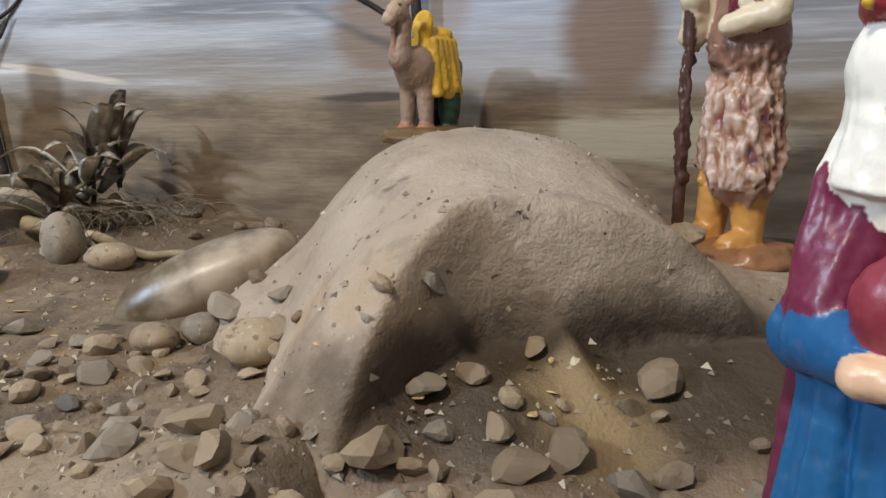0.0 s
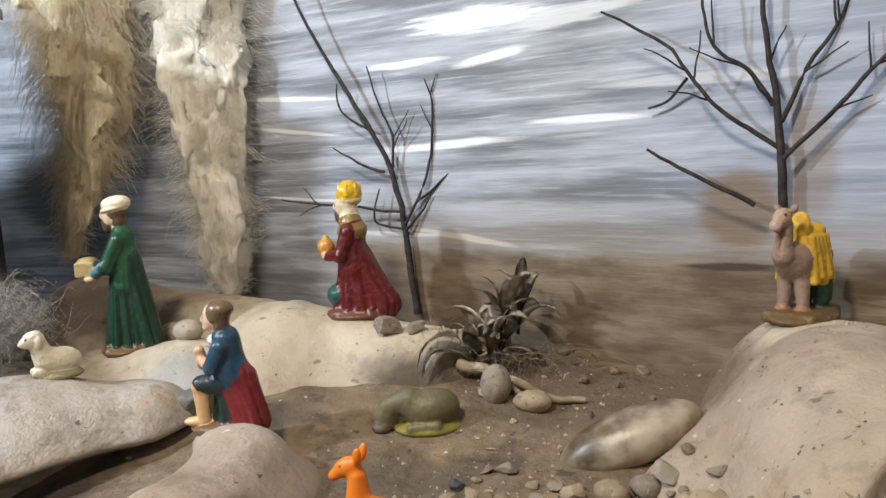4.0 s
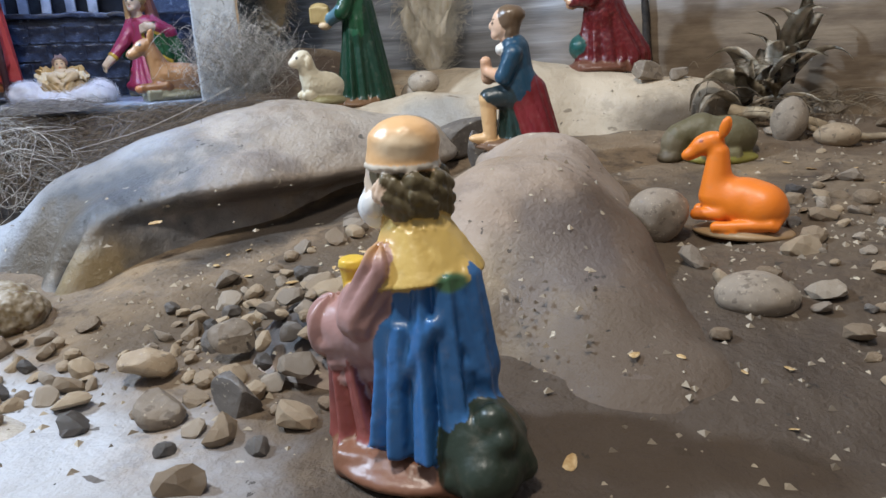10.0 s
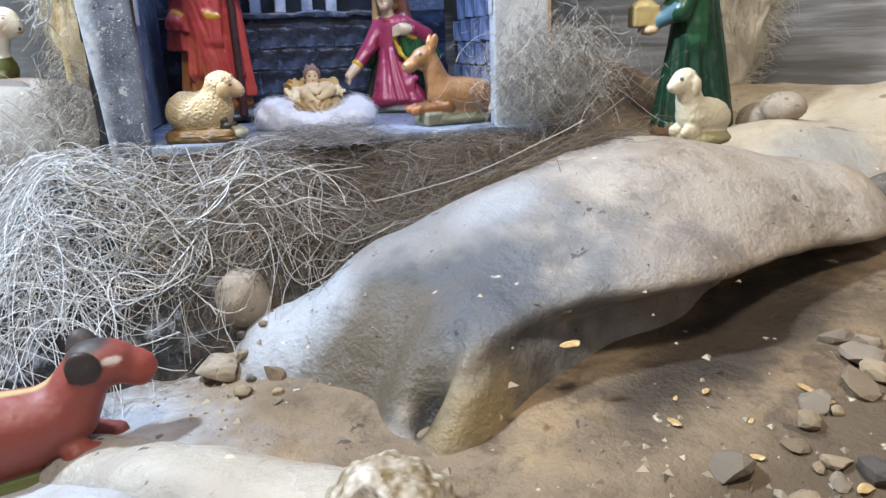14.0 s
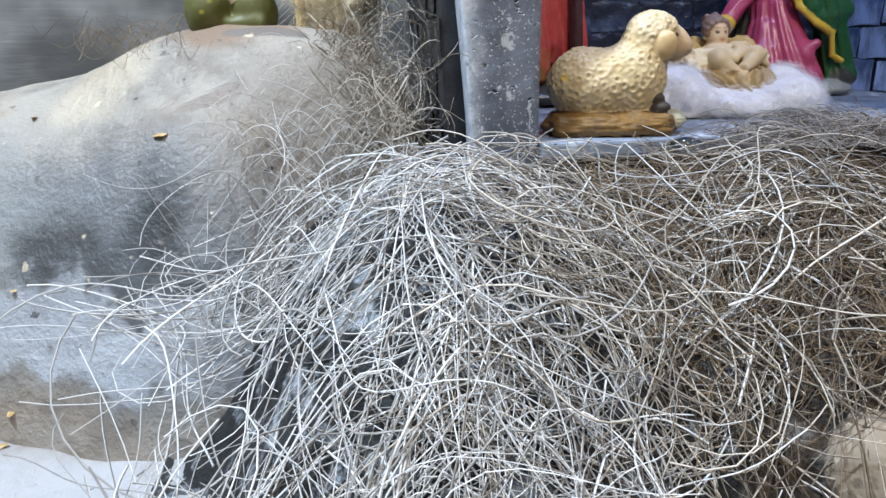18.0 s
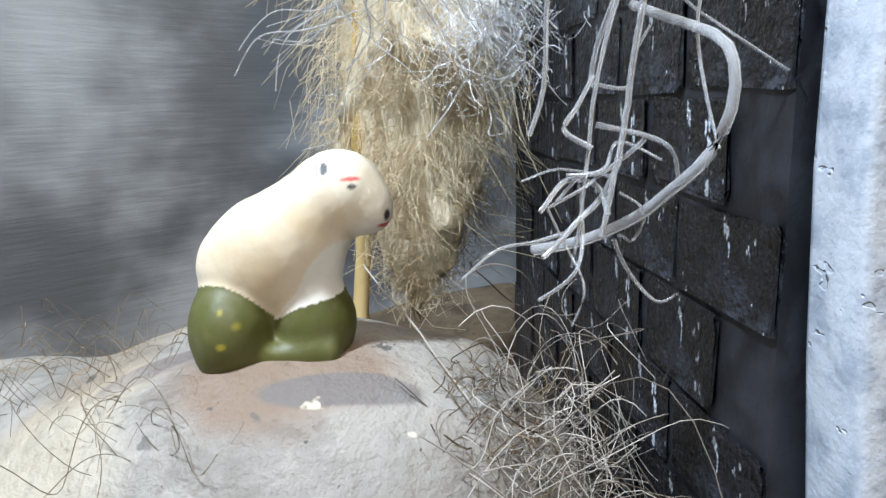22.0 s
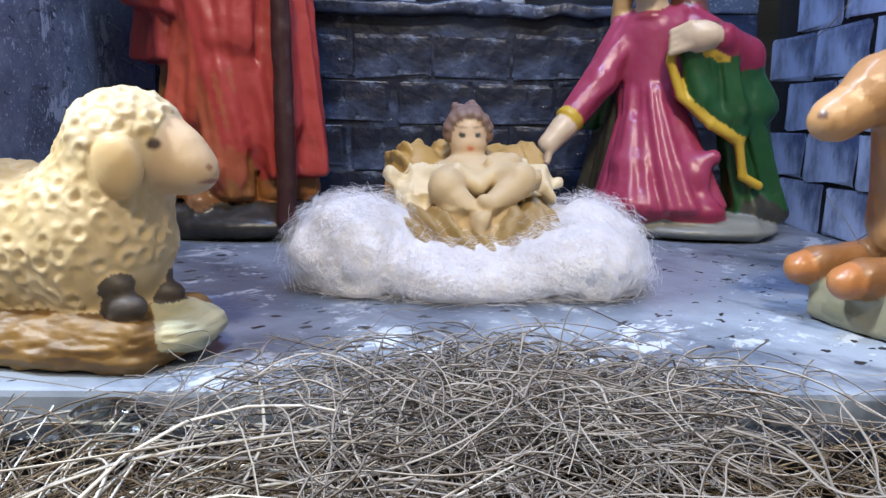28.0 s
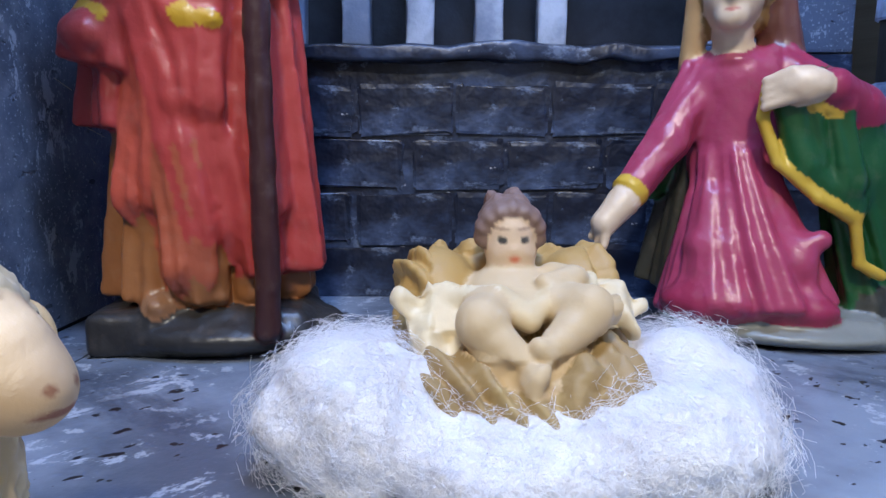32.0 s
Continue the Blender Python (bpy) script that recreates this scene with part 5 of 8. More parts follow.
# king in a blue robe with a white head cloth and red cap
def blue_king():
    s = Statue()
    rocky_base(s, 22, 19, 9, (0.05, 0.03, 0.025))
    s.cone((0, -2, 9), (0, 0, 68), 19.5, 14, (0.012, 0.10, 0.25), 3, folds=10, amp=3.0, flat=(1, 0.88))
    s.cap((-9, 8, 10), (-7, 6, 70), 12.5, 11, (0.12, 0.02, 0.045), 4, folds=6, amp=1.8)
    s.cap((9, 8, 10), (7, 6, 70), 12.5, 11, (0.10, 0.02, 0.035), 4, folds=6, amp=1.8)
    s.cap((0, 3, 64), (0, 3, 94), 15, 12, (0.15, 0.016, 0.04), 5, flat=(1.25, 0.85))
    s.cap((-12, 1, 88), (-14, -6, 70), 6.5, 6.5, (0.15, 0.016, 0.05), 3, folds=4, amp=1.2).cap((12, 1, 88), (14, -6, 70), 6.5, 6.5, (0.15, 0.016, 0.05), 3, folds=4, amp=1.2)
    s.cap((-15, -6, 64), (-6, -17, 64), 7, 5.5, (0.012, 0.095, 0.25), 2, folds=5, amp=1.3).cap((15, -6, 64), (6, -17, 64), 7, 5.5, (0.012, 0.095, 0.25), 2, folds=5, amp=1.3)
    s.ell((0, -18, 74), (11, 7, 10), (0.24, 0.03, 0.05), k=2)
    for i in range(4):
        s.cap((8, -21, 66 + 3 * i), (-3, -26, 69 + 3.2 * i), 2.2, 1.7, (0.70, 0.46, 0.30), 1.2)
    s.cap((-8, -22, 63), (4, -26, 64), 3.6, 2.8, (0.70, 0.46, 0.30), 1.2)
    s.cap((0, 2, 92), (0, -1, 103), 14, 11, (0.80, 0.77, 0.66), 3, folds=6, amp=0.9, flat=(1.1, 0.9))
    s.cap((9, -6, 92), (17, 6, 90), 5, 6, (0.55, 0.28, 0.07), 3)
    s.ell((0, 1, 110), (15.5, 12.5, 15.5), (0.84, 0.82, 0.74), k=2).cone((0, 1, 92), (0, -1, 104), 17, 13.5, (0.84, 0.82, 0.74), 3, folds=7, amp=1.0, flat=(1.0, 0.85))
    s.ell((0, -7.0, 110), (9.2, 7.4, 11.5), (0.56, 0.44, 0.32), k=0.7, bias=0.6)
    s.ell((0, -13.5, 109), (1.7, 2.2, 3), (0.62, 0.50, 0.34), k=1.2, bias=0.5)
    s.ell((0, -9.5, 102), (6, 4.2, 4), (0.10, 0.085, 0.06), k=1, bias=0.6)
    for e in (-1, 1):
        s.dot((e * 3.5, -12.8, 112), (1.5, 3, 0.9), EYE)
        s.dot((e * 3.5, -12.8, 114.6), (2.2, 3, 0.5), (0.12, 0.09, 0.06))
    s.dot((0, -13.5, 104.6), (2.2, 3, 0.9), (0.5, 0.17, 0.13))
    s.dot((0, -13.5, 106.2), (3.6, 3, 0.7), (0.10, 0.085, 0.06))
    s.cone((0, -0.5, 117.5), (0, 0.5, 126), 14.6, 14.2, (0.24, 0.022, 0.03), 0.8, bias=0.5, rnd=3).ell((0, 1, 126), (12.5, 12.5, 6), (0.50, 0.22, 0.06), (6, 0, 0), k=1.5)
    s.dot((0, -14, 105), (2.5, 4, 1.2), (0.52, 0.20, 0.15))
    s.ell((2, -14.6, 119), (1.4, 1.2, 1.4), (0.66, 0.54, 0.26), k=0.4).ell((-13, -7, 121), (1.5, 1.5, 1.5), GOLD, k=0.4)
    g = height(0.063, 0.097)
    return s.build("king_statue", (0.063, 0.097, g - 0.002), -30, 0.66, "standing painted king statue in blue robe and white headcloth", "statue", M_RESIN, lumps(0.28, 1.2), size=(0.3265 - g) / 0.131)


# seated old king, seen from behind
def old_king():
    s = Statue()
    PINK, WINE, BL, GR = (0.36, 0.21, 0.19), (0.22, 0.06, 0.05), (0.035, 0.125, 0.31), (0.022, 0.032, 0.020)
    YEL, CAP, HAIRS = (0.58, 0.40, 0.11), (0.70, 0.43, 0.20), (0.11, 0.085, 0.04)
    rocky_base(s, 24, 27, 9, (0.20, 0.09, 0.05), (2, 2))
    s.ell((9, 24, 13), (14, 13, 14), GR, (0, 20, 0), k=4).ell((16, 30, 10), (11, 9, 9), GR, k=3).cap((8, 36, 9), (13, 30, 24), 4.5, 5, GR, 2).cap((20, 22, 8), (16, 34, 20), 4, 3.5, GR, 2).ell((3, 30, 16), (5, 5, 4), (0.03, 0.035, 0.016), k=1)
    # legs and lap under the gown
    s.cone((3, -14, 8), (3, -20, 42), 15, 10, WINE, 4, folds=9, amp=2.6)
    s.cone((-8, -14, 8), (-7, -19, 41), 12, 9, WINE, 4, folds=8, amp=2.0)
    s.cap((8, -25, 41), (7, 2, 41), 9.5, 11, PINK, 4, folds=6, amp=1.2).cap((-7, -24, 40), (-6, 2, 40), 9, 10, PINK, 4)
    for i in range(5):
        s.cap((15 - i, -25 + 2 * i, 37 - 5.5 * i), (10, -3 + 2 * i, 42 - 4.5 * i), 2.2, 3.0, PINK, 2)
    # blue cloak falling from the shoulders, in deep hanging folds
    s.cone((7, 9, 10), (2, 8, 62), 16.5, 11.5, BL, 3, folds=9, amp=3.4, flat=(1.0, 1.05), bias=0.6)
    s.cone((16, 1, 12), (11, 3, 48), 8, 7.5, BL, 4, folds=5, amp=2.4, bias=0.4).cap((3, 22, 34), (3, 15, 60), 5, 6, BL, 3, folds=4, amp=1.6)
    for i in range(4):
        s.cap((15 - 3.5 * i, 14 + 3 * i, 50 - 7 * i), (19 - 5 * i, 5 + 6 * i, 34 - 6 * i), 2.4, 1.8, BL, 2.5, bias=0.5)
    # body, arms and gift
    s.cap((0, 3, 42), (0, 2, 66), 12, 11, PINK, 5, flat=(1.15, 0.9))
    s.cap((13, -3, 64), (16, -10, 49), 6.4, 6.6, PINK, 2, folds=5, amp=0.9, bias=0.5).cap((16, -10, 49), (5, -20, 50), 5.8, 4.2, PINK, 2, folds=4, amp=0.6)
    s.cap((-13, -2, 64), (-15, -10, 49), 6.4, 6.2, PINK, 2).cap((-15, -10, 49), (-3, -19, 50), 5.6, 4.2, PINK, 2)
    s.ell((1, -22, 50), (5, 4, 4), PALE, k=1)
    s.cone((1, -23, 50), (1, -23, 58), 3.4, 4.0, GOLD, 0.6).cone((1, -23, 58), (1, -23, 61), 4.8, 4.2, (0.66, 0.44, 0.05), 0.6)
    # yellow shoulder mantle with a clear hem
    s.cone((1, 3, 58.5), (0, 0, 77), 18.2, 8.5, YEL, 0.6, bias=0.9, flat=(1.0, 0.98), folds=5, amp=0.7)
    s.dot((10, 17, 61), (5, 5, 2.5), (0.07, 0.15, 0.07)).dot((16, -8, 72), (6, 8, 5), (0.45, 0.24, 0.08), 0.6)
    # head: white beard, wavy hair, tight cap
    s.cap((0, 0, 74), (0, -3, 84), 7, 7, (0.66, 0.55, 0.42), 2)
    head(s, (0, -6, 86), 9.4, (0.70, 0.55, 0.40), HAIRS, (0.74, 0.73, 0.70))
    s.ell((0, -13, 78), (6.5, 5, 6), (0.74, 0.74, 0.72), k=2).ell((7, -9, 80), (3.2, 3.5, 4), (0.72, 0.72, 0.70), k=1)
    for i in range(5):
        a = radians(-10 + 50 * i)
        for z, rr_ in ((87.5, 9.4), (83.5, 9.8), (80, 9.0)):
            x, y = rr_ * math.cos(a), 0.5 + (rr_ - 1.0) * math.sin(a)
            s.cap((x, y - 1, z), (0.85 * x - 4 * math.sin(a), y + 3 * math.cos(a), z - 2.5), 2.8, 2.2, HAIRS, 0.8)
    s.ell((10.6, -4, 84.5), (1.6, 2.6, 3.4), (0.62, 0.46, 0.33), k=0.6, bias=0.6)
    s.cone((0, -3, 91), (0, -2, 98.5), 10.6, 9.6, CAP, 0.8, bias=0.5).ell((0, -2, 98), (9.6, 9.9, 6.4), CAP, k=2)
    s.cone((0, -3, 90.2), (0, -3, 92), 10.9, 10.9, (0.62, 0.55, 0.45), 0.4, bias=0.4)
    s.dot((9, 3, 97), (6, 8, 3.5), (0.74, 0.58, 0.38), 0.5)
    x, y = -0.3120, 0.0075
    g = height(x, y)
    hairs = lambda V, N: fbm(V * 0.3, 3) * 0.5 + np.where((V[:, 2] > 74) & (V[:, 2] < 91) & (V[:, 1] > -7), fbm(V * np.array((0.9, 0.9, 0.35)), 2) * 1.3, 0)
    return s.build("king_statue", (x, y, g - 0.002), -94, 0.62, "seated painted old king statue in blue and yellow cloak", "statue", M_RESIN, hairs, size=(0.2685 - g) / 0.1045)


# Joseph-like standing man with a staff, and a kneeling woman; plain statues
def man_with_staff():
    s = Statue()
    rocky_base(s, 25, 19, 9, (0.03, 0.028, 0.026))
    T, R1 = (0.33, 0.13, 0.04), (0.44, 0.055, 0.045)
    s.cone((0, 0, 10), (0, 1, 84), 19, 12, T, 2, folds=11, amp=3.2, flat=(1.05, 0.8), rnd=1.5)
    s.cone((12, -3, 15), (8, 1, 94), 11.5, 9, R1, 2, folds=7, amp=3.4, flat=(1, 0.9), rnd=1.2).cap((16, -9, 30), (11, -6, 64), 4, 6, R1, 2)
    s.cone((-13, 1, 44), (-9, 2, 94), 12, 9, R1, 2, folds=6, amp=2.8, rnd=1.2)
    s.cone((-15, -8, 56), (-10, -7, 80), 8.5, 5, R1, 1.5, folds=4, amp=1.8).ell((-17, -11, 62), (6, 6, 5), R1, k=1.5).cap((4, -13, 50), (6, -8, 80), 5, 6, R1, 2.5, folds=4, amp=1)
    s.cap((0, 2, 78), (0, 2, 104), 12.5, 11, (0.42, 0.10, 0.07), 5, flat=(1.2, 0.85))
    s.cap((-13, 0, 101), (-17, -9, 84), 6.2, 6.5, R1, 3).cap((-17, -9, 84), (-7, -16, 90), 5.5, 4.5, R1, 2)
    s.cap((13, 0, 101), (18, -8, 84), 6.2, 6.5, R1, 3).cap((18, -8, 84), (17, -15, 88), 5, 4, R1, 2)
    s.ell((-5, -17, 92), (4.5, 4, 4.5), SKIN, k=1).ell((17, -17, 88), (4.5, 4.5, 4.5), SKIN, k=1)
    s.cap((17.5, -18, 6), (16.5, -17, 98), 2.5, 2.3, (0.055, 0.02, 0.018), 0.8, bias=0.6)
    s.cap((-13, -13, 65), (-18, -10, 67), 2.2, 2.2, (0.58, 0.33, 0.02), 1).cap((2, -15, 65), (8, -15, 64), 1.7, 1.7, (0.58, 0.33, 0.02), 1)
    s.ell((-5, -11, 10), (3.4, 7, 2.4), (0.30, 0.15, 0.07), k=3)
    s.cap((6, -11, 26), (-6, -10, 80), 6, 7, R1, 4, folds=5, amp=1.6).cap((-8, -12, 32), (-4, -10, 60), 5, 5, (0.50, 0.09, 0.05), 3, folds=4, amp=1.4).cap((1, -14, 18), (0, -12, 40), 5, 5, (0.42, 0.10, 0.045), 4, folds=5, amp=1.2)
    s.cap((-16, 0, 12), (16, -1, 12), 2, 2, (0.50, 0.26, 0.03), 3)
    s.cap((0, 1, 102), (0, -1, 112), 6, 5.5, SKIN, 2)
    head(s, (0, -3, 119), 9.5, SKIN, (0.09, 0.05, 0.03), (0.06, 0.035, 0.022))
    s.ell((0, 2, 124), (10.8, 10.8, 8), (0.55, 0.55, 0.60), k=1).ell((0, 6, 112), (10, 7, 11), (0.44, 0.44, 0.48), k=2)
    p = TURN @ Vector((-0.4370, 0.772, 0.2502))
    return s.build("man_statue", p[:], 43, 0.7, "standing painted bearded man statue in red cloak with staff", "statue", M_RESIN, lumps(0.26, 1.3), size=1.14)


def kneeling_woman():
    s = Statue()
    rocky_base(s, 29, 23, 7, (0.24, 0.25, 0.22))
    P1, P2, G, DK = (0.38, 0.050, 0.105), (0.32, 0.03, 0.075), (0.014, 0.085, 0.022), (0.045, 0.045, 0.032)
    # skirt, spreading to the knees
    s.cone((-5, -6, 7), (-9, -3, 47), 20.5, 8, P1, 3, folds=8, amp=3.2, rnd=1.5).cone((-9, -12, 7), (-9, -6, 36), 14, 8, P1, 4, folds=6, amp=2.6, rnd=1.5)
    s.ell((-12, -20, 10), (12, 7, 5), P2, k=3).ell((6, -17, 9), (11, 6, 4), P2, k=3)
    for i in range(5):
        s.cap((-16 + 7 * i, -20 + abs(i - 2), 9 + 2 * (i % 2)), (-10 + 2.5 * i, -9, 40), 2.2, 1.8, P1, 3.5, bias=0.3)
    s.cap((-16, -17, 24), (8, -16, 20), 2.2, 3.0, P1, 4).cap((-8, -16, 17), (12, -14, 26), 2.0, 2.4, P1, 4)
    # cloak behind, hanging dark on one side and green over the arm
    s.cone((-24, 8, 9), (-15, 6, 60), 10, 7, DK, 4, folds=6, amp=1.8).cap((-30, 2, 38), (-20, 6, 54), 4.5, 5, G, 2)
    s.cap((8, -11, 60), (15, -8, 40), 6, 7, G, 3, folds=5, amp=1.8).cap((16, -4, 56), (24, -2, 42), 6, 6, G, 3).cone((26, 3, 8), (18, -2, 44), 8, 7, G, 3, folds=5, amp=2.4)
    s.cap((25, -2, 9), (33, 2, 8), 5, 3.5, DK, 3)
    trim = [(-2, -15.5, 63), (-2.7, -16, 55), (1.2, -16, 44.5), (10.5, -15.5, 36), (19, -11, 31), (21, -9, 20), (26, -7, 17)]
    for p0, p1 in zip(trim, trim[1:]):
        s.cap(p0, p1, 1.5, 1.5, GOLD, 0.5, bias=0.6)
    s.cap((2, -14, 60), (7, -13.5, 44), 3.2, 4.2, G, 1.5).cap((8, -14, 42), (18, -9, 34), 3, 4, G, 1.5)
    s.cap((8, -17, 58), (15, -12, 55), 1.1, 1.1, GOLD, 0.5, bias=0.5)
    # body and arms
    s.cap((-9, -3, 45), (-9, -3, 65), 8.5, 9.2, P1, 4, flat=(1.2, 0.9))
    s.cap((-18, -3, 66), (-25, -11, 50), 5.6, 5.3, P1, 3, folds=4, amp=0.7).cap((-25, -11, 50), (-32, -19, 38), 5.2, 4.4, P1, 2, folds=4, amp=0.7)
    s.cone((-32, -19, 38), (-33.5, -21, 36), 4.8, 4.8, GOLD, 0.5).cap((-34, -22, 34.5), (-38, -26, 29), 4.2, 3.4, PALE, 1)
    for i in range(3):
        s.cap((-37 - 1.2 * i, -27 + 1.4 * i, 29), (-37.5 - 1.8 * i, -28.5 + 1.6 * i, 23.5 + i), 1.5, 1.1, PALE, 0.6)
    s.cap((1, -2, 67), (18, -4, 57), 6.2, 6.6, P2, 3, folds=4, amp=0.7).cap((18, -5, 57), (12, -14, 62), 6.0, 4.6, P2, 2)
    s.cone((12, -14, 62), (10.5, -15, 62.5), 4.4, 4.4, GOLD, 0.5).ell((5.5, -18, 62.5), (6.5, 3.8, 4.6), PALE, k=1)
    for i in range(4):
        s.cap((3, -19.5, 65.5 - 2 * i), (-2.5, -19, 63.5 - 2 * i), 1.5, 1.1, PALE, 0.6)
    # neck, head and long hair
    s.cone((-10, -4, 69), (-10, -4, 71), 7.2, 6.5, P1, 0.8).cap((-10, -4, 68), (-11, -6, 79), 5, 4.8, PALE, 2)
    head(s, (-11, -8, 86), 8.6, PALE, (0.30, 0.17, 0.05))
    s.ell((-10, -4, 90), (9.8, 9.6, 8.5), (0.52, 0.36, 0.14), (15, 0, 0), k=1).cap((-2, 1, 86), (3, 3, 66), 5.5, 5, (0.16, 0.06, 0.04), 3, folds=4, amp=0.8)
    s.cap((-19, -4, 86), (-21, -2, 70), 3.6, 3.0, (0.50, 0.31, 0.13), 2)
    p = TURN @ Vector((-0.2965, 0.782, 0.2502))
    return s.build("woman_statue", p[:], 22, 0.62, "kneeling painted woman statue in pink robe and green cloak", "statue", M_RESIN, lumps(0.3, 0.7), size=0.97)


# child lying on a straw crib
def child():
    s = Statue()
    H1, H2, SK, CL = (0.36, 0.245, 0.10), (0.42, 0.30, 0.125), (0.62, 0.47, 0.27), (0.72, 0.60, 0.38)
    s.slab((0, 1, 8), (16, 16, 8), H1, (6, 0, 0), k=4, rnd=5)
    s.ell((-11, 8, 16), (6.5, 8, 7), (0.46, 0.29, 0.09), k=2).ell((11, 8, 16), (6.5, 8, 7), (0.46, 0.29, 0.09), k=2).ell((0, 14, 16), (11, 5, 6), (0.46, 0.29, 0.09), k=2)
    s.ell((0, -12, 6), (15, 8, 8), H2, k=3).ell((-9, -11, 9), (7.5, 7, 6.5), H1, k=3).ell((9, -11, 9), (8, 7, 7), H1, k=3)
    for i in range(9):
        x = -14 + 3.5 * i
        s.cap((x * 0.8, -11, 15 - 0.03 * x * x), (x, -18 - 0.8 * (i % 3), 3 + 1.5 * (i % 2)), 1.5, 2.1, H2 if i % 2 else H1, 1.2)
    s.ell((0, 3, 17), (7.5, 7.5, 5.5), SK, k=1.5).cap((0, 6, 20), (0, 8, 24), 3.4, 3.2, SK, 1)
    # head with wavy hair round the face
    s.ell((0, 8.5, 25.6), (4.2, 4.4, 4.5), (0.68, 0.5, 0.32), k=1).ell((0, 6.2, 23.6), (3.5, 3.2, 2.6), (0.68, 0.5, 0.32), k=1.5)
    s.ell((0, 11, 27.2), (4.6, 4.0, 3.8), (0.22, 0.14, 0.11), k=0.6)
    for i in range(9):
        a = radians(-8 + 24.5 * i)
        s.ell((4.2 * math.cos(a), 8.0, 25.8 + 4.0 * math.sin(a)), (1.3, 2.4, 1.3), (0.22, 0.14, 0.11), k=0.6)
    s.ell((0, 4.3, 24.8), (0.75, 0.75, 0.75), (0.68, 0.48, 0.31), k=1)
    for e in (-1, 1):
        s.dot((e * 1.6, 4.6, 26.2), (0.65, 1.6, 0.5), (0.06, 0.055, 0.045), 0.2)
        s.dot((e * 1.7, 4.8, 27.7), (1.2, 1.6, 0.25), (0.42, 0.28, 0.18), 0.3)
    s.dot((0.1, 3.9, 23.8), (0.9, 1.6, 0.6), (0.62, 0.17, 0.08), 0.4)
    # plump bent legs, feet crossing in the middle
    s.cap((-3, 0, 17.5), (-5.5, -7.5, 19.5), 3.8, 3.5, SK, 0.5, bias=0.3).cap((-5.5, -8, 19), (0.5, -13, 14.5), 3.2, 2.2, SK, 0.8, bias=0.3).ell((1.2, -14.2, 14), (1.8, 1.8, 2.6), SK, (0, 25, 0), k=0.6)
    s.cap((4, 0, 17.5), (9, -6, 20.5), 3.8, 3.4, SK, 0.5, bias=0.3).cap((9, -6.5, 20), (3, -11, 17), 3.2, 2.1, SK, 0.8, bias=0.3).ell((2, -12, 17.5), (1.7, 1.7, 2.4), SK, (0, -35, 0), k=0.6)
    # short shirt: folds over the belly, loose flaps on both sides
    s.slab((-12, -3, 17.5), (4.2, 4.8, 1.2), CL, (38, -12, 8), k=0.8, rnd=1.0, bias=0.4).slab((13.5, -1, 18.5), (4.6, 3.6, 1.1), CL, (30, 22, -14), k=0.8, rnd=1.0, bias=0.4)
    s.cap((-9.5, 0, 19.5), (-3, -3.5, 21), 1.9, 1.6, CL, 1, folds=3, amp=0.5).cap((-3, -3.5, 21), (1, -6.5, 19), 1.7, 1.5, (0.66, 0.52, 0.30), 1).cap((1, -6, 19), (5, -2.5, 21), 1.6, 1.5, (0.66, 0.52, 0.30), 1)
    s.ell((0, -3, 19.3), (4.5, 3.5, 2.2), (0.64, 0.49, 0.28), k=1.2)
    s.cap((6, 4, 20.5), (8.5, 1, 21.5), 2.2, 1.9, SK, 1).cap((8.5, 1, 21.5), (4, -1, 22), 1.8, 1.5, SK, 0.8)
    straw = lambda V, N: np.where((V[:, 2] < 17) & (V[:, 1] < 4) | (np.abs(V[:, 0]) > 12) | (V[:, 1] > 12), 0.95 * np.sin(V[:, 0] * 1.3 + 2.6 * np.sin(V[:, 2] * 0.33 + V[:, 0] * 0.16 + V[:, 1] * 0.2) + V[:, 1] * 0.5) + fbm(V * 0.5, 3) * 1.6, fbm(V * 0.5, 2) * 0.3)
    hair = lambda V, N: straw(V, N) + np.where((V[:, 2] > 27) & (V[:, 1] > 10), 0.25 * np.sin(V[:, 0] * 1.7 + 2 * np.sin(V[:, 2])), 0)
    p = TURN @ Vector((-0.3687, 0.7150, 0.2530))
    return s.build("child_statue", p[:], 48, 0.42, "small painted infant statue lying on carved straw crib", "statue", M_RESIN_DULL, hair, lean=(15, 0), size=1.10)


def curls(points, r0, wide, amp):
    """Raised rings round each point: carved wool."""
    pts = np.array(points)

    def f(V, N):
        best = np.full(len(V), 9.0)
        for p in pts:
            idx = np.flatnonzero((np.abs(V[:, 0] - p[0]) < 4) & (np.abs(V[:, 1] - p[1]) < 4))
            best[idx] = np.minimum(best[idx], np.sqrt(((V[idx] - p) ** 2).sum(1)))
        return amp * np.exp(-((best - r0) / wide) ** 2) - amp * 0.5 * np.exp(-(best / (r0 * 0.5)) ** 2)
    return f


def wool_points(s, n, gap, test, seed):
    """Places on the hide, at least gap apart."""
    V, F = s.mesh(1.2)
    idx = np.random.RandomState(seed).permutation(len(V))
    out = []
    for i in idx:
        p = V[i]
        if test(p) and all(((p - q) ** 2).sum() > gap * gap for q in out):
            out.append(p)
            if len(out) >= n:
                break
    return out


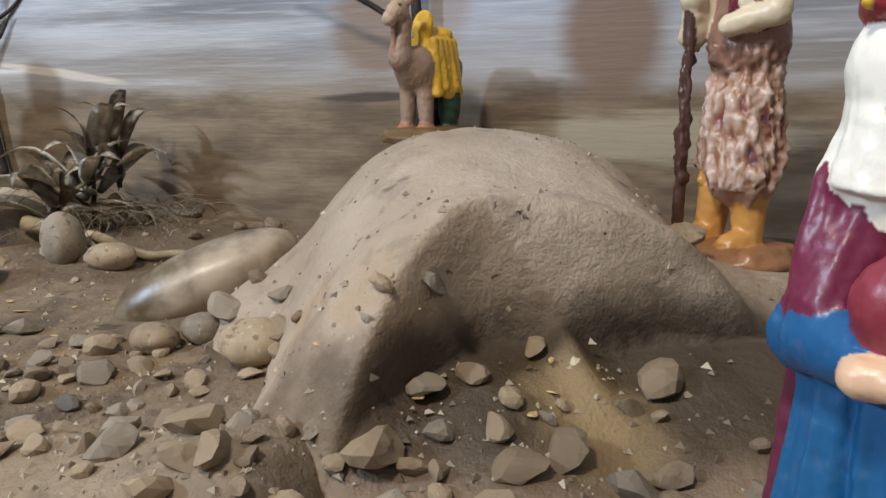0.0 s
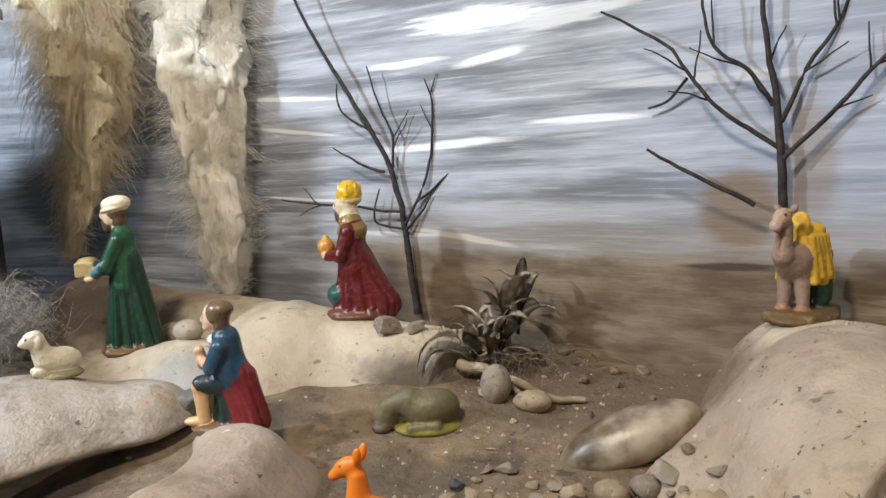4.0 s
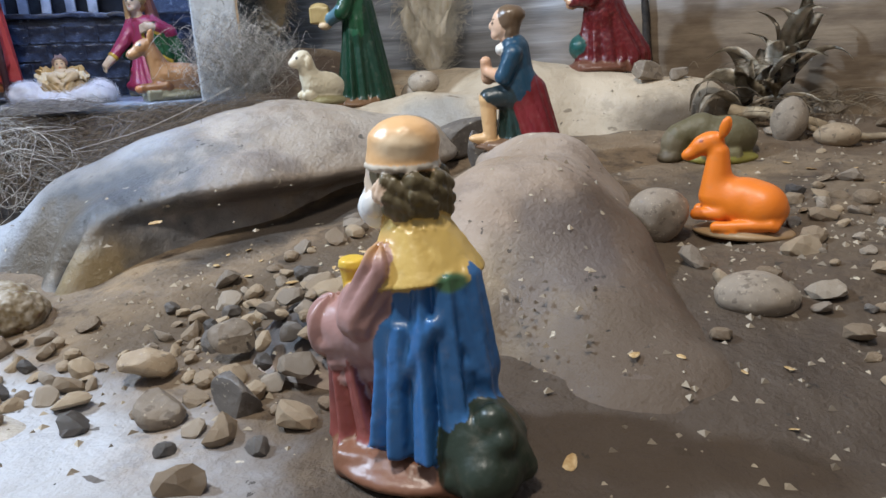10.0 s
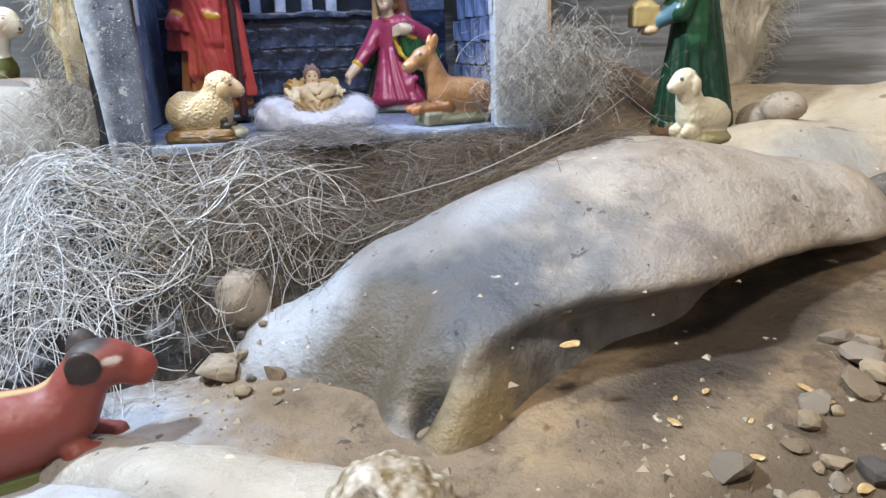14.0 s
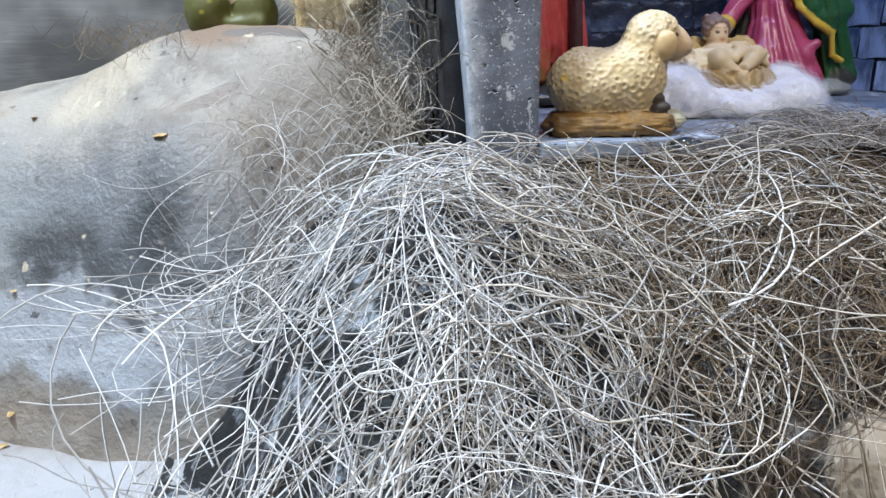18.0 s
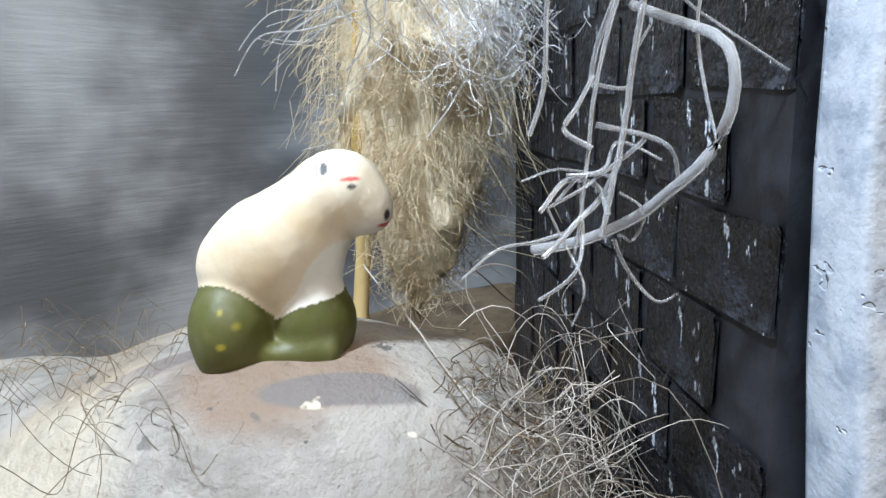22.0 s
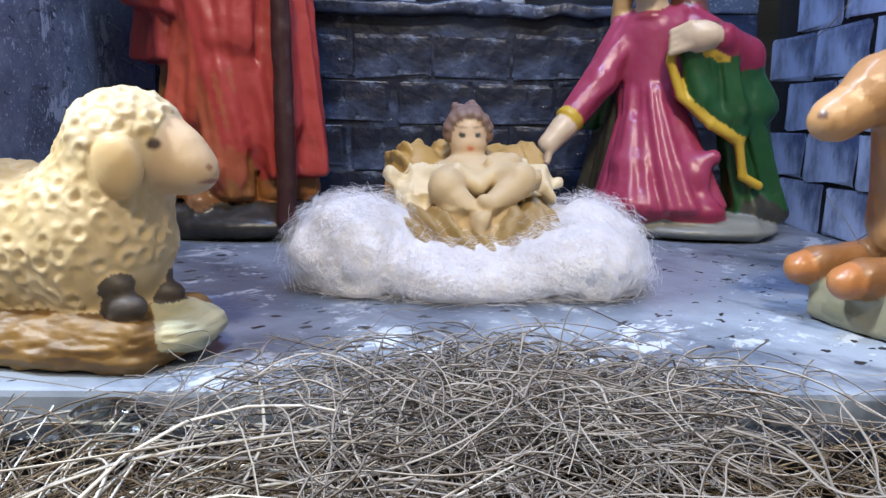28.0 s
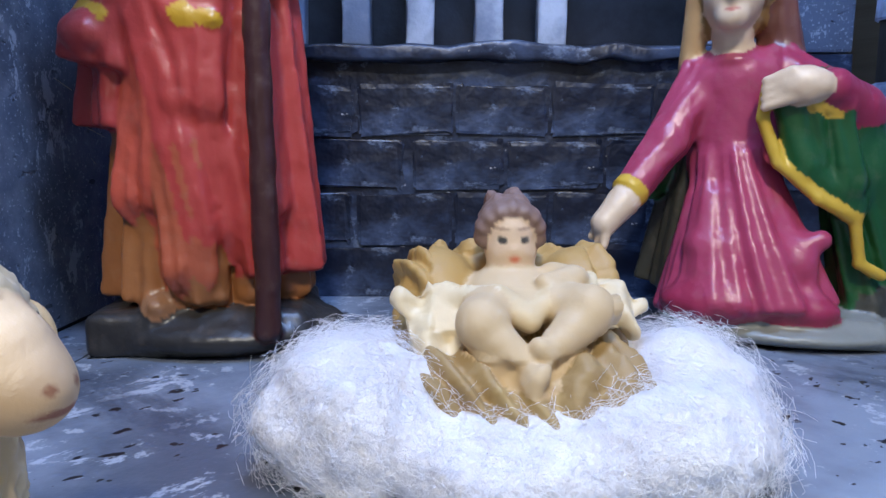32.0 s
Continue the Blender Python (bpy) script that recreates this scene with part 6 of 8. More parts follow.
# lying sheep with carved curls, at the post
def sheep():
    s = Statue()
    W, W2, FACE = (0.52, 0.40, 0.22), (0.56, 0.44, 0.26), (0.56, 0.40, 0.24)
    BASE = (0.16, 0.085, 0.02)
    s.ell((0, 2, 3), (15, 27, 5.5), BASE, k=2).slab((0, 2, 4), (13, 23, 4.2), BASE, (0, 0, 6), k=3, rnd=3)
    s.ell((2, -21, 5), (9, 7, 4), (0.40, 0.38, 0.25), k=2)
    s.ell((0, 6, 19), (13, 20, 13.5), W, (-3, 0, 0), k=3)
    s.ell((0, 13, 20), (12.5, 12.5, 13), W, k=3)
    s.ell((0, -8, 19), (12, 11, 13), W, k=4)
    s.cap((0, -7, 25), (0.8, -12, 35), 10.5, 9, W, 5)
    s.ell((1, -13, 37.5), (9, 9.5, 8.6), W2, (0, 0, 8), k=3)
    s.ell((2, -20, 35), (5.4, 8.2, 6.2), FACE, (30, 0, 8), k=2)
    s.ell((2.6, -24.6, 32.4), (3.6, 4.0, 3.4), FACE, k=2)
    c20, s20 = math.cos(radians(8)), math.sin(radians(8))
    for e in (-1, 1):
        ex, ey = 1 + e * 9.0 * c20 + 3.5 * s20, -13 + e * 9.0 * s20 - 3.5 * c20
        s.ell((ex, ey, 33.5), (2.4, 4.0, 5.2), (0.60, 0.43, 0.22), (0, e * 10, 8), k=0.8)
        s.dot((2.0 + e * 5.3 * c20, -20.5 + e * 5.3 * s20, 37), (1.3, 1.3, 1.0), (0.06, 0.035, 0.025))
        s.dot((2.8 + e * 1.6, -28.3, 33.2), (0.6, 1.2, 0.5), (0.3, 0.14, 0.08))
        s.ell((e * 5 - 2, -17, 10.5), (2.6, 3.8, 2.4), (0.045, 0.035, 0.03), k=1.2).ell((e * 5 - 2, -15, 14), (2.3, 3.4, 2.2), (0.05, 0.04, 0.03), k=1.2)
    s.dot((2.8, -28, 30.8), (3, 2.5, 0.4), (0.30, 0.12, 0.07))
    s.dot((-11.8, 20.5, 22.5), 2.0, (0.62, 0.42, 0.02))

    def wool(V):
        face = ((V - np.array((2.4, -24.0, 33.5))) / np.array((7.5, 8.0, 9.0))) ** 2
        ears = np.minimum(*[((V - np.array((1 + e * 9.0 * c20 + 3.5 * s20, -13 + e * 9.0 * s20 - 3.5 * c20, 33.5))) ** 2).sum(-1) for e in (-1, 1)])
        return (V[..., 2] > 9.5) & (face.sum(-1) > 1) & (ears > 30) & ~((V[..., 1] < -11) & (V[..., 2] < 16))
    pts = wool_points(s, 460, 2.8, lambda p: bool(wool(p)), 3)
    rings = curls(pts, 1.35, 0.60, 0.45)
    ring = lambda V, N: rings(V, N) * np.clip(0.65 + 2.2 * fbm(V * 0.55 + 3, 2), 0.1, 1.2)
    only = lambda V, N: np.where(wool(V), ring(V, N) + fbm(V * 0.35, 2) * 0.8, np.where(V[:, 2] < 9.5, fbm(V * np.array((0.2, 0.2, 0.9)), 3) * 1.6, 0))
    tint = lambda V, N, c: np.clip(np.where(wool(V)[:, None], c + ring(V, N)[:, None] * np.array((0.11, 0.12, 0.12)) + fbm(V * 0.2, 2)[:, None] * np.array((0.10, 0.13, 0.16)), c + (V[:, 2:3] < 9.5) * fbm(V * 0.3, 3)[:, None] * np.array((0.22, 0.13, 0.03))), 0.01, 0.9)
    return s.build("sheep_figurine", (-0.7714, 0.1601, 0.2502), 119, 0.42, "cream lying sheep figurine with carved curly wool", "figurine", M_RESIN_DULL, only, tint, size=0.85)


def small_lamb():
    s = Statue()
    W = (0.56, 0.50, 0.36)
    s.ell((0, 1, 2), (10, 14, 4), (0.24, 0.21, 0.10), k=2)
    s.ell((0, 3, 11), (8, 12, 8.5), W, (-6, 0, 0), k=3)
    s.cap((0, -6, 13), (0, -9, 24), 6.5, 5, W, 4)
    s.ell((0, -11.5, 27.5), (4.8, 6.2, 4.6), (0.62, 0.56, 0.42), (20, 0, 0), k=2)
    s.ell((0, -16, 25), (2.8, 3.6, 2.8), (0.62, 0.54, 0.40), k=2)
    for e in (-1, 1):
        s.ell((e * 4.8, -9, 25), (1.8, 2.4, 4), (0.56, 0.48, 0.33), k=0.8).dot((e * 3, -15.5, 28), 0.9, EYE)
        s.ell((e * 3.5, -10, 6), (2.6, 4.5, 3), W, k=1.5)
    return s.build("lamb_figurine", (-0.517, 0.258, height(-0.517, 0.258) - 0.0005), -30, 0.55, "small cream lying lamb figurine on green base", "figurine", M_RESIN_DULL, lumps(0.6, 1.2), size=1.14)


def ox():
    s = Statue()
    C, C2 = (0.33, 0.17, 0.07), (0.20, 0.085, 0.03)
    s.ell((0, 2, 3), (13, 27, 5), (0.15, 0.14, 0.085), k=3).slab((0, -6, 4), (10, 18, 4), (0.20, 0.185, 0.12), (0, 0, 12), k=2, rnd=1.5)
    s.ell((0, 6, 17), (11, 21, 12), C, (-3, 0, 0), k=3).ell((0, 20, 15), (10.5, 11, 11), C2, k=3)
    s.cap((0, -8, 20), (0, -14, 38), 9, 6, C, 5)
    s.ell((0, -19, 42), (5.6, 9, 6), C, (28, 0, 0), k=2).ell((0, -27, 37), (4.2, 6, 4.2), (0.42, 0.23, 0.10), (25, 0, 0), k=2)
    for e in (-1, 1):
        s.ell((e * 4.5, -13, 50), (2, 2.4, 5.5), (0.40, 0.20, 0.08), (-8, e * 12, 0), k=1)
        s.dot((e * 4.6, -22, 43.5), 1.2, EYE).dot((e * 2, -32, 37), 0.9, (0.12, 0.06, 0.04))
        s.cap((e * 7, -6, 11), (e * 6, -24, 10), 4.2, 3.3, C2, 2).cap((e * 6, -24, 10), (e * 6, -12, 8), 3.2, 2.8, C2, 1.5)
        s.ell((e * 6, -27, 9.5), (3, 3.2, 3), (0.34, 0.13, 0.04), k=1)
    s.cap((8, 26, 18), (11, 22, 8), 1.6, 2.2, (0.48, 0.36, 0.25), 1)
    p = TURN @ Vector((-0.2815, 0.675, 0.2502))
    return s.build("donkey_figurine", p[:], -38, 0.6, "tan lying donkey figurine on stone base in straw", "figurine", M_RESIN, lumps(0.3, 1.1))


def camel():
    s = Statue()
    C = (0.29, 0.195, 0.14)
    rocky_base(s, 19, 29, 8, (0.14, 0.085, 0.03), (0, 2))
    for x, y in ((-6, -9), (6, -7), (-6, 15), (6, 17)):
        s.cap((x, y, 6), (x * 0.8, y, 34), 3.6, 5.2, C, 2).ell((x, y - 1.5, 8), (4, 4.5, 3), (0.34, 0.15, 0.07), k=1.5)
    s.cap((0, -8, 40), (0, 17, 40), 11.5, 11, C, 4)
    s.ell((0, 5, 52), (8, 9, 9), (0.62, 0.36, 0.02), k=4)
    s.cap((0, -12, 40), (0, -21, 44), 8.5, 6.5, C, 4).cap((0, -22, 46), (0, -19, 64), 5.6, 4.6, C, 3)
    s.ell((0, -23, 69), (5.2, 7.5, 5.4), (0.42, 0.29, 0.20), (24, 0, 0), k=2).ell((0, -30, 64), (3.8, 4, 3.8), (0.44, 0.31, 0.22), k=1.5)
    for e in (-1, 1):
        s.ell((e * 5.4, -19, 74), (2.4, 1.8, 3), C, (0, e * 30, 0), k=0.8).dot((e * 4.2, -26, 71), 1.1, EYE)
    s.cap((0, 3, 46), (0, 8, 46), 11.6, 11.6, (0.60, 0.37, 0.03), 1.5, folds=7, amp=0.8).slab((-10, 5, 36), (1.8, 9, 10), (0.58, 0.36, 0.03), (0, 8, 0), k=1.5, rnd=1.3).slab((10, 5, 36), (1.8, 9, 10), (0.58, 0.36, 0.03), (0, -8, 0), k=1.5, rnd=1.3)
    s.ell((0, -2, 62), (6.5, 4.2, 9), (0.68, 0.40, 0.03), (-14, 0, 0), k=2.5).ell((0, 12, 58), (9, 6.5, 5), (0.66, 0.40, 0.03), k=3)
    for e in (-1, 1):
        for i in range(5):
            s.cap((e * 8, -3 + 4.4 * i, 54), (e * (11.5 + i % 2), -4 + 4.8 * i, 27 + 3 * (i % 2)), 2.6, 2.9, (0.62, 0.37, 0.03), 1.2, bias=0.5)
    s.ell((9, 10, 20), (6, 7, 14), (0.012, 0.05, 0.028), k=3).ell((-3, 12, 20), (5, 6, 13), (0.014, 0.05, 0.03), k=3)
    s.cap((0, -27, 46), (0, -27, 60), 1.2, 1.2, (0.28, 0.15, 0.1), 0.6)
    g = height(-0.020, 0.388)
    return s.build("camel_figurine", (-0.020, 0.390, g - 0.002), -36, 0.7, "small tan camel figurine with yellow saddle cloth", "figurine", M_RESIN_DULL, lumps(0.4, 1.6), size=(0.357 - g) / 0.078)


def orange_deer():
    s = Statue()
    O = (0.78, 0.20, 0.012)
    s.ell((0, 9, 1.5), (13, 21, 3.4), (0.33, 0.21, 0.10), k=1)
    s.ell((0, 9, 14), (10, 15.5, 11), O, (-6, 0, 0), k=3).ell((2, 16, 13), (9.5, 10, 10), O, k=2)
    s.cap((0, -3, 17), (0, -3, 35), 7.2, 4.4, O, 4)
    s.ell((0, -8, 39), (4.2, 7.5, 4.8), O, (26, 0, 0), k=2).ell((0, -14.5, 34.5), (2.9, 4, 2.9), O, (26, 0, 0), k=2)
    for e in (-1, 1):
        s.ell((e * 2.8, -1, 46), (1.5, 2.2, 4.6), O, (-10, e * 8, 0), k=1)
        s.cap((e * 6, 0, 10), (e * 5, -10, 9), 3.2, 2.6, O, 1.5).dot((e * 3.8, -10, 40.5), (0.9, 0.9, 0.7), (0.25, 0.05, 0.01))
        s.cap((e * 9, 20, 7), (e * 10, -1, 5), 2.6, 2.2, O, 1.2).cap((e * 10, -1, 5), (e * 10, 6, 4), 2.2, 2, O, 1.0)
    s.cap((0, 24, 12), (9, 22, 6), 2.4, 1.6, O, 1.5)
    g = height(-0.246, 0.202)
    return s.build("deer_figurine", (-0.249, 0.2035, g + 0.001), -92, 0.6, "bright orange plastic lying deer figurine on gravel", "figurine", M_PLASTIC, size=(0.2450 - g) / 0.051)


def yellow_lamb():
    s = Statue()
    Y = (0.72, 0.40, 0.10)
    s.ell((0, 8, 12), (10, 21, 10), Y, k=3).ell((0, 24, 11), (9.5, 10, 9.5), Y, k=2)
    s.cap((0, -10, 15), (0, -17, 23), 8, 6.5, Y, 4).ell((0, -21, 25), (5.8, 7.5, 5.5), (0.72, 0.42, 0.13), (15, 0, 0), k=2).ell((0, -27, 23), (4, 4.5, 4), (0.72, 0.42, 0.15), k=2)
    for e in (-1, 1):
        s.ell((e * 6.5, -17, 22.5), (1.8, 3.6, 3.4), (0.62, 0.25, 0.10), k=0.8).dot((e * 4.2, -25.5, 26.5), (1.2, 1.2, 1), (0.25, 0.06, 0.03))
        for y in (-6, 20):
            s.cap((e * 6, y, 1), (e * 6, y, 9), 3, 3.4, Y, 2)
    return s.build("lamb_figurine", (-0.084, 0.104, 0.1895), -76, 0.7, "smooth yellow plastic lamb figurine on brown ledge", "figurine", M_PLASTIC)


def olive_animal():
    s = Statue()
    G = (0.125, 0.105, 0.05)
    s.ell((0, 8, 4), (18, 25, 5.5), (0.23, 0.20, 0.035), (0, 0, 3), k=2)
    s.ell((0, 10, 18), (15, 21, 14), G, (4, 0, 3), k=3).ell((-4, 20, 16), (11, 11, 12), G, k=4).cap((12, 14, 8), (13, -4, 7), 4.5, 3.5, (0.15, 0.125, 0.055), 2)
    s.cap((0, -6, 25), (0, -20, 20), 9.5, 8, G, 6).ell((0, -23, 14), (8, 9, 10), (0.16, 0.13, 0.075), k=4)
    s.ell((0, -26, 5), (9, 8, 5), (0.10, 0.075, 0.04), k=3)
    g = height(-0.268, 0.328)
    return s.build("sheep_figurine", (-0.268, 0.328, g - 0.003), -70, 0.9, "dusty olive clay animal figurine on yellow-green base", "figurine", M_RESIN_DULL, lumps(0.25, 1.4), size=0.95)


def brown_cow():
    s = Statue()
    B, W, K = (0.22, 0.048, 0.035), (0.60, 0.50, 0.45), (0.035, 0.025, 0.022)
    s.ell((0, 4, 2), (18, 34, 5), (0.10, 0.12, 0.04), k=2)
    s.ell((0, 10, 20), (15, 30, 16), B, k=3).ell((0, 30, 19), (15, 15, 15), (0.40, 0.20, 0.17), k=4)
    s.cap((0, -12, 24), (0, -22, 38), 12, 9, B, 6)
    s.ell((0, -28, 40), (9, 13, 9), B, (18, 0, 0), k=3).ell((0, -39, 35), (7, 7, 7), (0.26, 0.05, 0.035), k=3)
    for e in (-1, 1):
        s.ell((e * 10, -21, 43), (3, 6, 8), K, (0, e * 25, 0), k=1.5).dot((e * 8.5, -31, 43), (2.2, 4, 1.5), W)
        s.cap((e * 10, -14, 10), (e * 9, -28, 6), 5, 4, B, 3)
    s.dot((0, -22, 49), (8, 9, 6), K).dot((12, 6, 26), (5, 6, 4), W).dot((-12, 14, 24), (6, 5, 5), W).dot((13, 26, 16), (6, 7, 6), W).dot((0, 6, 37), (3, 22, 3), (0.45, 0.33, 0.16))
    g = height(-0.69, 0.0)
    return s.build("cow_figurine", (-0.679, -0.003, g - 0.004), 150, 0.9, "brown clay cow figurine with white spots lying down", "figurine", M_RESIN_DULL, lumps(0.2, 1.0), size=0.98)


def white_animal():
    s = Statue()
    Wh, G = (0.66, 0.57, 0.43), (0.085, 0.088, 0.020)
    s.ell((-2, 9, 9), (12, 9.5, 12), G, k=2).ell((2, -9, 8), (11, 9.5, 10.5), G, k=2).ell((6, 0, 7), (9, 14, 9), G, k=3).slab((0, 0, 3), (10, 15, 3), G, k=3, rnd=2.5)
    s.ell((0, 2, 23), (9.5, 14.5, 12.5), Wh, (-22, 0, 0), k=2)
    s.cap((0, -2, 28), (0, -13, 36.5), 10.5, 8.8, Wh, 5)
    s.ell((0, -16.5, 38.3), (8.0, 9.6, 9.2), (0.70, 0.63, 0.50), (10, 0, 0), k=3).ell((0, -22.2, 34.2), (5.8, 5.8, 5.8), (0.72, 0.66, 0.55), (20, 0, 0), k=3)
    s.cap((0, -7, 12), (0, -11, 27), 7.0, 6.5, (0.70, 0.67, 0.60), 4)
    for e in (-1, 1):
        s.dot((e * 6.6, -13.6, 44), (2.6, 1.7, 2.6), (0.55, 0.15, 0.14), 0.12).dot((e * 6.8, -13.6, 44), (2.6, 1.35, 2.2), (0.72, 0.66, 0.56), 0.10).dot((e * 7.0, -13.6, 44), (2.6, 0.9, 1.5), (0.03, 0.03, 0.03), 0.15)
        s.dot((e * 7.2, -19.2, 41.6), (2.5, 2.2, 0.45), (0.60, 0.10, 0.09)).dot((e * 7.4, -19.4, 40.0), (2.2, 1.0, 0.55), (0.04, 0.04, 0.04))
        s.dot((e * 4.0, -26.8, 33.0), (1.5, 0.9, 1.5), (0.03, 0.03, 0.03)).dot((e * 3.4, -26.2, 30.8), (2.6, 1.8, 0.5), (0.55, 0.06, 0.05))
    s.dot((-9, 6, 12), (4, 1.6, 1.4), (0.36, 0.30, 0.03)).dot((-9, 9, 15), (4, 0.8, 1.0), (0.36, 0.30, 0.03)).dot((-12, 9, 8), (3, 1.2, 0.9), (0.32, 0.27, 0.03))
    wash = lambda V, N, c: np.clip(np.where(c[:, 2:3] > 0.3, c * (1 - 0.5 * np.clip(fbm(V * 0.12, 3)[:, None] + 0.08, 0, 1) * np.array((0.25, 0.6, 1.2))), c + fbm(V * 0.25, 3)[:, None] * 0.03), 0.01, 1)
    x, y = -0.9075, 0.1085
    return s.build("mouse_figurine", (x, y, height(x, y) - 0.003), 133, 0.5, "white clay animal figurine with red-rimmed eyes on green bush", "figurine", M_RESIN_DULL, lumps(0.15, 0.7), wash, size=0.93)


for maker in (green_king, red_king, kneeling_shepherd, lamb_shepherd, blue_king, old_king, man_with_staff, kneeling_woman, child, sheep, small_lamb, ox, camel,
              orange_deer, yellow_lamb, olive_animal, brown_cow, white_animal):
    maker()


# ---- plants, stones, straw ----
def tubes(paths, radii, sides=3):
    """Thin tapered tubes: paths (n, m, 3), radii (n, m). Returns vertices and faces."""
    n, m, _ = paths.shape
    d = np.gradient(paths, axis=1)
    d /= np.linalg.norm(d, axis=2, keepdims=True) + 1e-12
    ref = np.where(np.abs(d[..., 2:3]) > 0.9, np.array((1.0, 0, 0)), np.array((0, 0, 1.0)))
    a = np.cross(d, ref)
    a /= np.linalg.norm(a, axis=2, keepdims=True) + 1e-12
    b = np.cross(d, a)
    ang = np.arange(sides) * math.tau / sides
    V = paths[:, :, None, :] + radii[:, :, None, None] * (np.cos(ang)[None, None, :, None] * a[:, :, None, :] + np.sin(ang)[None, None, :, None] * b[:, :, None, :])
    idx = np.arange(n * m * sides).reshape(n, m, sides)
    nxt = np.roll(idx, -1, axis=2)
    F = np.stack([idx[:, :-1], nxt[:, :-1], nxt[:, 1:], idx[:, 1:]], -1).reshape(-1, 4)
    return V.reshape(-1, 3), F


def smooth_path(pts, n):
    """A soft line through a few points."""
    p = np.array(pts, float)
    t = np.linspace(0, len(p) - 1, n)
    i = np.clip(t.astype(int), 0, len(p) - 2)
    f = (t - i)[:, None]
    p0, p1, p2, p3 = p[np.maximum(i - 1, 0)], p[i], p[i + 1], p[np.minimum(i + 2, len(p) - 1)]
    return 0.5 * (2 * p1 + (p2 - p0) * f + (2 * p0 - 5 * p1 + 4 * p2 - p3) * f ** 2 + (3 * p1 - p0 - 3 * p2 + p3) * f ** 3)


def limb(name, pts, r0, r1, parent, mat=M_BARK, wob=0.0012, seed=1, n=26, sides=7):
    path = smooth_path(pts, n)
    path = path + np.stack([fbm(path * 60 + seed * 9.1 + k * 5, 2) for k in range(3)], -1) * wob * 3
    r = np.linspace(r0, r1, n) * (1 + 0.25 * fbm(path * 160 + seed, 2))
    V, F = tubes(path[None], r[None], sides)
    V = V - np.array(parent.location)
    return mesh_ob(name, V, F, mat, parent)


def twigs_on(parent, path, count, rnd, y, length, r):
    p = smooth_path(path, 30)
    for i in range(count):
        k = rnd.randrange(6, 29)
        side = rnd.choice((-1, 1))
        d = p[k] - p[k - 3]
        d = d / np.linalg.norm(d)
        out = d * 0.75 + side * np.array((d[2], 0, -d[0])) * 0.7 + np.array((0, rnd.uniform(-0.5, 0.2), 0.15))
        L = length * rnd.uniform(0.5, 1.2)
        mid = p[k] + out * L * 0.5 + np.array((0, 0, 0.002))
        limb("twig", [p[k], mid, p[k] + out * L + np.array((0, 0, L * 0.15))], r, r * 0.5, parent, seed=i + 3, n=10, sides=5)


rnd = random.Random(4)
tree = tagged(empty("bare_tree", (-0.026, 0.432, 0.28)), "bare black twig tree standing behind the camel", "tree", "bare trees")
Y = 0.432
T1 = [(-0.024, Y, 0.272), (-0.026, Y, 0.35), (-0.029, Y, 0.394), (-0.033, Y, 0.43), (-0.040, Y, 0.48), (-0.046, Y, 0.56)]
B1 = [(-0.029, Y, 0.390), (-0.074, Y, 0.424), (-0.103, Y + 0.005, 0.465), (-0.150, Y + 0.01, 0.495)]
B2 = [(-0.026, Y - 0.004, 0.381), (0.007, Y - 0.01, 0.417), (0.024, Y - 0.012, 0.438), (0.055, Y - 0.015, 0.468), (0.075, Y - 0.015, 0.50)]
B3 = [(-0.030, Y, 0.404), (-0.010, Y, 0.447), (0.008, Y, 0.476), (0.016, Y, 0.53)]
B4 = [(-0.033, Y, 0.418), (-0.048, Y, 0.443), (-0.073, Y, 0.464), (-0.082, Y, 0.51)]
limb("trunk", T1, 0.0037, 0.0014, tree)
for i, b in enumerate((B1, B2, B3, B4)):
    limb("branch", b, 0.0018, 0.0009, tree, seed=i + 2)
    twigs_on(tree, b, 3, rnd, Y, 0.034, 0.0009)
limb("branch", [(-0.044, 0.425, 0.350), (-0.095, 0.430, 0.378), (-0.117, 0.431, 0.392)], 0.0018, 0.0010, tree, seed=9)
limb("twig", [(-0.090, 0.445, 0.443), (-0.100, 0.455, 0.430), (-0.118, 0.459, 0.424)], 0.0013, 0.0009, tree, seed=8, n=12)
twigs_on(tree, T1[2:], 4, rnd, Y, 0.03, 0.0009)

tree = tagged(empty("bare_tree", (-0.340, 0.512, 0.25)), "bare black twig tree standing beside the red king", "tree", "bare trees")
Y = 0.510
T2 = [(-0.338, Y, 0.245), (-0.343, Y, 0.296), (-0.346, Y, 0.33), (-0.353, Y, 0.37), (-0.364, Y, 0.40), (-0.400, Y, 0.462), (-0.424, Y, 0.500), (-0.448, Y, 0.548), (-0.47, Y, 0.60)]
limb("trunk", T2, 0.0038, 0.0011, tree, n=40)
C = [[(-0.345, Y, 0.332), (-0.321, Y, 0.377), (-0.312, Y, 0.436), (-0.318, Y, 0.466)],
     [(-0.333, Y, 0.352), (-0.310, Y, 0.370), (-0.287, Y, 0.390)],
     [(-0.346, Y, 0.342), (-0.406, Y - 0.01, 0.351), (-0.450, Y - 0.01, 0.354), (-0.473, Y - 0.012, 0.360)],
     [(-0.364, Y, 0.383), (-0.392, Y, 0.392), (-0.418, Y, 0.408)],
     [(-0.355, Y, 0.385), (-0.355, Y, 0.418), (-0.366, Y, 0.444), (-0.378, Y, 0.483)],
     [(-0.347, Y, 0.327), (-0.377, Y, 0.335), (-0.371, Y, 0.366)],
     [(-0.379, Y, 0.424), (-0.406, Y, 0.441), (-0.411, Y, 0.468)],
     [(-0.345, Y, 0.325), (-0.327, Y, 0.345), (-0.318, Y, 0.358)]]
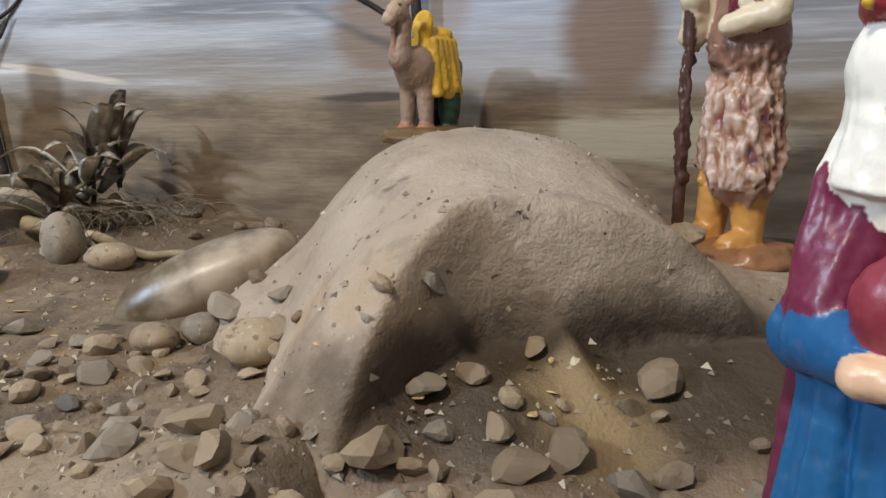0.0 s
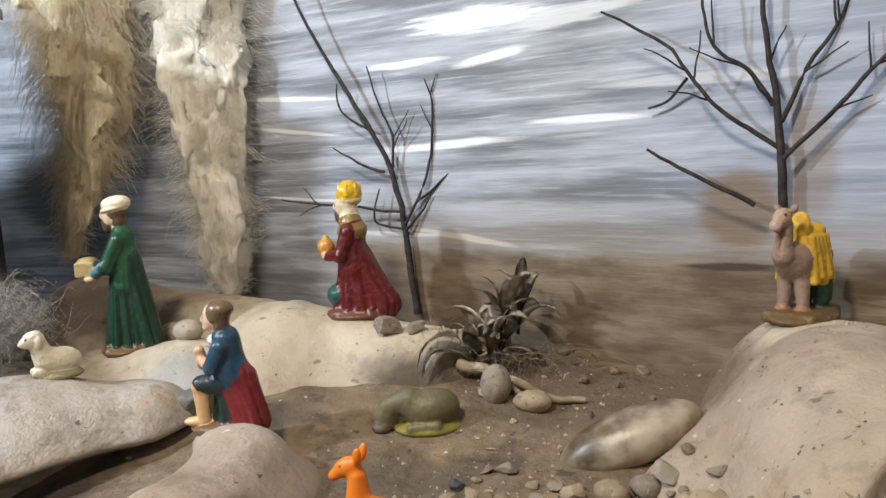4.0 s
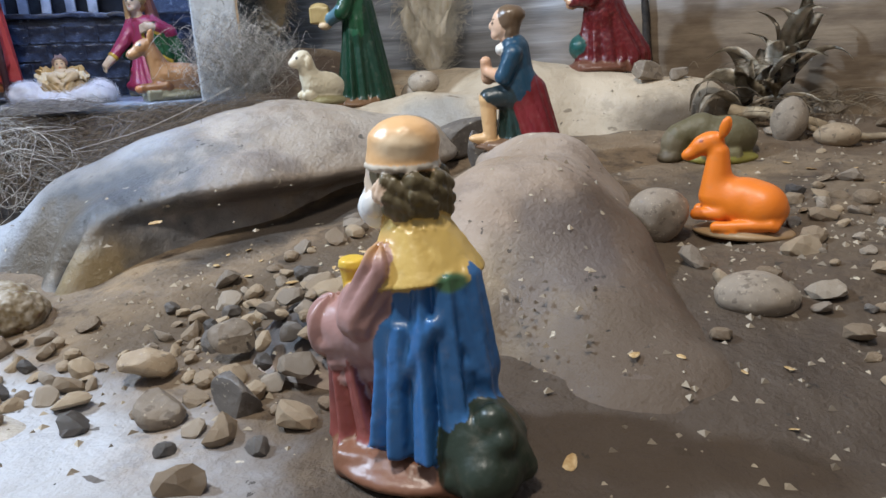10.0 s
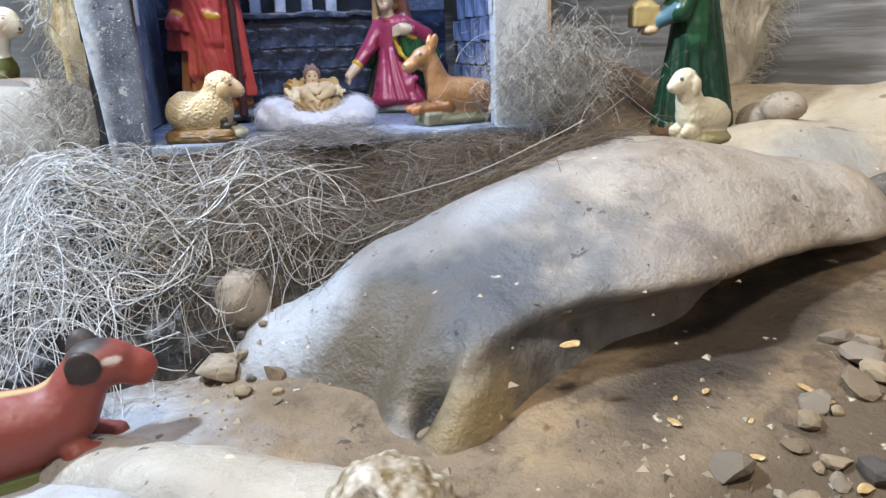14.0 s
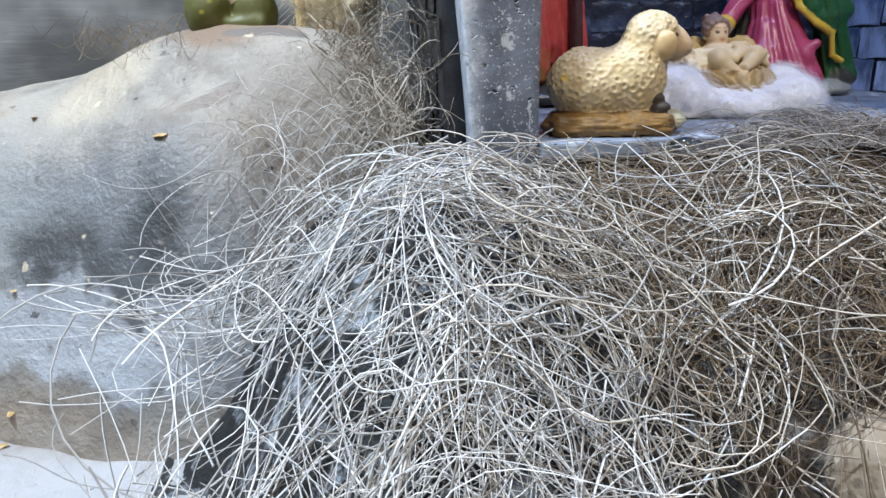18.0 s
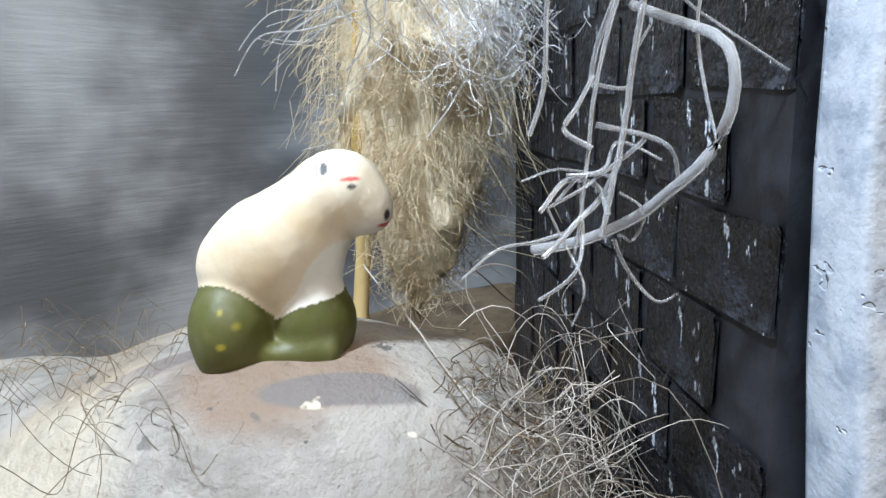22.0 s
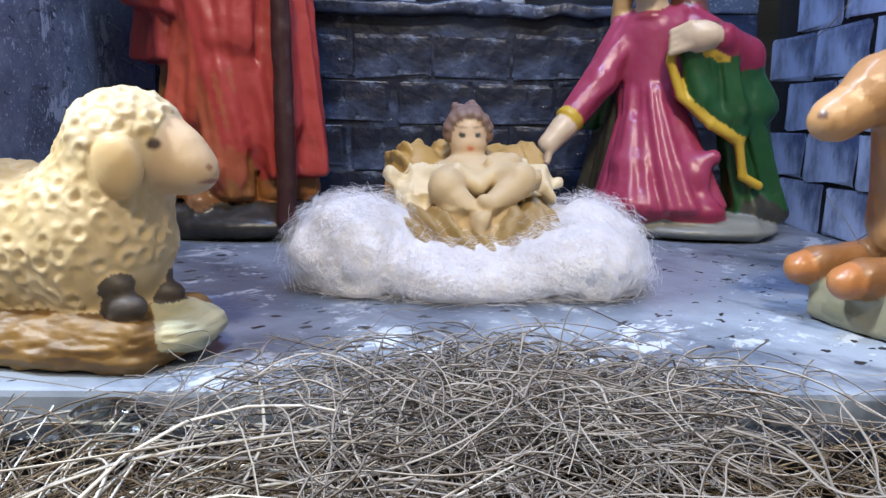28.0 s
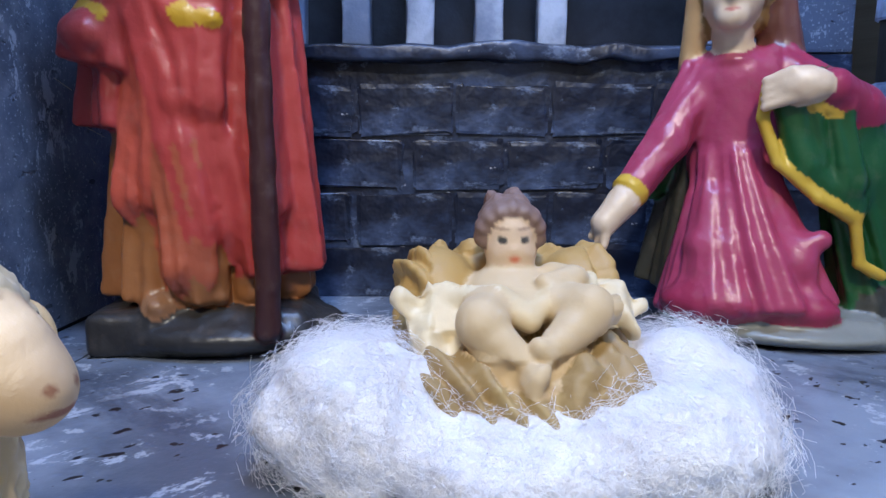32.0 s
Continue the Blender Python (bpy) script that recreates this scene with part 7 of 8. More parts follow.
for i, b in enumerate(C):
    limb("branch", b, 0.0015, 0.0007, tree, seed=i + 20)
    if i in (0, 2, 4):
        twigs_on(tree, b, 2, rnd, Y, 0.022, 0.0008)


# feathery grass plumes: many fine hairs that leave the stem, rise and spread
def plume(line_, widths, count, mat, down, seed, label, thick=0.0002, loose=0.4, core=0.55):
    rs = np.random.RandomState(seed)
    foot = np.array(line_[0], float)
    root = tagged(empty("grass_plume", line_[0]), label, "dried grass", "grass plumes")
    spine = smooth_path(line_, 40)
    limb("stem", line_, 0.0016, 0.0005, root, M_PALEWOOD, n=24, sides=6)
    # soft inner body of matted hair
    nr, ns = 100, 44
    tt, aa = np.meshgrid(np.linspace(0.03, 1, nr), np.linspace(0, math.tau, ns, endpoint=False), indexing="ij")
    kk = np.clip((tt * 39).astype(int), 0, 38)
    mid_ = spine[kk] + (spine[kk + 1] - spine[kk]) * (tt * 39 - kk)[..., None]
    ww = np.interp(tt, np.linspace(0, 1, len(widths)), widths) * core * sstep(0.0, 0.12, tt)
    B = mid_ + np.stack([ww * np.cos(aa), 0.7 * ww * np.sin(aa), 0 * aa], -1)
    wob = np.stack([fbm(B.reshape(-1, 3) * np.array((34, 34, 15)) + 7 * c_ + seed, 3) for c_ in range(3)], -1).reshape(B.shape)
    fine = np.stack([fbm(B.reshape(-1, 3) * np.array((110, 110, 40)) + 5 * c_ + seed, 3) for c_ in range(3)], -1).reshape(B.shape)
    B = B + (1.5 * wob + 0.7 * fine) * ww[..., None]
    ix = np.arange(nr * ns).reshape(nr, ns)
    qd = np.stack([ix[:-1], np.roll(ix, -1, 1)[:-1], np.roll(ix, -1, 1)[1:], ix[1:]], -1).reshape(-1, 4)
    mesh_ob("plume_body", B.reshape(-1, 3) - foot, qd, down, root)
    n, m = count, 8
    t = rs.rand(n) ** 0.85 * 0.97
    k = np.clip((t * 39).astype(int), 0, 38)
    on = spine[k] + (spine[k + 1] - spine[k]) * (t * 39 - k)[:, None]
    w = np.interp(t, np.linspace(0, 1, len(widths)), widths) * (0.15 + 0.85 * rs.rand(n) ** 0.7)
    tuft = fbm(np.stack([t * 22, rs.randint(0, 9, n) * 3.1, 0 * t], -1), 2)
    w *= 1 + 0.9 * tuft
    ang = rs.rand(n) * math.tau
    out = np.stack([np.cos(ang), 0.7 * np.sin(ang), 0.9 * (rs.rand(n) - 0.5)], -1)
    s = np.linspace(0, 1, m)
    L = (0.014 + 0.024 * rs.rand(n)) * (1 - loose * rs.rand(n))
    P = on[:, None] + out[:, None] * (w[:, None] * s[None] ** 1.1)[..., None]
    P[..., 2] += L[:, None] * s - loose * 1.3 * w[:, None] * s ** 3
    wave = rs.rand(n, 1, 3) * 6
    P += 0.0060 * np.sin(s[None, :, None] * (4 + 6 * rs.rand(n, 1, 3)) + wave) * s[None, :, None]
    clump = np.stack([fbm(P.reshape(-1, 3) * 42 + 9 * c_, 2).reshape(n, m) for c_ in range(3)], -1)
    P += clump * 0.030 * s[None, :, None]
    V, F = tubes(P, thick * np.linspace(1, 0.45, m)[None] * np.ones((n, 1)))
    tagged(mesh_ob("plume_hair", V - foot, F, mat, root), kind="stuff")
    return root


plume([(-0.556, 0.512, 0.250), (-0.560, 0.514, 0.33), (-0.565, 0.516, 0.43), (-0.566, 0.518, 0.56), (-0.566, 0.52, 0.68)], (0.018, 0.042, 0.050, 0.062, 0.074, 0.080), 18000, M_PLUME, M_PLUME_MAT, 1, "tall cream feathery grass plume before painted sky", 0.00022, 0.3, 0.60)
plume([(-0.712, 0.462, 0.30), (-0.710, 0.486, 0.40), (-0.700, 0.490, 0.49), (-0.704, 0.49, 0.58), (-0.70, 0.49, 0.68)], (0.014, 0.040, 0.060, 0.080, 0.090, 0.09), 16000, M_PLUME_BROWN, M_PLUME_BROWN_MAT, 2, "tan feathery grass plume in the dark corner", 0.00022, 0.5, 0.52)
plume([(-0.952, 0.205, 0.262), (-0.950, 0.205, 0.32), (-0.944, 0.205, 0.38), (-0.940, 0.205, 0.46), (-0.935, 0.205, 0.54)], (0.010, 0.042, 0.056, 0.066, 0.07), 9000, M_PLUME_BROWN, M_PLUME_BROWN_MAT, 3, "yellow tan grass plume behind grey boulder", 0.00018, 0.45)
limb("stem", [(-0.966, 0.190, 0.26), (-0.960, 0.190, 0.36), (-0.952, 0.190, 0.50)], 0.0030, 0.0024, tagged(empty("dry_stalk", (-0.958, 0.197, 0.27)), "yellow dry stalk behind the grey boulder", "stalk"), M_STALK)


# small dry plant with long leaves
def leaf_mesh(length, width, bend, seed):
    bm = bmesh.new()
    rows = []
    r = random.Random(seed)
    for i in range(8):
        t = i / 7
        w = width * math.sin(math.pi * (0.06 + 0.94 * t) ** 0.75) * 0.5 + 0.0002
        z = bend * math.sin(t * 1.9) * length * 0.6 - 0.3 * length * t * t
        tw = 0.25 * math.sin(t * 3 + seed)
        rows.append([bm.verts.new((e * w, length * t, z + abs(e) * w * 0.35 + e * w * tw)) for e in (-1, 0, 1)])
    for a, b in zip(rows, rows[1:]):
        for k in (0, 1):
            bm.faces.new((a[k], a[k + 1], b[k + 1], b[k]))
    geom = bmesh.ops.solidify(bm, geom=bm.faces[:], thickness=0.00035)
    me = bpy.data.meshes.new("leaf")
    bm.normal_update()
    bm.to_mesh(me)
    bm.free()
    me.materials.append(M_LEAF)
    me.polygons.foreach_set("use_smooth", [True] * len(me.polygons))
    return me


leaves = [leaf_mesh(0.036 + 0.004 * i, 0.0105 + 0.0008 * i, 0.5 + 0.25 * i, i) for i in range(4)]


def rosette(place, count, seed, label, size=1.0, rise=0.02):
    r = random.Random(seed)
    p = tagged(empty("dry_plant", place), label, "plant", "dry plants")
    limb("stalk", [(place[0], place[1], place[2] - 0.01), (place[0] + 0.002, place[1], place[2] + rise * 0.5), (place[0], place[1], place[2] + rise)], 0.0016, 0.0010, p, M_BARK, n=8, sides=6)
    for i in range(count):
        q = new("leaf", leaves[r.randrange(4)])
        q.parent = p
        t = i / count
        q.location = (r.uniform(-0.004, 0.004), r.uniform(-0.004, 0.004), rise * t)
        q.rotation_euler = (radians(-28 + 92 * t * r.uniform(0.7, 1.1)), radians(r.uniform(-25, 25)), i * 2.399 + r.uniform(-0.3, 0.3))
        k = size * (1.05 - 0.35 * t) * r.uniform(0.75, 1.1)
        q.scale = (k, k, k)
    return p


rosette((-0.236, 0.435, height(-0.236, 0.435) + 0.012), 15, 1, "dry olive brown leafy plant between the mounds", 1.4, 0.034)
rosette((-0.222, 0.446, height(-0.222, 0.446) + 0.034), 9, 2, "dry grey green leaf tuft on its stalk", 0.95, 0.022)
rosette((-0.252, 0.424, height(-0.252, 0.424) + 0.004), 10, 3, "withered brown leaf rosette beside the pale bank", 1.1, 0.02)
# dry grass round it
rs = np.random.RandomState(8)
n, m = 130, 8
f = np.stack([-0.22 + 0.025 * rs.randn(n), 0.435 + 0.014 * rs.randn(n), 0 * rs.rand(n)], -1)
f[:, 2] = height(f[:, 0], f[:, 1]) + 0.008
d = np.stack([0.02 * rs.randn(n) + 0.004, -0.012 + 0.014 * rs.randn(n), 0.012 + 0.012 * rs.rand(n)], -1)
s = np.linspace(0, 1, m)
P = f[:, None] + d[:, None] * s[None, :, None] * 1.5
P[:, :, 2] -= 0.030 * s[None] ** 2.2 * (0.5 + rs.rand(n, 1))
V, F = tubes(P, 0.00035 * np.linspace(1, 0.4, m)[None] * np.ones((n, 1)))
tagged(mesh_ob("dry_grass", V, F, M_ROOT), "drooping dry brown grass blades round the plant", "dry grass", kind="stuff")

root = tagged(empty("dry_root", (-0.27, 0.43, 0.232)), "pale dry root lying below the plant", "root")
limb("root_stem", [(x, y, height(x, y) + dz) for x, y, dz in ((-0.262, 0.405, 0.008), (-0.240, 0.402, 0.010), (-0.215, 0.390, 0.008), (-0.185, 0.380, 0.004), (-0.158, 0.384, 0.004))], 0.0050, 0.0022, root, M_PALEWOOD, 0.002, 4)
limb("root_branch", [(x, y, height(x, y) + dz) for x, y, dz in ((-0.225, 0.395, 0.008), (-0.205, 0.376, 0.005), (-0.182, 0.366, 0.003))], 0.0026, 0.0012, root, M_PALEWOOD, 0.002, 5)


# ---- stones ----
def stone_mesh(name, r, mat, seed, sub=3, rough=0.12, cuts=0, fine=0.03):
    rr = random.Random(seed)
    bm = bmesh.new()
    bmesh.ops.create_icosphere(bm, subdivisions=sub, radius=1)
    planes = []
    for i in range(cuts):
        v = Vector((rr.gauss(0, 1), rr.gauss(0, 1), rr.gauss(0, 1))).normalized()
        planes.append((v, rr.uniform(0.42, 0.80)))
    off = Vector((seed * 3.1, seed * 1.7, seed * 0.9))
    for v in bm.verts:
        p = v.co.copy()
        for nrm, dd in planes:
            x = p.dot(nrm)
            if x > dd:
                p -= nrm * (x - dd) * 0.92
        p *= 1 + rough * noise.noise(p * 1.1 + off) + fine * noise.noise(p * 4 + off)
        v.co = Vector((p.x * r[0], p.y * r[1], p.z * r[2]))
    me = bpy.data.meshes.new(name)
    bm.normal_update()
    bm.to_mesh(me)
    bm.free()
    me.materials.append(mat)
    me.polygons.foreach_set("use_smooth", [cuts == 0] * len(me.polygons))
    return me


def stone(place, r, mat, label, seed, turn=(0, 0, 0), sink=0.15, **k):
    x, y = place[:2]
    z = (height(x, y) + r[2] * (1 - 2 * sink)) if len(place) == 2 else place[2]
    ob = new("stone", stone_mesh("stone", r, mat, seed, 4, **k))
    ob.matrix_world = pose(x, y, z, *turn)
    return tagged(ob, label, "stone")


stone((-0.122, 0.311, 0.2185), (0.045, 0.0205, 0.0165), M_BRONZE, "long oval stone with dull gold paint against mound", 3, (0, -21, 18), rough=0.06, fine=0.012)
stone((-0.222, 0.372), (0.0115, 0.011, 0.0165), M_STONE_GREY, "egg-shaped grey stone under the plant", 4, (12, 10, 0), rough=0.08)
stone((-0.194, 0.366), (0.014, 0.010, 0.008), M_STONE, "flat brown stone below the root", 5)
stone((-0.277, 0.190), (0.0140, 0.011, 0.0150), M_STONE_GREY, "round grey pebble with dark crack", 6, (8, 14, 30), rough=0.16)
stone((-0.229, 0.128), (0.0155, 0.0120, 0.0095), M_STONE_GREY, "smooth oval grey pebble near orange deer", 7, (0, 6, 20), rough=0.10, sink=0.35)
stone((-0.082, 0.245), (0.0145, 0.011, 0.0095), M_STONE, "sandy rounded stone at mound foot", 8, rough=0.1)
stone((-0.110, 0.268), (0.009, 0.008, 0.007), M_STONE_GREY, "small grey stone at mound foot", 9)
stone((-0.128, 0.262), (0.010, 0.008, 0.007), M_STONE, "small brown stone at mound foot", 10)
stone((-0.515, 0.392), (0.0125, 0.0115, 0.0125), M_STONE_GREY, "round pale grey stone behind green king", 11, rough=0.05)
stone((-0.497, 0.374), (0.0135, 0.0115, 0.0095), M_STONE_GREY, "oval pale grey stone behind green king", 12, rough=0.05)
stone((-0.545, 0.412), (0.021, 0.018, 0.020), M_STONE, "larger brownish round stone behind green king", 13, rough=0.06)
stone((-0.600, 0.305), (0.012, 0.012, 0.010), M_STONE_GREY, "grey stone in the straw beside lamb", 14)
stone((-0.676, 0.096), (0.0130, 0.0125, 0.0165), M_STONE_GREY, "grey upright stone in the straw", 15, (10, 0, 20), rough=0.1)
stone((-0.690, 0.080), (0.0075, 0.006, 0.006), M_STONE_GREY, "small grey stone under the straw", 16, cuts=3)
stone((-0.668, 0.072), (0.0115, 0.008, 0.0065), M_STONE_GREY, "flat grey stone beside brown cow", 17, (0, 10, 30), cuts=3)
stone((-0.432, 0.303), (0.030, 0.011, 0.0135), M_STONE_DARK, "dark slate wedge beside kneeling shepherd", 18, (14, -16, 38), cuts=5, rough=0.1)
stone((-0.412, 0.282), (0.006, 0.006, 0.015), M_STONE_DARK, "dark upright stone below kneeling shepherd", 19, (6, 0, 10), cuts=4)
stone((-0.408, 0.033), (0.0085, 0.0075, 0.007), M_STONE_GREY, "grey stone with a small hole", 20, rough=0.2, cuts=4)
stone((-0.430, 0.012), (0.0105, 0.0085, 0.0075), M_STONE, "dark rough stone on the glossy ground", 21, (10, 15, 40), rough=0.25, cuts=6)
stone((-0.400, -0.010), (0.0085, 0.008, 0.0075), M_STONE_GREY, "pale conical stone near old king", 22, cuts=3)
stone((-0.378, 0.002), (0.010, 0.0075, 0.007), M_STONE_DARK, "dark slanting stone near old king", 23, (20, 10, 0), cuts=4)
stone((-0.192, 0.490), (0.0145, 0.010, 0.008), M_STONE_GREY, "pale stone at the backdrop foot", 24, cuts=2)
stone((-0.322, 0.404), (0.0125, 0.008, 0.009), M_STONE_GREY, "broken pale shard behind red king", 25, (0, 20, 30), cuts=6)
stone((-0.300, 0.413), (0.009, 0.006, 0.006), M_STONE_GREY, "broken pale shard on the bank", 26, (0, -20, 60), cuts=6)
stone((0.085, 0.262), (0.008, 0.0065, 0.005), M_STONE, "sandy stone at shepherd statue foot", 27, cuts=3)


# rough stone with a ring-shaped edge
def ring_stone():
    s = Statue()
    s.ell((0, 0, 4), (19, 17, 17), (0.30, 0.25, 0.18), k=3)
    s.ell((5, -6, 8), (14, 12, 12), (0.26, 0.21, 0.14), k=3)
    shape = lambda V, N: fbm(V * 0.22, 4) * 4 + 2.0 * np.exp(-((np.sqrt((V[:, 0] + 3) ** 2 + ((V[:, 2] - 12) * 1.1) ** 2) - 8) / 2.0) ** 2) * (V[:, 1] < 2) - 2.2 * (np.sqrt((V[:, 0] + 3) ** 2 + (V[:, 2] - 12) ** 2) < 6.5) * (V[:, 1] < 2)
    tint = lambda V, N, c: np.clip(c + fbm(V * 0.5, 3)[:, None] * 0.5 + 0.12 * (np.sqrt((V[:, 0] + 3) ** 2 + (V[:, 2] - 12) ** 2) < 8.5)[:, None], 0.05, 0.7)
    return s.build("ring_stone", (-0.539, 0.027, height(-0.539, 0.027) - 0.008), 34, 0.6, "rough tan stone with ring-shaped broken edge", "stone", M_RESIN_DULL, shape, tint)


ring_stone()

# scattered pebbles
kinds = [stone_mesh("pebble", (1.0, rr_, hh_), mat, 40 + i, 2, 0.22, cut, 0.05) for i, (rr_, hh_, mat, cut) in enumerate(
    [(0.8, 0.6, M_STONE, 8), (0.7, 0.5, M_STONE, 9), (0.9, 0.7, M_STONE_GREY, 7), (0.75, 0.6, M_STONE, 5), (0.6, 0.45, M_STONE_GREY, 9), (0.85, 0.75, M_STONE, 7), (0.7, 0.4, M_STONE, 10), (0.9, 0.7, M_STONE_DARK, 8)])]
CLEAR = [(-0.31, 0.11, 0.05), (-0.37, 0.10, 0.035), (0.0, 0.30, 0.075), (-0.02, 0.36, 0.06), (-0.06, 0.30, 0.03), (-0.33, 0.16, 0.045), (-0.53, 0.16, 0.05), (-0.50, 0.22, 0.05), (-0.55, 0.11, 0.03), (-0.236, 0.18, 0.014), (-0.084, 0.104, 0.026), (0.054, 0.098, 0.026), (-0.30, 0.002, 0.030), (-0.268, 0.328, 0.026), (-0.70, 0.012, 0.030), (-0.277, 0.19, 0.014), (-0.229, 0.128, 0.017), (-0.432, 0.01, 0.015), (-0.408, 0.033, 0.011)]
rnd = random.Random(12)
placed = []


def scatter(cx, cy, sx, sy, count, lo, hi, dark=0.1):
    tries = 0
    made = 0
    while made < count and tries < count * 20:
        tries += 1
        x, y = cx + rnd.gauss(0, sx), cy + rnd.gauss(0, sy)
        r = lo + (hi - lo) * rnd.random() ** 1.8
        if any(math.hypot(x - a, y - b) < c + r * 0.7 for a, b, c in CLEAR) or any(math.hypot(x - a, y - b) < (c + r) * 0.62 for a, b, c in placed):
            continue
        placed.append((x, y, r))
        k = rnd.randrange(8)
        if k == 7 and rnd.random() > dark * 4:
            k = rnd.randrange(7)
        ob = new("pebble", kinds[k])
        ob.matrix_world = pose(x, y, height(x, y) + r * 0.22, rnd.uniform(-28, 28), rnd.uniform(-28, 28), rnd.uniform(0, 360)) @ Matrix.Diagonal((r, r, r, 1))
        tagged(ob, "dusty angular gravel pebble on the earth", "pebble", "gravel pebbles")
        made += 1


scatter(-0.185, 0.215, 0.034, 0.026, 62, 0.0035, 0.0095, 0.3)
scatter(-0.035, 0.165, 0.050, 0.024, 66, 0.004, 0.0125, 0.0)
scatter(-0.12, 0.235, 0.035, 0.02, 30, 0.004, 0.011, 0.05)
scatter(-0.19, 0.15, 0.04, 0.03, 22, 0.003, 0.008)
scatter(-0.425, 0.055, 0.020, 0.028, 44, 0.003, 0.0080, 0.2)
scatter(-0.475, 0.0, 0.026, 0.014, 26, 0.004, 0.0105, 0.2)
scatter(-0.425, 0.165, 0.012, 0.014, 9, 0.006, 0.011)
scatter(-0.655, 0.07, 0.016, 0.010, 12, 0.003, 0.006)
scatter(-0.20, 0.395, 0.04, 0.03, 16, 0.003, 0.009)
scatter(0.13, 0.33, 0.05, 0.03, 14, 0.003, 0.008, 0.3)
scatter(-0.375, 0.0, 0.02, 0.02, 10, 0.004, 0.009, 0.3)
scatter(-0.496, -0.01, 0.022, 0.010, 22, 0.004, 0.009, 0.3)
scatter(-0.391, 0.035, 0.022, 0.016, 26, 0.004, 0.010, 0.3)
scatter(-0.438, 0.066, 0.012, 0.016, 14, 0.003, 0.007, 0.2)
scatter(-0.374, 0.054, 0.025, 0.012, 16, 0.004, 0.010, 0.3)


# fine grit
def grit():
    rs = np.random.RandomState(3)
    tet = np.array([(1, 0, -0.4), (-0.5, 0.87, -0.4), (-0.5, -0.87, -0.4), (0.1, 0.1, 0.8)])
    tf = np.array([(0, 2, 1), (0, 1, 3), (1, 2, 3), (2, 0, 3)])
    spots = [(-0.18, 0.21, 0.06, 0.05, 700), (-0.02, 0.16, 0.08, 0.04, 700), (-0.43, 0.05, 0.05, 0.05, 420), (-0.2, 0.39, 0.06, 0.05, 300), (-0.25, 0.08, 0.06, 0.05, 200), (0.12, 0.33, 0.08, 0.04, 200), (-0.66, 0.07, 0.03, 0.02, 80)]
    xy = np.concatenate([np.stack([a + c * rs.randn(n), b + d * rs.randn(n)], -1) for a, b, c, d, n in spots])
    z = height(xy[:, 0], xy[:, 1])
    n = len(xy)
    r = 0.0006 + 0.0016 * rs.rand(n) ** 2
    a = rs.rand(n) * math.tau
    ca, sa = np.cos(a), np.sin(a)
    T = tet[None] * (0.7 + 0.6 * rs.rand(n, 4, 3))
    X = T[..., 0] * ca[:, None] - T[..., 1] * sa[:, None]
    Yq = T[..., 0] * sa[:, None] + T[..., 1] * ca[:, None]
    V = np.stack([xy[:, None, 0] + X * r[:, None], xy[:, None, 1] + Yq * r[:, None], z[:, None] + (T[..., 2] * 0.7 + 0.25) * r[:, None]], -1)
    F = tf[None] + 4 * np.arange(n)[:, None, None]
    ob = mesh_ob("grit", V.reshape(-1, 3), F.reshape(-1, 3), hay_mat("grit_grains", (0.10, 0.075, 0.05), (0.50, 0.42, 0.31), 0.8), smooth=False)
    tagged(ob, "fine sandy grit between the pebbles", "grit", kind="stuff")


grit()


# ---- straw in front of the stable ----
def to_world(u, v):
    return (u - v) * 0.70710678, (u + v) * 0.70710678


def straw_top(u, w):
    """Height of the straw heap, w in front of the stable's edge."""
    return 0.2462 + 0.002 * sstep(-0.43, -0.47, u) - 0.25 * np.clip(w, 0, 1) - 5.0 * np.clip(w - 0.03, 0, 1) ** 2 + 0.005 * np.sin(u * 60) * sstep(0.0, 0.04, w) - 0.03 * sstep(-0.50, -0.57, u)


def straw_core():
    uu, ww = np.meshgrid(np.linspace(-0.585, -0.205, 110), np.linspace(-0.006, 0.125, 48))
    z = straw_top(uu, ww) - 0.009 - 0.05 * sstep(-0.53, -0.585, uu) - 0.03 * sstep(0.09, 0.125, ww)
    z = z + 0.012 * fbm(np.stack([uu * 60, ww * 60, 0 * uu], -1).reshape(-1, 3), 3).reshape(uu.shape)
    x, y = to_world(uu, 0.640 - ww)
    idx = np.arange(uu.size).reshape(uu.shape)
    q = np.stack([idx[:-1, :-1], idx[:-1, 1:], idx[1:, 1:], idx[1:, :-1]], -1).reshape(-1, 4)
    core = mesh_ob("straw_bed", np.stack([x, y, z], -1).reshape(-1, 3), q[:, ::-1], M_STRAW_BED)
    tagged(core, "matted brown straw bed darkened as shade between the strands", "straw", kind="stuff")


# matted straw backing, coloured extra dark for the shaded gaps between strands
bed = Net("matted_straw")
_c = bed.mix(bed.step(bed.noise(160, 5, 0.65), 0.4, 0.62), (0.012, 0.009, 0.007), (0.075, 0.052, 0.032))
_c = bed.mix(bed.blob((-0.79, 0.055, 0.2), (0.105, 0.085, 0.09), 0.9, 45, 0.3), _c, bed.mix(bed.step(bed.noise(70, 5, 0.7), 0.50, 0.64), (0.018, 0.020, 0.023), (0.34, 0.38, 0.43)))
bed.bump(bed.noise(300, 5, 0.7), 0.9, 0.002)
M_STRAW_BED = bed.done(_c, 0.7)
straw_core()


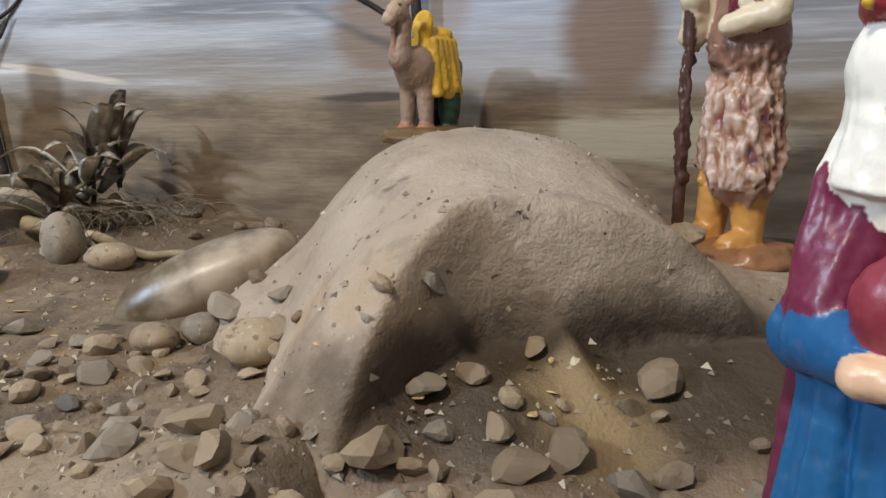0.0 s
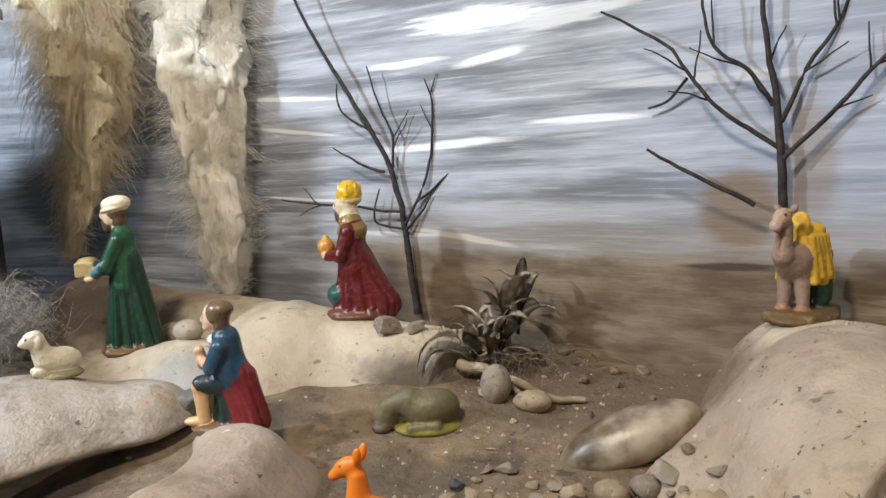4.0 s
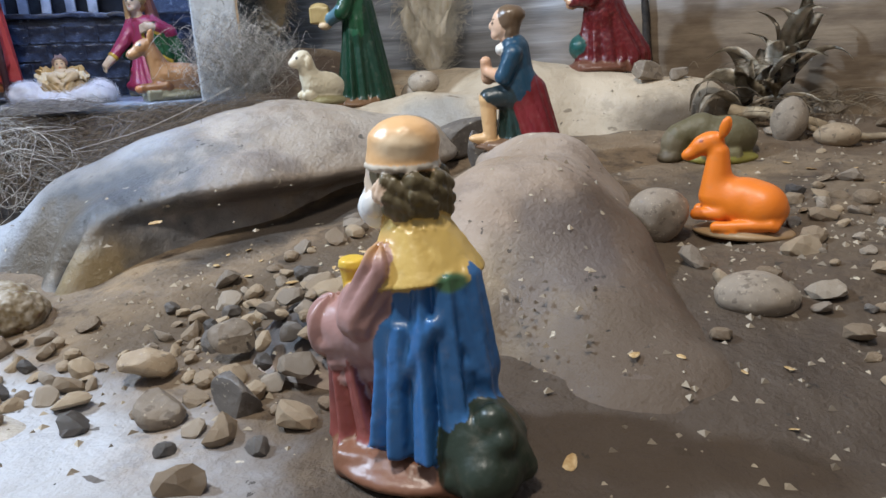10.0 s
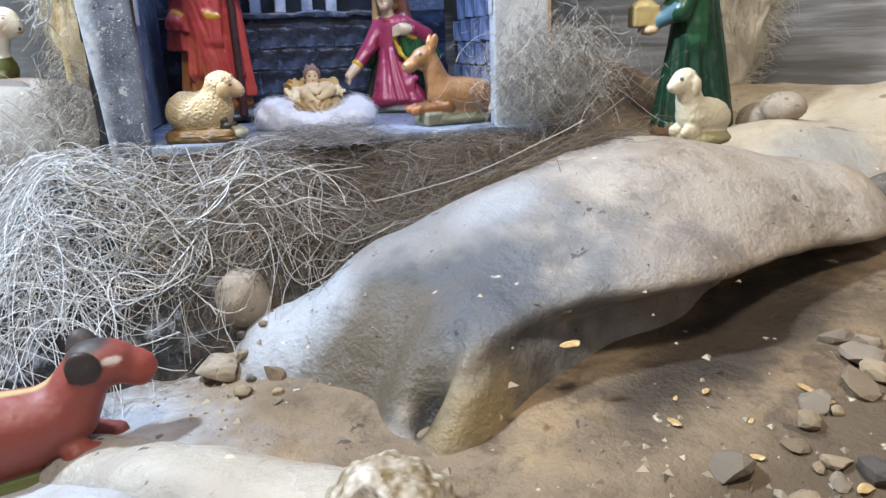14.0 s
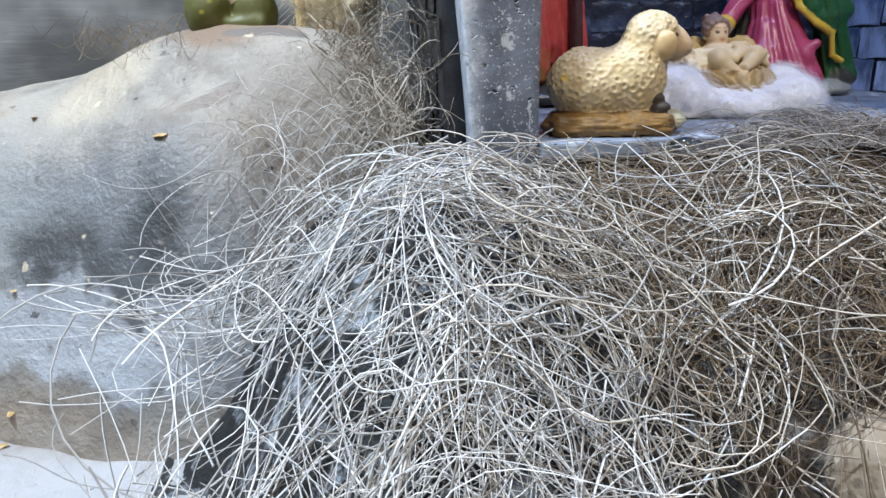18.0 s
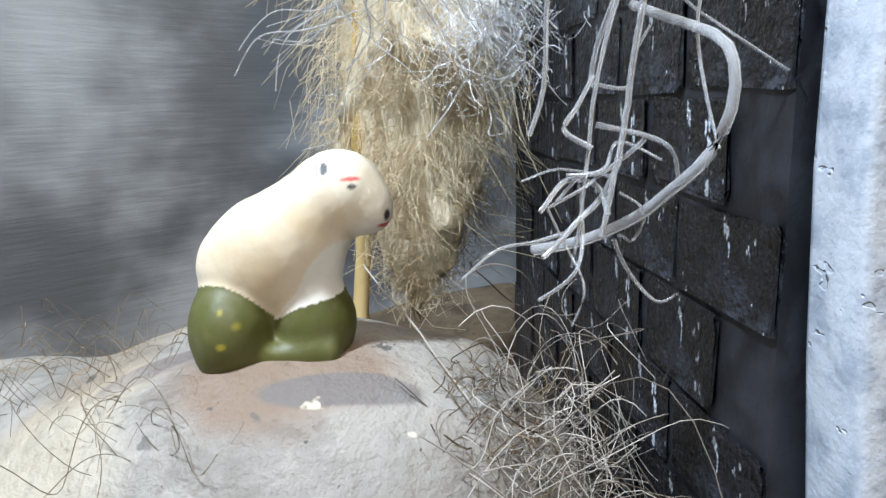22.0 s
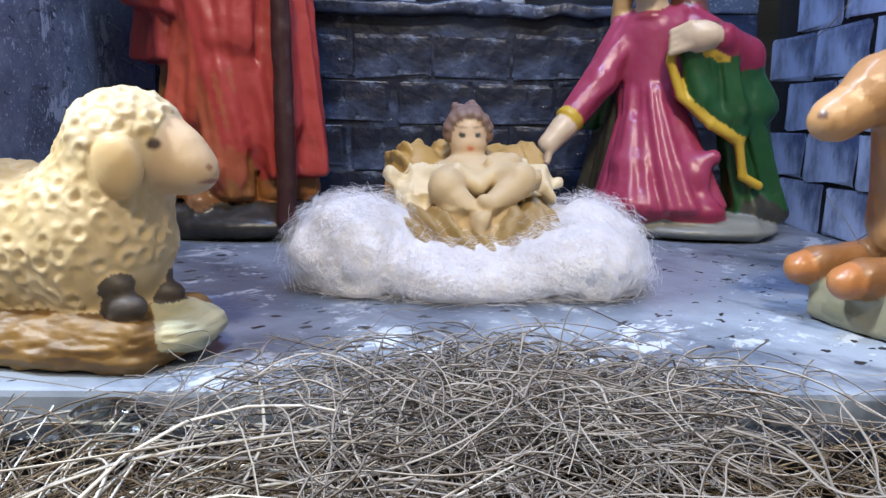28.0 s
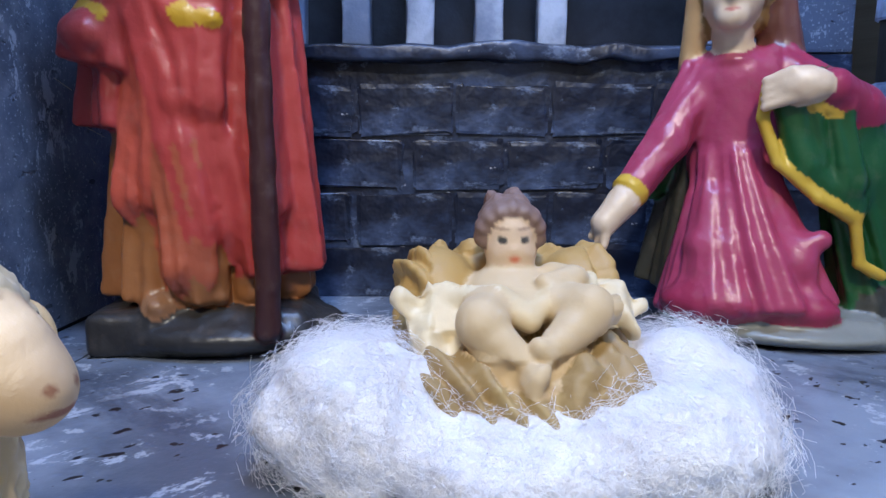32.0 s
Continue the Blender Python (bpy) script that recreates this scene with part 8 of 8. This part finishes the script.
def straw(name, n, umin, umax, wmin, wmax, lift, seed, mat, label, rlo=0.00012, rhi=0.00028, length=(0.02, 0.07), curl=1.0, place=None, lean_along=0.0, tuft=0.0, low=0.0, edge=None):
    """Curly strands: each is one smooth line whose heading swings slowly; place = (centre, spread) for a loose tuft."""
    rs = np.random.RandomState(seed)
    m = 16
    if place is None:
        u, w = umin + (umax - umin) * rs.rand(n), wmin + (wmax - wmin) * rs.rand(n) ** 1.1
        if tuft:
            keep = fbm(np.stack([u * 45, w * 60, 0 * u + seed], -1), 3) > tuft - 0.16
            u, w = u[keep], w[keep]
            n = len(u)
        x, y = to_world(u, 0.640 - w)
        z = np.zeros(n)
    else:
        c, sp = np.array(place[0]), np.array(place[1])
        x, y, z = (c + sp * rs.randn(n, 3)).T
    L = length[0] + (length[1] - length[0]) * rs.rand(n) ** 1.5
    s = np.linspace(-0.5, 0.5, m)[None]
    head_ = np.where(rs.rand(n) < lean_along, radians(45) + 0.5 * rs.randn(n), rs.rand(n) * math.tau)[:, None]
    a = head_ + curl * L[:, None] * (28 * rs.randn(n, 1) * s + 22 * rs.randn(n, 1) * s ** 2) + curl * 0.35 * np.sin(s * (4 + 5 * rs.rand(n, 1)) + rs.rand(n, 1) * 6)
    step = np.stack([np.cos(a), np.sin(a)], -1) * (L / (m - 1))[:, None, None]
    Q = np.cumsum(step, axis=1)
    Q -= Q[:, m // 2:m // 2 + 1]
    Q += np.stack([x, y], -1)[:, None]
    bow = 0.10 * L[:, None] * np.sin(s * (3 + 4 * rs.rand(n, 1)) + rs.rand(n, 1) * 6)
    if place is None:
        wl = 0.640 - (Q[..., 1] - Q[..., 0]) * 0.70710678
        push = np.maximum(0.003 - wl.min(1), 0)
        Q += np.array((0.70710678, -0.70710678)) * push[:, None, None]
        wl = wl + push[:, None]
        ul = (Q[..., 1] + Q[..., 0]) * 0.70710678
        top = np.maximum(straw_top(ul, wl), height(Q[..., 0].ravel(), Q[..., 1].ravel()).reshape(ul.shape) + 0.001)
        top[:, 1:-1] = (top[:, :-2] + 2 * top[:, 1:-1] + top[:, 2:]) / 4
        Z = top + lift * (rs.rand(n, 1) ** 1.6 - 0.30) + bow * 0.6
        Z -= 0.002 * sstep(0.03, 0.003, wl)
    else:
        if edge:
            over = np.maximum(((Q[..., 1] - Q[..., 0]) * 0.70710678).max(1) - edge, 0)
            Q += np.array((0.70710678, -0.70710678)) * over[:, None, None]
        Z = np.maximum(z[:, None] + bow * (0.8 if edge else 2.2), low)
    P = np.concatenate([Q, Z[..., None]], -1)
    rr_ = (rlo + (rhi - rlo) * rs.rand(n, 1) ** 2) * np.linspace(1, 0.7, m)[None]
    V, F = tubes(P, rr_)
    return tagged(mesh_ob(name, V, F, mat), label, "straw", kind="stuff")


M_HAY_PALE = hay_mat("pale_straw", (0.26, 0.25, 0.24), (0.82, 0.83, 0.84), 0.35)
straw("straw_heap", 1200, -0.50, -0.36, 0.004, 0.095, 0.012, 1, M_HAY, "tangled pale straw heap in front of the stable", curl=1.3, length=(0.03, 0.12), tuft=0.165, rlo=0.00012, rhi=0.00036)
straw("brown_straw", 3200, -0.45, -0.215, 0.004, 0.090, 0.008, 2, M_HAY_BROWN, "finer brown straw in front of the stable", 0.00009, 0.00018, (0.02, 0.08), curl=1.6, lean_along=0.4)
straw("grey_straw", 900, -0.42, -0.22, 0.004, 0.09, 0.010, 21, M_HAY_GREY, "loose grey brown straw strands under the stable", 0.00010, 0.00026, (0.02, 0.09), curl=1.5, tuft=0.16)
straw("pale_straw", 1600, -0.575, -0.41, 0.010, 0.115, 0.013, 3, M_HAY_PALE, "long pale straw fibres beside the boulder", 0.00012, 0.00042, (0.03, 0.12), curl=1.2, lean_along=0.25, tuft=0.185)
straw("floor_straw", 60, -0.44, -0.25, 0.003, 0.008, 0.002, 4, M_HAY_BROWN, "thin straw lying along the stable floor edge", 0.00008, 0.00015, (0.01, 0.03), curl=1.5, lean_along=0.8)
straw("post_straw", 170, 0, 0, 0, 0, 0, 5, M_HAY, "straw tuft behind the post on the boulder", 0.0001, 0.00022, (0.02, 0.07), place=((-0.836, 0.112, 0.252), (0.011, 0.011, 0.013)), curl=1.7)
straw("boulder_tuft", 170, 0, 0, 0, 0, 0, 15, M_HAY, "curly straw tuft standing at the boulder edge", 0.00009, 0.00018, (0.015, 0.05), place=((-0.853, 0.130, 0.272), (0.008, 0.009, 0.013)), curl=2.4)
straw("boulder_moss", 800, 0, 0, 0, 0, 0, 16, M_HAY_BROWN, "brown matted fibres at the boulder edge", 0.00009, 0.00020, (0.008, 0.025), place=((-0.864, 0.124, 0.264), (0.005, 0.006, 0.010)), curl=2.4)
straw("cobweb", 420, 0, 0, 0, 0, 0, 17, M_FUZZ, "white curly threads hanging before the black wall", 0.00005, 0.00016, (0.010, 0.035), place=((-0.906, 0.185, 0.366), (0.010, 0.010, 0.012)), curl=4.0)
straw("pillar_straw", 1500, 0, 0, 0, 0, 0, 6, M_HAY, "cobweb-like straw clump at the pillar foot", 0.00007, 0.00019, (0.015, 0.06), place=((-0.612, 0.284, 0.278), (0.019, 0.017, 0.015)), curl=1.6)
straw("edge_straw", 900, 0, 0, 0, 0, 0, 11, M_HAY_GREY, "thin curled straw heaped on the stable floor edge", 0.00008, 0.00020, (0.012, 0.045), place=((-0.7085, 0.1875, 0.2515), (0.017, 0.015, 0.0022)), curl=1.8, low=0.2505, edge=0.649)
straw("boulder_hair", 110, 0, 0, 0, 0, 0, 7, M_ROOT, "thin dark fibres stuck on the boulder", 0.00006, 0.00012, (0.01, 0.03), place=((-0.935, 0.085, 0.285), (0.022, 0.014, 0.003)))
straw("boulder_fibre", 260, 0, 0, 0, 0, 0, 9, M_HAY_PALE, "pale fibres hanging on the boulder side", 0.00008, 0.0002, (0.02, 0.07), place=((-0.842, 0.078, 0.222), (0.014, 0.010, 0.020)), curl=1.2)


# one long arching fibre
def fibre(pts, r, label, mat=M_HAY):
    e = tagged(empty("straw_fibre", pts[0]), label, "straw")
    limb("fibre", pts, r, r * 0.7, e, mat, 0.0004, 3, 30, 5)


fibre([(-0.700, 0.105, 0.215), (-0.672, 0.105, 0.224), (-0.645, 0.088, 0.214), (-0.638, 0.074, 0.190)], 0.00022, "long thin straw arching over grey stone")
fibre([(-0.912, 0.140, 0.300), (-0.885, 0.128, 0.292), (-0.862, 0.118, 0.284)], 0.00026, "stiff straw sticking out beside the boulder")
fibre([(-0.560, 0.215, 0.262), (-0.600, 0.180, 0.240), (-0.640, 0.150, 0.228)], 0.0003, "long pale straw lying on the heap")


# round glass pebble at the floor edge
bead = stone_mesh("glass_pebble", (0.0062, 0.0042, 0.0042), M_GLASS, 5, 4, 0.02, 0, 0.004)
ob = new("glass_pebble", bead)
ob.matrix_world = pose(-0.7440, 0.1545, 0.2470, 0, 0, 45)
tagged(ob, "clear round glass pebble lying in straw before the sheep", "pebble")


# ---- cotton wool round the crib ----
def cotton():
    s = Statue()
    for i in range(14):
        a = i * math.tau / 14
        low_ = 1 - 0.45 * math.exp(-((math.sin(a) + 1) / 0.5) ** 2) * (1 if abs(math.cos(a)) < 0.5 else 0.4)
        s.ell((29 * math.cos(a), 15 * math.sin(a), (5 + 1.5 * math.sin(3 * a)) * low_), (11 + 2 * math.sin(5 * a), 10, (8.5 + 1.5 * math.cos(4 * a)) * low_), (0.88, 0.88, 0.9), k=6)
    s.ell((0, 0, 4), (28, 15, 5), (0.88, 0.88, 0.9), k=6).ell((-26, -10, 8), (14, 11, 9), (0.88, 0.88, 0.9), k=6).ell((22, -14, 5), (14, 9, 7), (0.88, 0.88, 0.9), k=6)
    V, F = s.mesh(1.0)
    g = np.stack([s.field(V + d) for d in np.eye(3) * 0.6], -1) - s.field(V)[:, None]
    N = g / (np.linalg.norm(g, axis=1, keepdims=True) + 1e-9)
    V = V + N * (fbm(V * 0.12, 3) * 7.0 + fbm(V * 0.5, 2) * 0.8)[:, None]
    c = TURN @ Vector((-0.3677, 0.7090, 0.2505))
    root = tagged(empty("cotton_wool", c[:]), "fluffy white cotton wool round the straw crib", "cotton wool")
    root.rotation_euler = (0, 0, radians(45))
    V[:, 2] = np.maximum(V[:, 2], 0)
    root.scale = (0.94, 1.0, 1.0)
    mesh_ob("wool_pad", V * 0.001, F, M_WOOL, root)
    rs = np.random.RandomState(6)
    pick = rs.randint(0, len(V), 9000)
    n, m = len(pick), 6
    p, q = V[pick], N[pick]
    tng = np.cross(q, rs.randn(n, 3))
    tng /= np.linalg.norm(tng, axis=1, keepdims=True) + 1e-9
    side = np.cross(q, tng)
    t = np.linspace(0, 1, m)
    L = 3 + 6 * rs.rand(n)
    curl_ = rs.randn(n) * 2.2
    P = p[:, None] + tng[:, None] * (L[:, None] * t)[..., None] + side[:, None] * (L[:, None] * 0.35 * np.sin(curl_[:, None] * t * 2))[..., None] + q[:, None] * ((0.25 + 2.6 * rs.rand(n) ** 2)[:, None] * np.sin(t * math.pi * rs.uniform(0.5, 1.0, (n, 1))))[..., None]
    P[..., 2] = np.maximum(P[..., 2], 0.1)
    VV, FF = tubes(P * 0.001, np.full((n, m), 0.000028))
    tagged(mesh_ob("wool_fuzz", VV, FF, M_FUZZ, root), kind="stuff")


cotton()


# ---- strings of clear glue, like cobwebs and ice ----
def glue_web(place, spots, label, seed):
    r = random.Random(seed)
    e = tagged(empty("glue_cobweb", place), label, "glue threads")
    for pts, rad in spots:
        limb("glue_thread", pts, rad, rad * r.uniform(0.5, 0.9), e, M_GLUE, 0.0012, r.randrange(90), 22, 7)
    return e


def web_spots(cu, cv, cz, su, sz, n, seed, r0, r1, size=0.011):
    r = random.Random(seed)
    out = []
    for i in range(n):
        u, z = cu + r.gauss(0, su), cz + r.gauss(0, sz)
        pts = []
        a = r.uniform(0, math.tau)
        for k in range(4):
            x, y = to_world(u, cv - abs(r.gauss(0, 0.003)))
            pts.append((x, y, z))
            a += r.uniform(-1.3, 1.3)
            u, z = u + size * math.cos(a), z + size * math.sin(a) - size * 0.2
        out.append((pts, r.uniform(r0, r1)))
    return out


glue_web((*to_world(-0.275, 0.642), 0.44), web_spots(-0.278, 0.6425, 0.448, 0.016, 0.030, 60, 3, 0.00012, 0.0005), "shiny clear glue cobweb on the pale pillar", 1)
hang = []
for du, dv, z0, z1 in ((-0.505, 0.652, 0.40, 0.322), (-0.508, 0.655, 0.40, 0.316), (-0.513, 0.66, 0.395, 0.335), (-0.503, 0.66, 0.39, 0.34)):
    a, b = to_world(du, dv), to_world(du - 0.008, dv + 0.012)
    hang.append(([(a[0], a[1], z0), ((a[0] + b[0]) / 2, (a[1] + b[1]) / 2, (z0 + z1) / 2), (b[0], b[1], z1)], 0.00045))
a, b, c_ = to_world(-0.519, 0.676), to_world(-0.508, 0.668), to_world(-0.503, 0.655)
hang.append(([(a[0], a[1], 0.317), (b[0], b[1], 0.322), (c_[0], c_[1], 0.332), (c_[0] + 0.002, c_[1], 0.345), (b[0], b[1], 0.352)], 0.0009))
hang += web_spots(-0.514, 0.668, 0.326, 0.003, 0.006, 14, 8, 0.0002, 0.0005, 0.005) + web_spots(-0.507, 0.662, 0.37, 0.004, 0.016, 12, 12, 0.00015, 0.0004, 0.012) + web_spots(-0.540, 0.69, 0.368, 0.009, 0.010, 90, 9, 0.00006, 0.00018, 0.007)
glue_web((*to_world(-0.50, 0.66), 0.33), hang, "hanging clear glue icicles beside the black wall", 2)

# flakes of leaf and paint lying about
flake = stone_mesh("flake", (0.0035, 0.0022, 0.0004), simple("dry_leaf_flake", (0.40, 0.24, 0.08), (0.66, 0.50, 0.28), 200, 0.6), 77, 2, 0.35, 2)
rnd = random.Random(30)
for i in range(46):
    x, y = [(-0.46, 0.12), (-0.38, 0.1), (-0.25, 0.06), (-0.02, 0.2), (-0.89, 0.045), (-0.2, 0.3)][i % 6]
    x, y = x + rnd.gauss(0, 0.03), y + rnd.gauss(0, 0.025)
    ob = new("flake", flake)
    k = rnd.uniform(0.4, 1.1)
    ob.matrix_world = pose(x, y, height(x, y) + 0.0006, rnd.uniform(-15, 15), rnd.uniform(-15, 15), rnd.uniform(0, 360)) @ Matrix.Diagonal((k, k, k, 1))
    tagged(ob, "small dry ochre flake lying on the paint", "flake", "dry flakes")
